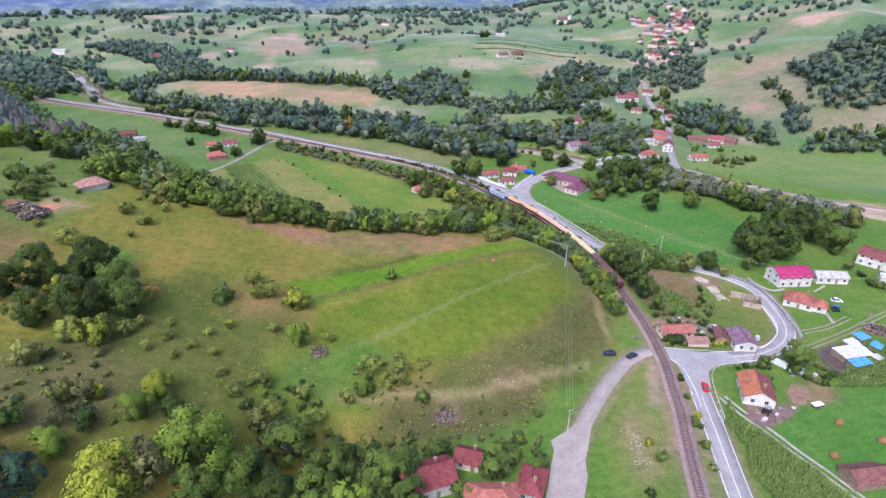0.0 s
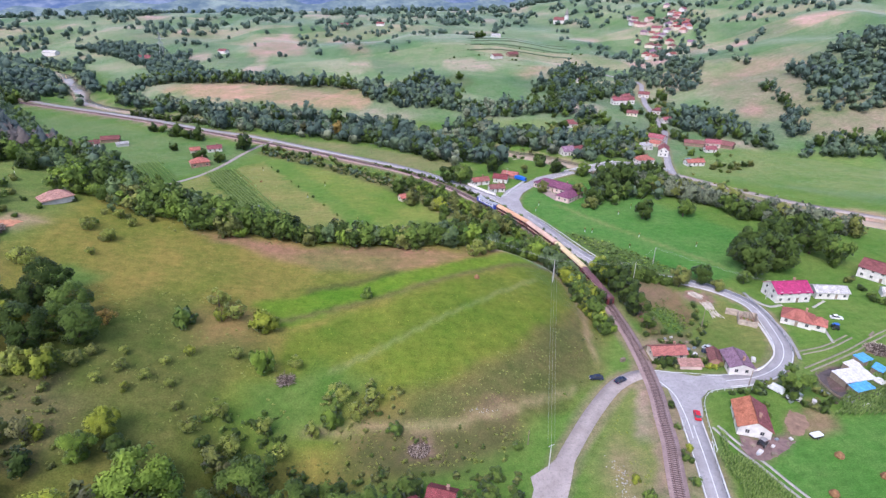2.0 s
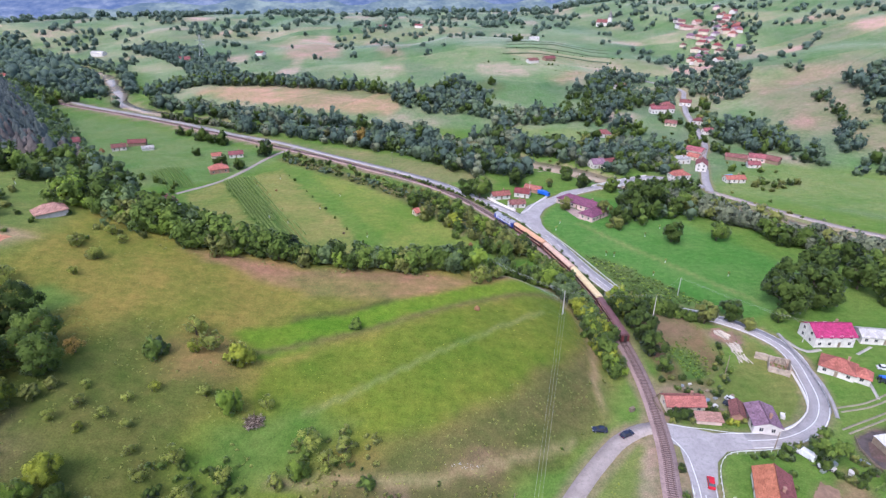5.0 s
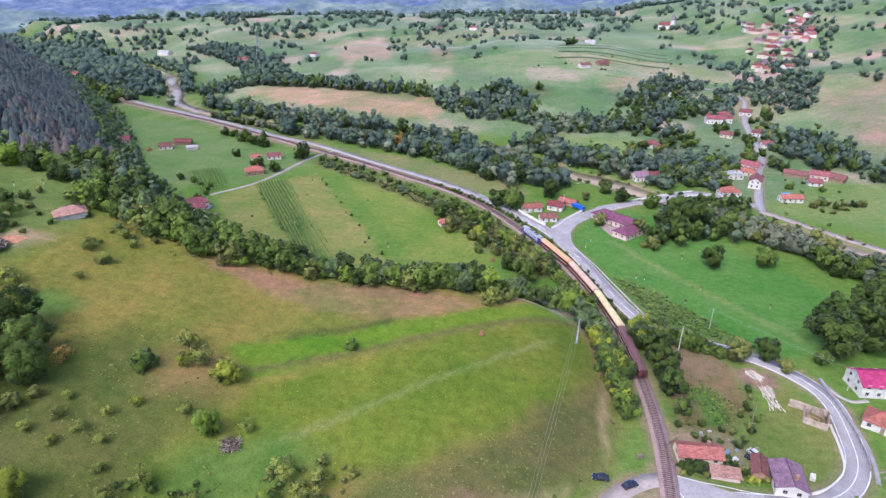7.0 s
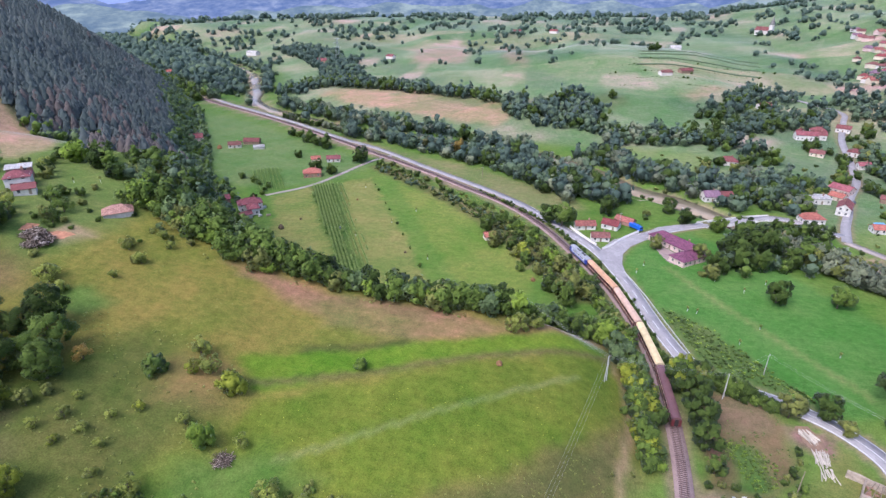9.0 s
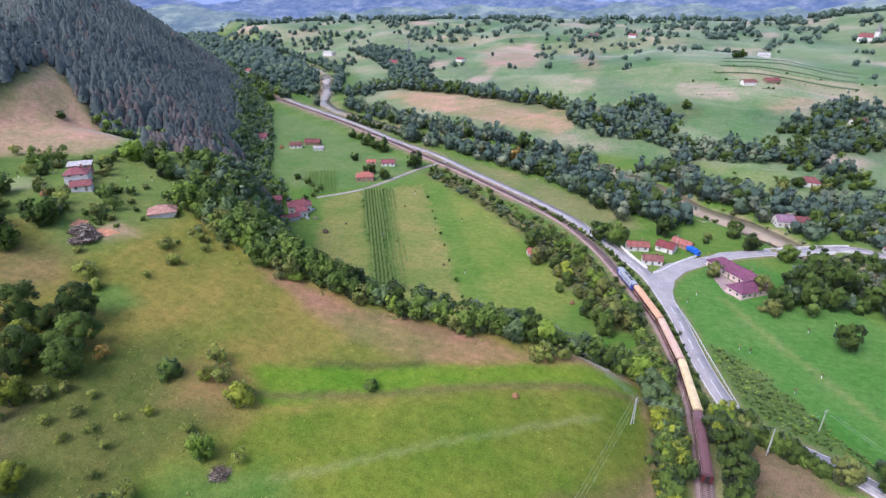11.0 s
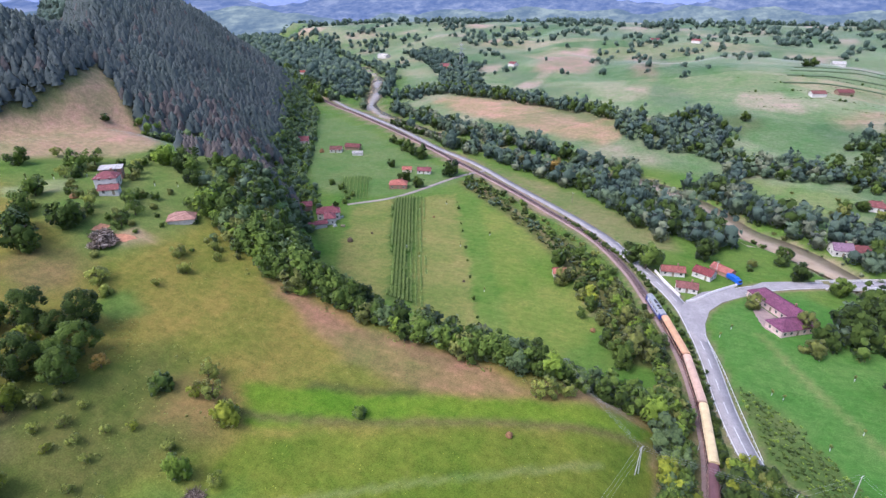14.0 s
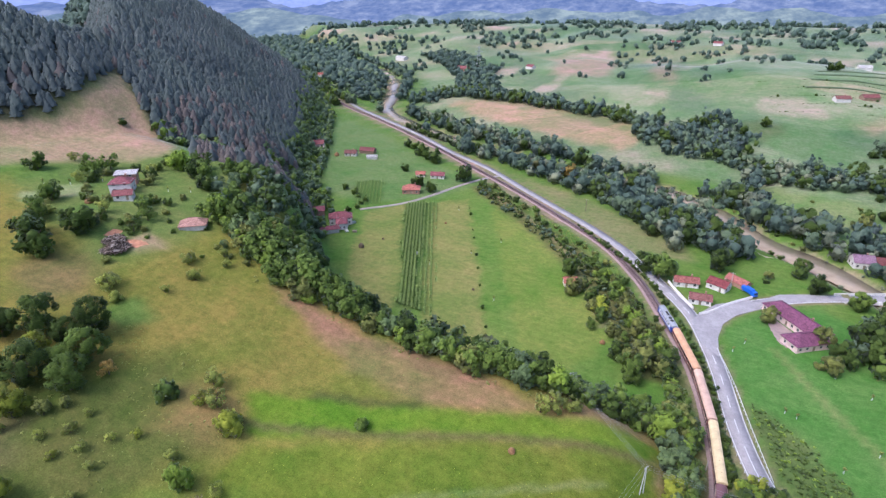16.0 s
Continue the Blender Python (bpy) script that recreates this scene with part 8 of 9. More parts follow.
def pylon():
    x, y = -300, 880
    ob = thing("lattice_pylon", "grey steel lattice pylon far up the valley", "pylon", pose(x, y, gz(x, y)))
    for a in ((-1, -1), (1, -1), (1, 1), (-1, 1)):
        part("leg", add_tube(bmesh.new(), (a[0] * 3.2, a[1] * 3.2, -0.5), (a[0] * 0.5, a[1] * 0.5, 34), 0.22, 0.16, 5), METAL, ob)
    for z, w in ((20, 5), (26, 6.5), (32, 4.5)):
        part("arm", boxed(-w, -0.3, z - 0.3, w, 0.3, z + 0.3), METAL, ob)
    for k in range(7):
        h = 3 + k * 4.4
        r = 3.2 - 2.7 * h / 34
        bm = bmesh.new()
        for a, b in (((-r, -r), (r, -r)), ((r, -r), (r, r)), ((r, r), (-r, r)), ((-r, r), (-r, -r))):
            add_tube(bm, (*a, h), (*b, h + 3.4), 0.1, 0.1, 4)
        part("brace", bm, METAL, ob)


pylon()


# ---------------------------------------------------------------- barriers, walls, bridge
def barrier(pts, label, post_gap=2.0, height=0.75, beam=METAL, post=METAL, name="guard_rail", category="guard rail", rails=1, deep=0.28):
    line = rounded(pts, post_gap)
    ob = thing(name, label, category)
    z = gz(line[:, 0], line[:, 1])
    z = np.maximum(z, 0.0) if z.max() < 1 else z
    for k in range(rails):
        h = height - k * 0.35
        a, b = offset_line(line, np.full(len(line), 0.04)), offset_line(line, np.full(len(line), -0.04))
        n = len(line)
        v = np.concatenate([np.c_[a, z + h - deep], np.c_[a, z + h], np.c_[b, z + h], np.c_[b, z + h - deep]])
        i = np.arange(n - 1)
        f = np.concatenate([np.stack([q * n + i, (q + 1) % 4 * n + i, (q + 1) % 4 * n + i + 1, q * n + i + 1], -1) for q in range(4)])
        link("beam", fast_mesh("beam", v, f), beam, ob)
    for (x, y), h in zip(line[:, :2], z):
        p = part("post", boxed(-0.07, -0.07, -0.3, 0.07, 0.07, height + 0.03, bevel=0.01), post, ob)
        p.location = (x, y, h)
    return ob


RAILING = plain("grey_painted_railing", (0.20, 0.20, 0.21), 0.6, spread=0.2)
WHITE_RAIL = plain("white_painted_rail", (0.70, 0.70, 0.69), 0.5, spread=0.12)
barrier([(60.5, 253), (66.5, 233), (71.3, 213), (77.2, 189)], "white steel guard rail along the country road", beam=WHITE_RAIL, post=WHITE_RAIL)
barrier([(121.6, 155), (120.4, 143), (118.8, 132), (116.2, 122), (112.8, 114.2)], "grey steel roadside railing outside the bend", 2.2, 0.95, RAILING, RAILING, "roadside_railing", "railing", 2, 0.09)
barrier([(71.0, 187), (64.9, 207), (58.9, 235), (54.2, 252)], "row of white marker posts between road and railway", 3.2, 0.7, WHITE_RAIL, WHITE_RAIL, "marker_posts", "marker posts", 0)
barrier([(62.0, 78), (66.0, 89), (69.6, 96.5), (74.5, 100.4), (84, 100.8), (95, 101.5)], "white steel guard rail round the junction corner", 2.0, 0.75, WHITE_RAIL, WHITE_RAIL)
barrier([(55, 61), (59.5, 74), (62.5, 81)], "white steel guard rail beside the main road", 2.0, 0.7, WHITE_RAIL, WHITE_RAIL)


def low_wall(pts, height, thick, label, material=CONCRETE):
    line = rounded(pts, 2.5)
    z = np.maximum(gz(line[:, 0], line[:, 1]), 0.0)
    me = ribbon_mesh("low_wall", line, z + height, np.full(len(line), thick / 2), np.full(len(line), thick / 2), height + 0.5)
    return tagged(link("low_wall", me, material), label, "wall")


PATH = plain("pale_path_concrete", (0.38, 0.355, 0.32), 0.9, spread=0.2)
RUST_EARTH = plain("orange_broken_tile", (0.46, 0.215, 0.125), 0.95, fine=4, coarse=0.7, spread=0.3, bump=0.5)
COURT = plain("pink_paving", (0.33, 0.245, 0.225), 0.9, spread=0.2)
RUT = plain("bare_trodden_earth", (0.255, 0.225, 0.165), 0.95, spread=0.25)
CROP_GREEN = plain("dark_crop_rows", (0.090, 0.130, 0.065), 0.95, fine=0.9, coarse=0.08, spread=0.25)
PALE = plain("pale_wall_render", (0.64, 0.61, 0.58), 0.85, spread=0.12)
low_wall([(37.5, 303), (44, 291), (50, 281.5)], 1.0, 0.5, "pale concrete wall along the road below the cottages", PALE)
low_wall([(52.5, 277.5), (55.5, 280), (59, 285), (64, 292.6), (73, 303.3)], 1.0, 0.5, "pale curved concrete wall at the junction", PALE)

low_wall([(87.4, 108.4), (95.5, 108.5), (103.2, 112.9), (107.8, 117.5), (111.1, 125.5), (113.4, 133.8)], 0.45, 0.4, "low white kerb wall inside the road bend", PALE)


def path(name, pts, half, material, label, lift_by=0.06):
    """A narrow way lying on the grass."""
    line = rounded(pts, 1.5)
    z = gz(line[:, 0], line[:, 1]) + lift_by
    n = len(line)
    return tagged(link(name, ribbon_mesh(name, line, z, np.full(n, half), np.full(n, half), 0.3 + lift_by), material), label, "path", kind="structure")


for k, pts in enumerate(([(66.2, 86.7), (67.8, 79.0), (69.9, 72.2), (72.4, 63.7), (76, 52), (80, 38)], [(68.0, 87.0), (69.7, 79.9), (71.9, 72.6), (74.3, 64.2), (78, 52.5), (82, 38.5)])):
    path("wheel_track", pts, 0.42, PATH, "pale concrete wheel track past the maize")
for pts in ([(116.2, 114.6), (126.6, 116.1), (140.7, 121.2)], [(115.8, 116.4), (126.2, 117.8), (140.0, 122.9)], [(112.1, 105.9), (131.8, 112.4), (154.2, 121.1), (176, 128)], [(111.4, 107.6), (131.2, 114.0), (153.6, 122.8), (175.4, 129.6)]):
    path("wheel_rut", pts, 0.32, RUT, "bare wheel rut through the grass")
for k in range(4):
    path("crop_strip", [(116 + 5 * k, 716 + 26 * k), (160 + 4 * k, 728 + 27 * k), (205 + 8 * k, 728 + 28 * k), (250 + 8 * k, 712 + 30 * k)], 3.4, CROP_GREEN, "dark green strip of crops on the far hill", 0.5)
path("footpath", [(136.0, 129.7), (131.7, 119.2)], 0.5, PATH, "white concrete garden path")
path("footpath", [(142.0, 141.6), (150.6, 146.0)], 0.5, PATH, "white concrete garden path")
path("footpath", [(122.6, 153.4), (123.7, 148.4), (126.2, 144.7), (131.5, 145.2)], 0.7, PATH, "pale path to the white house")


def bare_patch(name, outline, material, label, seed):
    """Bare earth with a ragged edge, lying on the grass."""
    rng = random.Random(seed)
    pts = []
    for (ax, ay), (bx, by) in zip(outline, outline[1:] + outline[:1]):
        n = max(2, int(math.hypot(bx - ax, by - ay) / 0.8))
        for k in range(n):
            pts.append((ax + (bx - ax) * k / n + rng.uniform(-0.35, 0.35), ay + (by - ay) * k / n + rng.uniform(-0.35, 0.35)))
    zs = [gz(*q) for q in pts]
    bm = bmesh.new()
    f = bm.faces.new([bm.verts.new((x, y, z - 0.24)) for (x, y), z in zip(pts, zs)])
    r = bmesh.ops.extrude_face_region(bm, geom=[f])
    bmesh.ops.translate(bm, vec=(0, 0, 0.3), verts=[e for e in r["geom"] if isinstance(e, bmesh.types.BMVert)])
    bmesh.ops.triangulate(bm, faces=bm.faces[:])
    bmesh.ops.recalc_face_normals(bm, faces=bm.faces[:])
    return tagged(part(name, bm, material, None), label, "bare ground", kind="structure")


bare_patch("yard_mud", [(71.8, 83.0), (75.5, 79.8), (80.7, 80.8), (85.2, 78.4), (80, 75.4), (73.3, 73), (69.3, 74.2), (69.2, 78.2)], MUD, "trodden muddy farmyard with litter", 1)
bare_patch("garden_bed", [(92.2, 89.9), (95.2, 87.4), (93.4, 83.4), (88.3, 79.8), (85.6, 80.7), (87.2, 85.2)], TILLED, "tilled brown garden bed", 2)
bare_patch("shelter_mud", [(112.3, 103.6), (117, 105.8), (122, 106.6), (128.5, 104), (126.5, 93.4), (117.9, 91.6), (110.9, 92.6), (110.6, 99.9)], DARK_MUD, "dark muddy yard round the shelters", 3)
bare_patch("garden_bed", [(138, 113), (146.5, 116), (149, 113.5), (143, 108.8)], TILLED, "rusty-brown bare patch", 4)
bare_patch("brick_litter", [(-157.5, 170), (-153.5, 171), (-152.5, 166.5), (-156.5, 165)], RUST_EARTH, "orange-brown broken tiles and earth on the pasture", 6)
bare_patch("bare_bank", [(-148, 168.5), (-144, 170.5), (-140, 171), (-141, 167), (-146, 164.5)], RUST_EARTH, "bare reddish earth beside the branch heap", 7)
bare_patch("gravel_bar", [(0, 447), (9, 438), (20, 429), (32, 419), (39, 424), (28, 436), (12, 449)], GRAVEL, "pale gravel bar on the river bank", 9)
bare_patch("gravel_bar", [(69, 376), (72, 362), (80, 353), (88, 355), (84, 366), (76, 377)], GRAVEL, "brown gravel bar on the river bank", 10)
bare_patch("villa_court", [(79.5, 291), (88, 279), (90, 274), (84.5, 266), (82, 269), (78.5, 282)], COURT, "pink paved court before the plum-roofed house", 8)
bare_patch("log_yard", [(99.4, 160), (103, 161), (105.5, 156.5), (105, 150), (101.5, 150), (99.5, 154)], TILLED, "bare earth round the log heap", 5)


def footway_mesh():
    line = rounded([(122.9, 156), (121.9, 147), (121.0, 139), (119.3, 127.3), (116.2, 118), (113.2, 112)], 2.5)
    n = len(line)
    return ribbon_mesh("footway", line, np.full(n, 0.10), np.full(n, 0.5), np.full(n, 0.5), 0.4)


tagged(link("footway", footway_mesh(), ASPHALT), "grey paved footway outside the bend", "footway", kind="structure")


def bridge():
    ob = thing("road_bridge", "pale concrete road bridge over the river", "bridge")
    line = rounded([(108, 319.6), (122, 326.2), (137, 333.5), (150, 338)], 3.0)
    n = len(line)
    # dark brown strip added below the deck to give its underside shade
    link("girder", ribbon_mesh("girder", line, np.full(n, -0.8), np.full(n, 3.4), np.full(n, 3.4), 0.7), MUD, ob, "dark strip painted for the shade under the deck")
    link("deck", ribbon_mesh("deck", line, np.full(n, -0.03), np.full(n, 4.2), np.full(n, 4.2), 0.8), CONCRETE, ob)
    for s in (1, -1):
        link("parapet", ribbon_mesh("parapet", line, np.full(n, 0.65), np.full(n, s * 4.0 + 0.10), np.full(n, -(s * 4.0 - 0.10)), 0.7), CONCRETE, ob)
    for t in (0.25, 0.6):
        x, y = line[int(t * n)][:2]
        part("pier", boxed(-0.6, -3.6, -4, 0.6, 3.6, -0.7, bevel=0.1), CONCRETE, ob).matrix_basis = pose(x, y, 0, 0, 0, 28)


bridge()


# ---------------------------------------------------------------- farm clutter
HAY = plain("old_hay", (0.235, 0.125, 0.060), 0.95, fine=9, coarse=1.6, spread=0.35, bump=0.8)
HAY_DARK = plain("weathered_hay", (0.115, 0.085, 0.055), 0.95, fine=9, coarse=1.6, spread=0.35, bump=0.8)


def haystack(x, y, radius, height, label, material=HAY):
    ob = thing("haystack", label, "haystack", pose(x, y, gz(x, y)), "haystacks on the meadows")
    rng = random.Random(int(x * 10 + y))
    bm = bmesh.new()
    rings = []
    for z, r in ((-0.1, 0.88), (0.25, 1.0), (0.5, 0.86), (0.75, 0.52), (0.93, 0.2), (1.0, 0.06)):
        rings.append([bm.verts.new((math.cos(a) * r * radius * rng.uniform(0.9, 1.1), math.sin(a) * r * radius * rng.uniform(0.9, 1.1), z * height)) for a in (k * 6.283 / 14 for k in range(14))])
    for a, b in zip(rings, rings[1:]):
        for k in range(14):
            bm.faces.new((a[k], a[(k + 1) % 14], b[(k + 1) % 14], b[k]))
    bm.faces.new(rings[-1])
    part("hay", bm, material, ob)
    part("centre_pole", add_tube(bmesh.new(), (0, 0, 0), (0, 0, height * 1.14), 0.06, 0.04, 6), WOOD, ob)


for hx, hy, hr, hh, dark in ((12, 153, 1.0, 1.6, 0), (-114, 272, 1.6, 2.6, 1), (20, 238, 1.1, 1.7, 0), (93, 72, 1.2, 1.7, 0), (82, 61, 1.2, 1.7, 0), (99, 64, 1.2, 1.7, 0), (-232, 415, 2.0, 3.2, 0), (-183, 179, 2.0, 1.8, 0), (-109, 286, 0.7, 1.1, 1), (-88, 322, 0.7, 1.0, 0), (-42, 255, 0.7, 1.0, 1)):
    haystack(hx, hy, hr, hh, "small weathered dark haystack in the meadow" if dark else "small rust-coloured haystack on the grass", HAY_DARK if dark else HAY)


def brush_heap(x, y, radius, height, label, seed):
    """A heap of cut branches lying every way."""
    rng = np.random.RandomState(seed)
    n = int(150 * radius)
    a, r = rng.uniform(0, 6.283, n), radius * np.sqrt(rng.uniform(0, 1, n)) * 0.85
    c = np.stack([np.cos(a) * r, np.sin(a) * r, height * (1 - (r / radius) ** 2) * rng.uniform(0.1, 1.5, n) * (0.7 + 0.5 * np.sin(a * 2 + seed))], -1)
    d = np.stack([rng.normal(size=n), rng.normal(size=n), rng.normal(size=n) * 0.3], -1)
    d *= (rng.uniform(0.5, 1.5, n) / np.linalg.norm(d, axis=1))[:, None]
    side = np.cross(d, [0, 0, 1.0])
    side *= (rng.uniform(0.025, 0.075, n) * max(1.0, radius / 2.0) / (np.linalg.norm(side, axis=1) + 1e-9))[:, None]
    up = np.array([0, 0, 0.07 * max(1.0, radius / 2.8)])
    v = np.stack([c - d + side, c - d - side, c - d + up, c + d + side, c + d - side, c + d + up], 1).reshape(-1, 3)
    k = np.arange(n)[:, None] * 6
    f = np.concatenate([k + np.array([q]) for q in ((0, 3, 2), (3, 5, 2), (1, 2, 4), (4, 2, 5), (0, 1, 3), (3, 1, 4))])
    ob = link("brushwood_heap", fast_mesh("brushwood_heap", v, f), TWIGS)
    ob.matrix_basis = pose(x, y, gz(x, y), 0, 0, 0)
    return tagged(ob, label, "brushwood", "heaps of brushwood", kind="stuff")


def stones(x, y, wide, deep, count, label, seed):
    """Broken stones lying loose."""
    rng = random.Random(seed)
    ob = thing("loose_stones", label, "stones", pose(x, y, gz(x, y)), "loose stones")
    for k in range(count):
        sx, sy = rng.gauss(0, 0.45) * wide, rng.gauss(0, 0.45) * deep
        q = link("stone", STONE, None, ob)
        s = rng.uniform(0.07, 0.22)
        q.matrix_basis = Matrix.LocRotScale((sx, sy, gz(x + sx, y + sy) - gz(x, y) + s * 0.25), Euler((rng.uniform(-0.4, 0.4), rng.uniform(-0.4, 0.4), rng.uniform(0, 6.28))), (s * rng.uniform(0.9, 1.8), s * rng.uniform(0.8, 1.4), s * 0.7))
    return ob


def stone_mesh():
    rng = np.random.RandomState(5)
    me = fast_mesh("stone", BALL0[0] * rng.uniform(0.75, 1.15, (len(BALL0[0]), 1)), BALL0[1])
    me.materials.append(PATH)
    return me


STONE = stone_mesh()


def twig_material():
    """Cut branches, each weathered in its own way from dark bark to bleached wood."""
    m, n, l, b = shader("cut_brushwood", 0.9, 0, 0.15)
    g = n.new("ShaderNodeNewGeometry")
    c = ramp(n, l, g.outputs["Random Per Island"], [(0, (0.075, 0.055, 0.042)), (0.4, (0.120, 0.090, 0.068)), (0.6, (0.300, 0.235, 0.185)), (0.85, (0.430, 0.350, 0.290)), (1, (0.620, 0.540, 0.480))])
    c = mixed(n, l, "MULTIPLY", 0.6, c, ramp(n, l, grain(n, l, 5.0, 4), [(0.3, 0.6), (0.7, 1.25)]))
    l.new(c, b.inputs["Base Color"])
    return m


TWIGS = twig_material()


def log_stack(x, y, yaw, count, length, label, seed, material=PALE_LOG):
    """Poles and planks thrown in a loose pile; each log is a piece."""
    ob = thing("log_pile", label, "log pile", pose(x, y, gz(x, y), 0, 0, yaw))
    rng = random.Random(seed)
    for k in range(count):
        L = length * rng.uniform(0.6, 1.1)
        bm = add_tube(bmesh.new(), (-L / 2, 0, 0), (L / 2, 0, 0), rng.uniform(0.12, 0.2), rng.uniform(0.08, 0.14), 7)
        o = part("log", bm, material, ob)
        o.matrix_basis = pose(rng.uniform(-0.8, 0.8), (k % 9 - 4) * 0.38 + rng.uniform(-0.2, 0.2), 0.15 + (k // 9) * 0.24, 0, rng.uniform(-4, 4), rng.uniform(-14, 14))
    return ob


log_stack(102.0, 147.5, 78, 24, 6.0, "loose pile of peeled pale logs on the grass", 3)
log_stack(102.2, 155.8, -72, 22, 5.0, "tangled heap of pale poles on bare earth", 4)
log_stack(101.2, 141.8, 84, 12, 4.5, "stack of pale planks beside the ruin", 5)
brush_heap(-16, 88, 2.9, 0.8, "flat heap of grey-brown brushwood on the slope", 8)
brush_heap(-50.6, 105.5, 2.6, 0.7, "dark heap of cut brushwood beside a bush", 9)
brush_heap(-146, 161.5, 5.6, 1.9, "grey-brown heap of branches on the pasture", 10)
brush_heap(-150.5, 164.5, 4.4, 1.6, "grey-brown heap of branches on the pasture", 11)
stones(2.5, 96.2, 4.6, 1.0, 22, "loose pale stones lying on the dry slope", 12)
stones(33, 74, 3.4, 6.0, 60, "pale rubble strewn over the railway verge", 13)
stones(22, 432, 12, 6, 46, "pale stones washed up on the gravel bar", 16)
stones(31.5, 65, 3.0, 4.0, 36, "pale rubble strewn over the railway verge", 14)

RUIN = plain("crumbling_plaster", (0.40, 0.33, 0.27), 0.95, fine=5, coarse=0.9, spread=0.4, bump=0.6)


def ruin():
    ob = thing("ruined_house", "roofless ruined house with crumbling pale walls", "ruin", pose(108.4, 136.8, 0, 0, 0, -31))
    for name, b in (("back_wall", (-5.2, 3.0, -0.4, 5.2, 3.4, 2.6)), ("front_wall", (-1.0, -3.4, -0.4, 5.2, -3.0, 2.3)), ("end_wall", (4.8, -3.0, -0.4, 5.2, 3.0, 2.9)), ("inner_wall", (-1.2, -3.0, -0.4, -0.8, 3.0, 2.5))):
        bm = boxed(*b)
        bmesh.ops.subdivide_edges(bm, edges=bm.edges[:], cuts=3, use_grid_fill=True)
        rng = random.Random(len(name))
        for v in bm.verts:
            if v.co.z > b[5] - 0.05:
                v.co.z -= rng.uniform(0, 0.7)
        part(name, bm, RUIN, ob)
    rng = random.Random(11)
    for k in range(26):
        q = part("rubble", boxed(-0.35, -0.25, -0.15, 0.35, 0.25, 0.15, bevel=0.05), WALL["brick"], ob, "red brick rubble" if k == 0 else "")
        q.matrix_basis = pose(rng.uniform(-0.4, 4.5), rng.uniform(-2.7, 2.7), rng.uniform(0.1, 0.7), rng.uniform(-20, 20), rng.uniform(-20, 20), rng.uniform(0, 180))
    for k in range(4):
        q = part("fallen_beam", boxed(-0.09, -3.1, -0.09, 0.09, 3.1, 0.09), WOOD, ob)
        q.matrix_basis = pose(0.2 + k * 1.2, 0, 2.1, 4 * (k % 2), 0, 8 * (k - 2))


ruin()

TARP_BLUE = plain("blue_tarpaulin", (0.10, 0.33, 0.58), 0.5, spread=0.32, coarse=0.9)
TARP_WHITE = plain("white_sheeting", (0.58, 0.55, 0.53), 0.6, spread=0.28, coarse=0.9)


def shelter(x, y, yaw, L, W, height, material, label):
    ob = thing("open_shelter", label, "shelter", pose(x, y, gz(x, y), 0, 0, yaw), "tarpaulin-covered shelters")
    bm = bmesh.new()
    rng = random.Random(int(x * 3 + y))
    grid = [[bm.verts.new((-L / 2 + L * i / 7, -W / 2 + W * j / 5, height + 0.35 * j / 5 + rng.uniform(-0.12, 0.12))) for i in range(8)] for j in range(6)]
    for j in range(5):
        for i in range(7):
            bm.faces.new((grid[j][i], grid[j][i + 1], grid[j + 1][i + 1], grid[j + 1][i]))
    r = bmesh.ops.extrude_face_region(bm, geom=bm.faces[:])
    bmesh.ops.translate(bm, vec=(0, 0, 0.06), verts=[e for e in r["geom"] if isinstance(e, bmesh.types.BMVert)])
    part("sheet", bm, material, ob)
    if height > 1.5:
        part("back_panel", boxed(-L / 2 + 0.1, W / 2 - 0.35, -0.3, L / 2 - 0.1, W / 2 - 0.28, height + 0.2), WOOD, ob, "weathered board wall")
        part("side_panel", boxed(-L / 2 + 0.25, -W / 2 + 0.3, -0.3, -L / 2 + 0.32, W / 2 - 0.35, height + 0.05), WOOD, ob)
        part("front_panel", boxed(-L / 2 + 0.35, -W / 2 + 0.25, -0.3, L * 0.1, -W / 2 + 0.32, height * 0.7), WOOD, ob)
    for px in (-L / 2 + 0.2, 0, L / 2 - 0.2):
        for py in (-W / 2 + 0.2, W / 2 - 0.2):
            part("post", boxed(px - 0.08, py - 0.08, -0.3, px + 0.08, py + 0.08, height + 0.02), WOOD, ob)
    return ob


shelter(121.5, 99.8, 4, 11.5, 6.0, 2.1, TARP_WHITE, "low shed under white sheeting")
shelter(119.6, 94.6, 8, 7.2, 3.6, 1.9, TARP_BLUE, "open shelter under a blue tarpaulin")
shelter(132.0, 107.8, 12, 4.8, 3.8, 2.0, TARP_BLUE, "open shelter under a blue tarpaulin")
shelter(132.8, 102.2, 30, 4.6, 3.4, 1.9, TARP_BLUE, "open shelter under a faded blue tarpaulin")
shelter(125.6, 105.0, 12, 5.0, 3.2, 2.0, TARP_WHITE, "small shelter under white sheeting")
shelter(127.4, 96.2, 20, 3.2, 2.6, 1.7, TARP_WHITE, "small shelter under grey-white sheeting")
shelter(204, 338, 10, 6.0, 2.5, 0.8, TARP_BLUE, "low blue tarpaulin over a stack in the meadow")


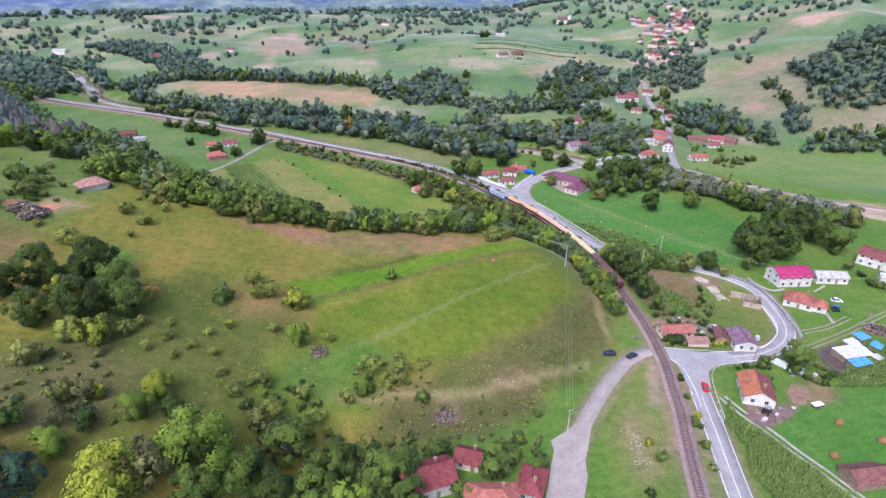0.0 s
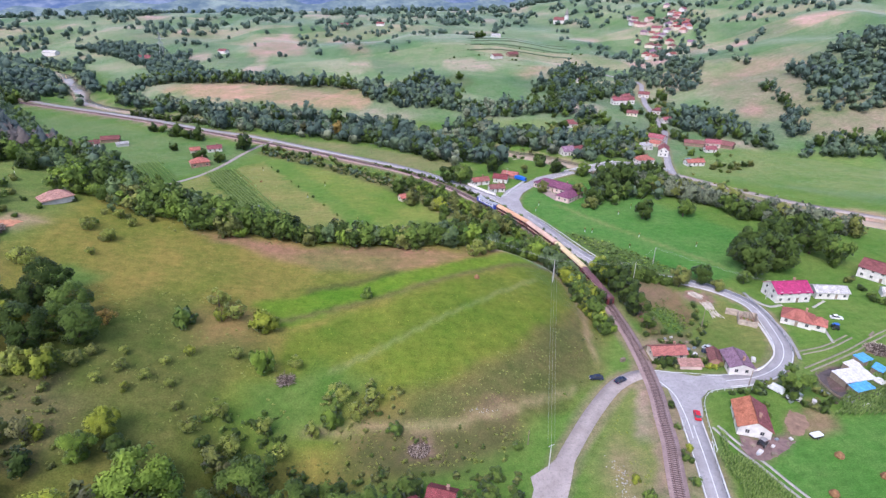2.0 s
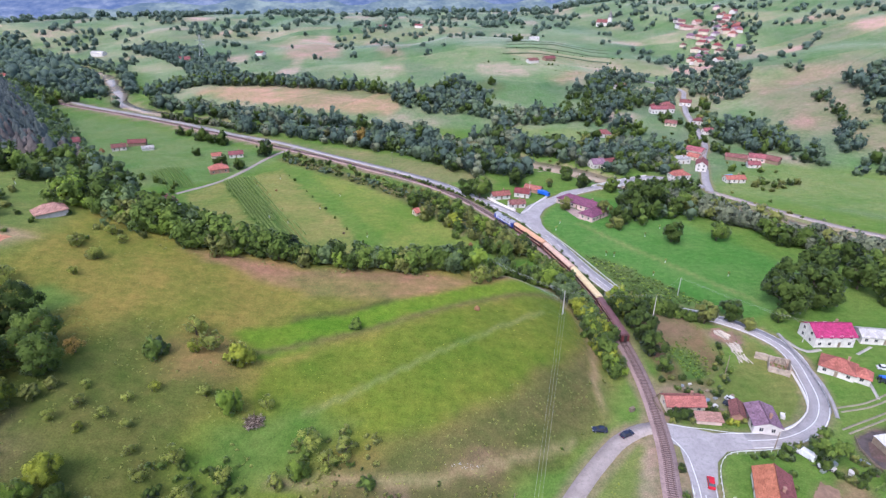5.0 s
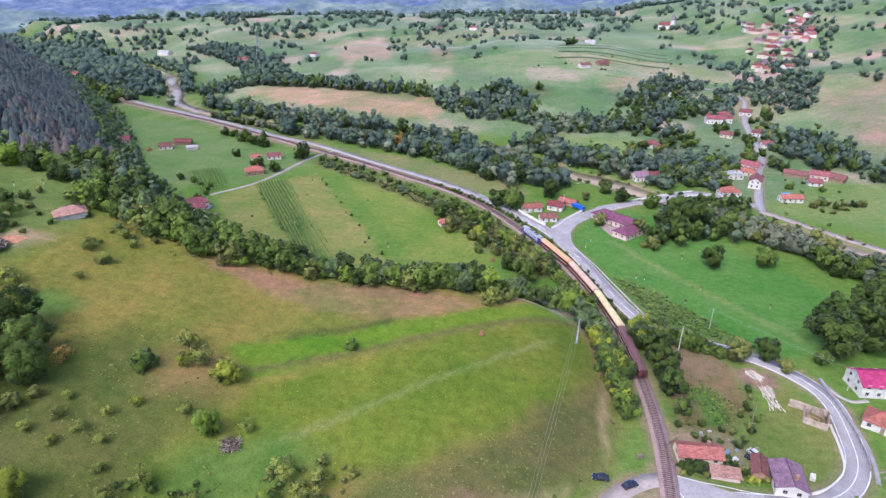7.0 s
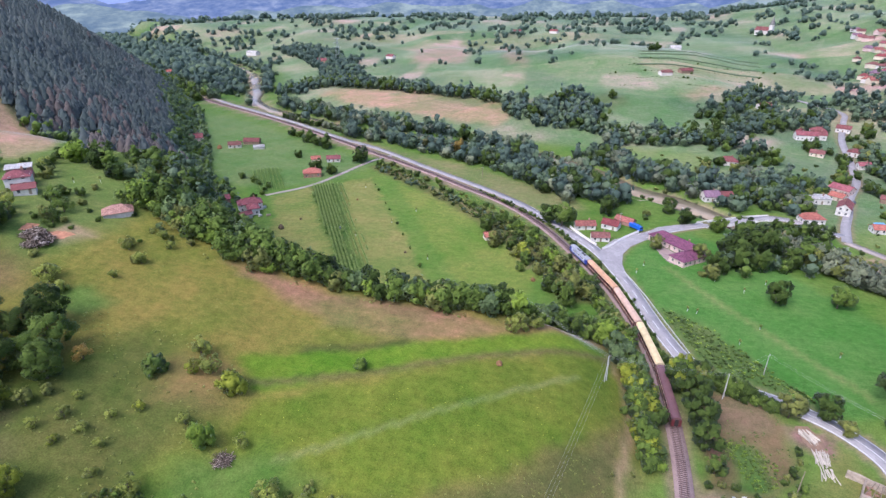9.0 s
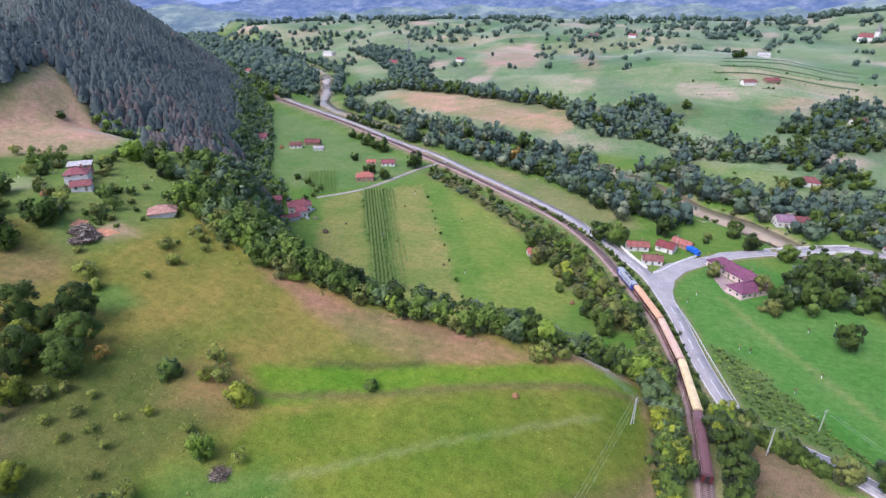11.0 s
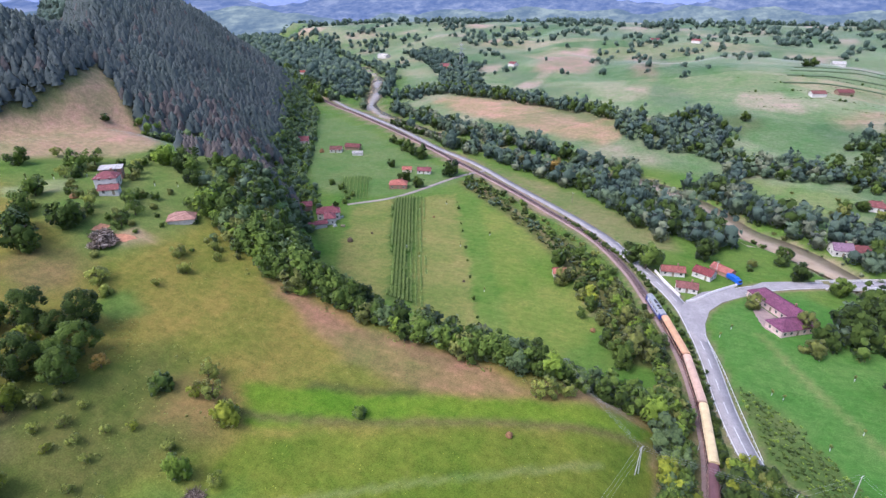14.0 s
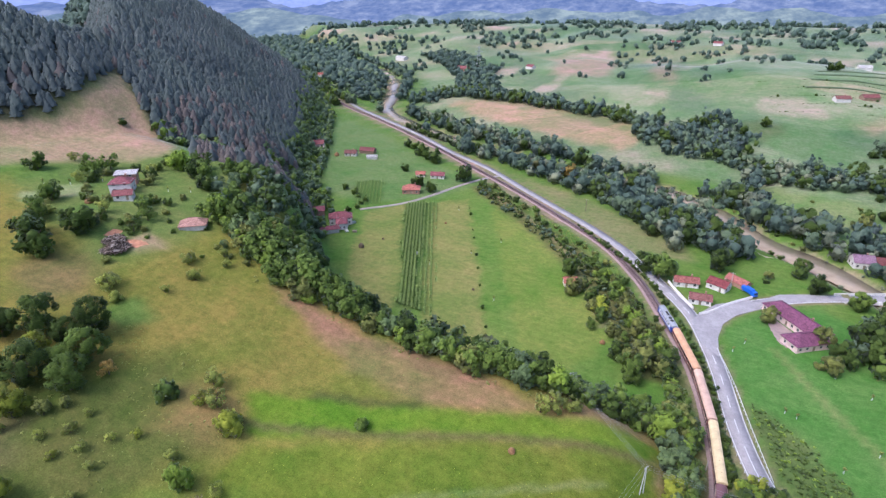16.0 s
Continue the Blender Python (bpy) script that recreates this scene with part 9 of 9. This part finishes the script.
def crate(x, y, yaw, dims, material, label, name="crate"):
    l, w, h = dims
    bm = boxed(-l / 2, -w / 2, 0, l / 2, w / 2, h, bevel=0.04)
    add_box(bm, -l / 2 - 0.04, -w / 2 - 0.04, h * 0.45, l / 2 + 0.04, w / 2 + 0.04, h * 0.55)
    me = bpy.data.meshes.new(name)
    bm.to_mesh(me)
    bm.free()
    ob = tagged(link(name, me, material), label, "crate")
    ob.matrix_basis = pose(x, y, gz(x, y), 0, 0, yaw)
    return ob


for k, (cx, cy, ca, l, w, h) in enumerate(((79.5, 119, 20, 2.0, 1.2, 0.7), (80.5, 116.5, -10, 1.6, 1.6, 0.9), (78.5, 121.5, 40, 2.4, 1.0, 0.6), (73, 76, 30, 1.8, 1.0, 0.6), (76, 74.5, -20, 1.4, 1.0, 0.8), (99, 95, 10, 2.2, 1.4, 1.0), (102, 92, 50, 1.6, 1.2, 0.9), (54.2, 118.8, 20, 1.6, 0.9, 1.3), (113, 92, 30, 3.0, 1.0, 0.7), (116, 88.5, 10, 2.4, 1.2, 0.8), (149, 122, 30, 3.4, 0.7, 0.6), (-83.6, 278, 10, 1.4, 1.0, 1.2))):
    crate(cx, cy, ca, (l, w, h), (TARP_WHITE, WOOD, METAL)[k % 3], ("white-wrapped bale standing on the ground", "weathered wooden crate in the yard", "grey metal box in the yard")[k % 3], ("wrapped_bale", "wooden_crate", "metal_box")[k % 3])

for k, (cx, cy, ca, l, w, h) in enumerate(((72.8, 78.5, 20, 1.2, 0.8, 0.5), (76.2, 80.2, 60, 1.4, 0.6, 0.4), (80.5, 79.6, 10, 0.9, 0.7, 0.5), (74.2, 82.6, 40, 0.8, 0.6, 0.4), (84.5, 79.2, 15, 0.8, 0.8, 0.5), (81.7, 122.6, 20, 1.2, 0.8, 0.5), (73.5, 127.6, 5, 2.2, 0.9, 0.5), (97.3, 113.6, 60, 2.0, 1.2, 1.0), (108.2, 95.2, -60, 2.4, 0.9, 0.5), (108.4, 91.6, 80, 2.2, 0.9, 0.4), (113.5, 90.6, 20, 1.0, 0.8, 0.6), (115.0, 91.2, 70, 1.0, 0.7, 0.7), (129.0, 93.6, 30, 1.6, 1.0, 0.8), (124.4, 92.4, 10, 1.2, 0.9, 0.6), (82.5, 124.4, 70, 1.6, 0.6, 0.4), (80.9, 126.2, 25, 1.3, 0.7, 0.4), (77.0, 129.6, 10, 1.1, 0.5, 0.5), (74.3, 128.8, 80, 0.9, 0.7, 0.6), (87.4, 123.3, 35, 1.5, 0.9, 0.6), (86.6, 120.6, 5, 1.0, 0.7, 0.7), (88.3, 100.0, 10, 1.8, 0.8, 0.6), (91.7, 101.0, 70, 1.1, 0.8, 0.7), (98.3, 93.4, 35, 1.9, 0.8, 0.5), (95.0, 93.0, 15, 1.2, 0.9, 0.7), (71.6, 80.6, 75, 0.9, 0.6, 0.4), (77.8, 77.4, 30, 1.1, 0.7, 0.5), (72.0, 75.4, 10, 0.8, 0.6, 0.5), (82.4, 77.6, 55, 0.9, 0.5, 0.4), (-138, 293, 20, 2.0, 1.2, 1.1), (-136.6, 298.5, 60, 2.2, 1.2, 1.2), (-129, 288, 30, 2.4, 1.4, 1.0), (-133, 286, 70, 1.8, 1.2, 1.0))):
    crate(cx, cy, ca, (l, w, h), (WOOD, TARP_WHITE, METAL)[k % 3], ("heap of weathered boards in the yard", "white sheeted bundle in the yard", "grey metal bin in the yard")[k % 3], ("board_heap", "wrapped_bale", "metal_bin")[k % 3])
barrier([(112.3, 104.2), (110.2, 99.5), (110.6, 92.2), (116.5, 91.0)], "weathered plank fence round the muddy yard", 1.8, 1.1, WOOD, WOOD, "plank_fence", "fence", 2)
barrier([(66.5, 126.0), (62.5, 123), (62.4, 117.5)], "low wooden fence beside the railway cottage", 1.8, 0.9, WOOD, WOOD, "plank_fence", "fence", 2)
brush_heap(143.5, 113.2, 4.2, 1.3, "rusty-brown heap of brushwood beside the shelters", 15)


# ---------------------------------------------------------------- saplings with whitewashed stems
WHITEWASH = plain("whitewash", (0.74, 0.74, 0.72), 0.9, spread=0.1)


def sapling(x, y, height):
    ob = thing("sapling", "young fruit tree with a whitewashed stem in the meadow", "tree", pose(x, y, gz(x, y)), "young trees in the meadow")
    part("whitewashed_stem", add_tube(bmesh.new(), (0, 0, -0.2), (0, 0, 1.1), 0.11, 0.09, 8), WHITEWASH, ob)
    part("stem", add_tube(bmesh.new(), (0, 0, 1.1), (0.05, 0, height), 0.08, 0.03, 6), BARK, ob)
    key = ("sapling", int(x) % 2)
    if key not in CROWNS:
        v, f, nn = crown_arrays(int(x), 5, 130, 0.12, (0.8, 1.4, 0.0))
        CROWNS[key] = fast_mesh("crown", v, f, True, nn)
        CROWNS[key].materials.append(LEAF["o"])
    c = link("crown", CROWNS[key], None, ob)
    c.matrix_basis = Matrix.LocRotScale((0, 0, height * 0.5), Euler((0, 0, x)), (0.8, 0.8, 1.0))


for sx, sy in ((65.8, 254), (81.7, 223.2), (85, 222), (96, 257), (99, 252), (95.4, 202), (108.5, 243.5), (70, 262), (106, 214), (128, 200), (120, 253)):
    sapling(sx, sy, 2.6)
for sx, sy in ((-101, 330), (-72, 270), (-58, 290), (-30, 250), (-49, 310), (-90, 345), (-196, 210), (-205, 186), (-214, 180), (-190, 182), (-168, 205), (-160, 210), (-198, 196)):
    sapling(sx, sy, 3.0)


# ---------------------------------------------------------------- maize
def maize(outline, row_gap, heading, seed, label, height=1.7, gap=0.55, broad=1.0):
    """Rows of maize: upright tufts of arching leaves, all of a field in one mesh."""
    rng = np.random.RandomState(seed)
    a = radians(heading)
    xs, ys = np.array([p[0] for p in outline], float), np.array([p[1] for p in outline], float)
    cx, cy = xs.mean(), ys.mean()
    span = np.hypot(xs - cx, ys - cy).max() + 2
    u, w = np.meshgrid(np.arange(-span, span, gap), np.arange(-span, span, row_gap))
    u = u + rng.uniform(-0.2, 0.2, u.shape)
    w = w + rng.uniform(-0.08, 0.08, w.shape)
    x, y = (cx + u * math.cos(a) - w * math.sin(a)).ravel(), (cy + u * math.sin(a) + w * math.cos(a)).ravel()
    k = within(x, y, outline, 0.4) > 0.5
    x, y = x[k], y[k]
    z = gz(x, y)
    n = len(x)
    vs, fs = [], []
    for blade in range(4):
        t = rng.uniform(0, 6.283, n)
        r = rng.uniform(0.35, 0.6, n) * (0.6 + 0.4 * broad)
        h = height * rng.uniform(0.75, 1.1, n)
        dx, dy = np.cos(t), np.sin(t)
        base = np.stack([x, y, z], -1)
        mid = np.stack([x + dx * r * 0.5, y + dy * r * 0.5, z + h], -1)
        tip = np.stack([x + dx * r, y + dy * r, z + h * 0.72], -1)
        side = np.stack([-dy, dx, 0 * dx], -1) * 0.13 * broad
        q = np.stack([base, mid + side, tip, mid - side], 1).reshape(-1, 3)
        i = np.arange(n)[:, None] * 4 + blade * 4 * n
        vs.append(q)
        fs.append(np.concatenate([i + np.array([[0, 1, 3]]), i + np.array([[1, 2, 3]])]))
    tagged(link("maize_field", fast_mesh("maize_field", np.concatenate(vs), np.concatenate(fs)), LEAF["m"]), label, "crop", kind="stuff")


maize([(-125, 340), (-115, 348), (-56, 226), (-67, 230)], 1.75, -63.6, 1, "dark green rows of maize across the meadow", 1.5, 0.55, 2.6)
maize([(-115, 348.5), (-109, 353), (-49, 226), (-56, 226)], 2.4, -63.6, 2, "thinner rows of leafy crops beside the maize", 0.8, 0.9, 2.6)
maize([(-181, 365), (-163, 376), (-140, 334), (-153, 322)], 2.4, -60, 3, "patchy vegetable rows by the farm", 0.9, 1.0)
maize([(64.8, 83), (66.2, 77), (69.2, 69), (72.8, 58), (76, 47), (56, 47), (58.5, 62)], 0.9, -70, 4, "green maize beside the main road", 2.0, 0.6)
maize([(101, 85), (118, 95), (140, 104), (150, 96), (122, 84)], 0.9, 20, 5, "bright green maize behind the shelters", 2.0, 0.6)
wood_patch("vegetable_bed", [(78, 151), (85, 149.5), (89, 142), (87, 134), (80, 133), (77, 141)], 1.25, 0.45, 0.8, "bbg", "lush green vegetables on the garden plot", 342, FAR_MID, "crop", 0.7)


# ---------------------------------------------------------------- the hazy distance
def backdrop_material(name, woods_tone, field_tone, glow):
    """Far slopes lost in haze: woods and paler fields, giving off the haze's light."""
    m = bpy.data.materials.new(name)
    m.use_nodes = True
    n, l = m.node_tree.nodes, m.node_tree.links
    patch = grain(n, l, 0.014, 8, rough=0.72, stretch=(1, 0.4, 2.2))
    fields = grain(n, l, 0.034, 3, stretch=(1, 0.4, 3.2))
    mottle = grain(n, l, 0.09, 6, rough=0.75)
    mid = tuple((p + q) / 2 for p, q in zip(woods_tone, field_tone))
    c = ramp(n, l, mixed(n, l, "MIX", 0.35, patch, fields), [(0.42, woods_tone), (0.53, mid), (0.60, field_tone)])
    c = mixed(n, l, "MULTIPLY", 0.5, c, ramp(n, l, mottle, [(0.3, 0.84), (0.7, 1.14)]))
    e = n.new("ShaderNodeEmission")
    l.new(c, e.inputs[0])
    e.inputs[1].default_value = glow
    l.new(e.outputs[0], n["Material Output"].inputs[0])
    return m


def backdrop():
    """Ridges of hills closing the valley, one behind another, blued by painted, glowing haze."""
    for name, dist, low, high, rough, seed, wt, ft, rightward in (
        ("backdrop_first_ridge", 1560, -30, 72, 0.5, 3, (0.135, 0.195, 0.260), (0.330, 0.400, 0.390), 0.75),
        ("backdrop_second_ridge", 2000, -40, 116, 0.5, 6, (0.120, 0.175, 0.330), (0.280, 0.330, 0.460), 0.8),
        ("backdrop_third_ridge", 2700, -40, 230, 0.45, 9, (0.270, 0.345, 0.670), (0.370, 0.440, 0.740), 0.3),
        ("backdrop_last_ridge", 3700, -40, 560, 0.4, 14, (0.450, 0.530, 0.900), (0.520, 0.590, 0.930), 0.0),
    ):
        a = np.linspace(radians(-75), radians(95), 420)
        u = a * 1000
        h = high * (0.8 + rough * (0.42 * waves(u, u * 0, 420, seed) + 0.2 * waves(u, u * 0, 130, seed + 1) + 0.05 * waves(u, u * 0, 30, seed + 2))) * (1.0 + rightward * smooth01((0.15 - a) / 0.5))
        x, y = -np.sin(a) * dist, np.cos(a) * dist
        rows = []
        for k in range(9):
            t = k / 8
            back = 1 + 0.14 * t
            bump = 0.06 * (h - low) * waves(u, u * 0 + 300 * t, 90, seed + 5) * (1 - t) * t * 4
            rows.append(np.stack([x * back, y * back, low + (h - low) * t ** 0.85 + bump], -1))
        v = np.concatenate(rows)
        n = len(a)
        i = np.arange(n - 1)
        f = np.concatenate([np.stack([k * n + i + 1, k * n + i, (k + 1) * n + i, (k + 1) * n + i + 1], -1) for k in range(8)])
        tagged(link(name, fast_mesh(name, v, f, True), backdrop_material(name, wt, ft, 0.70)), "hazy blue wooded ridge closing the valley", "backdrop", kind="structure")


backdrop()
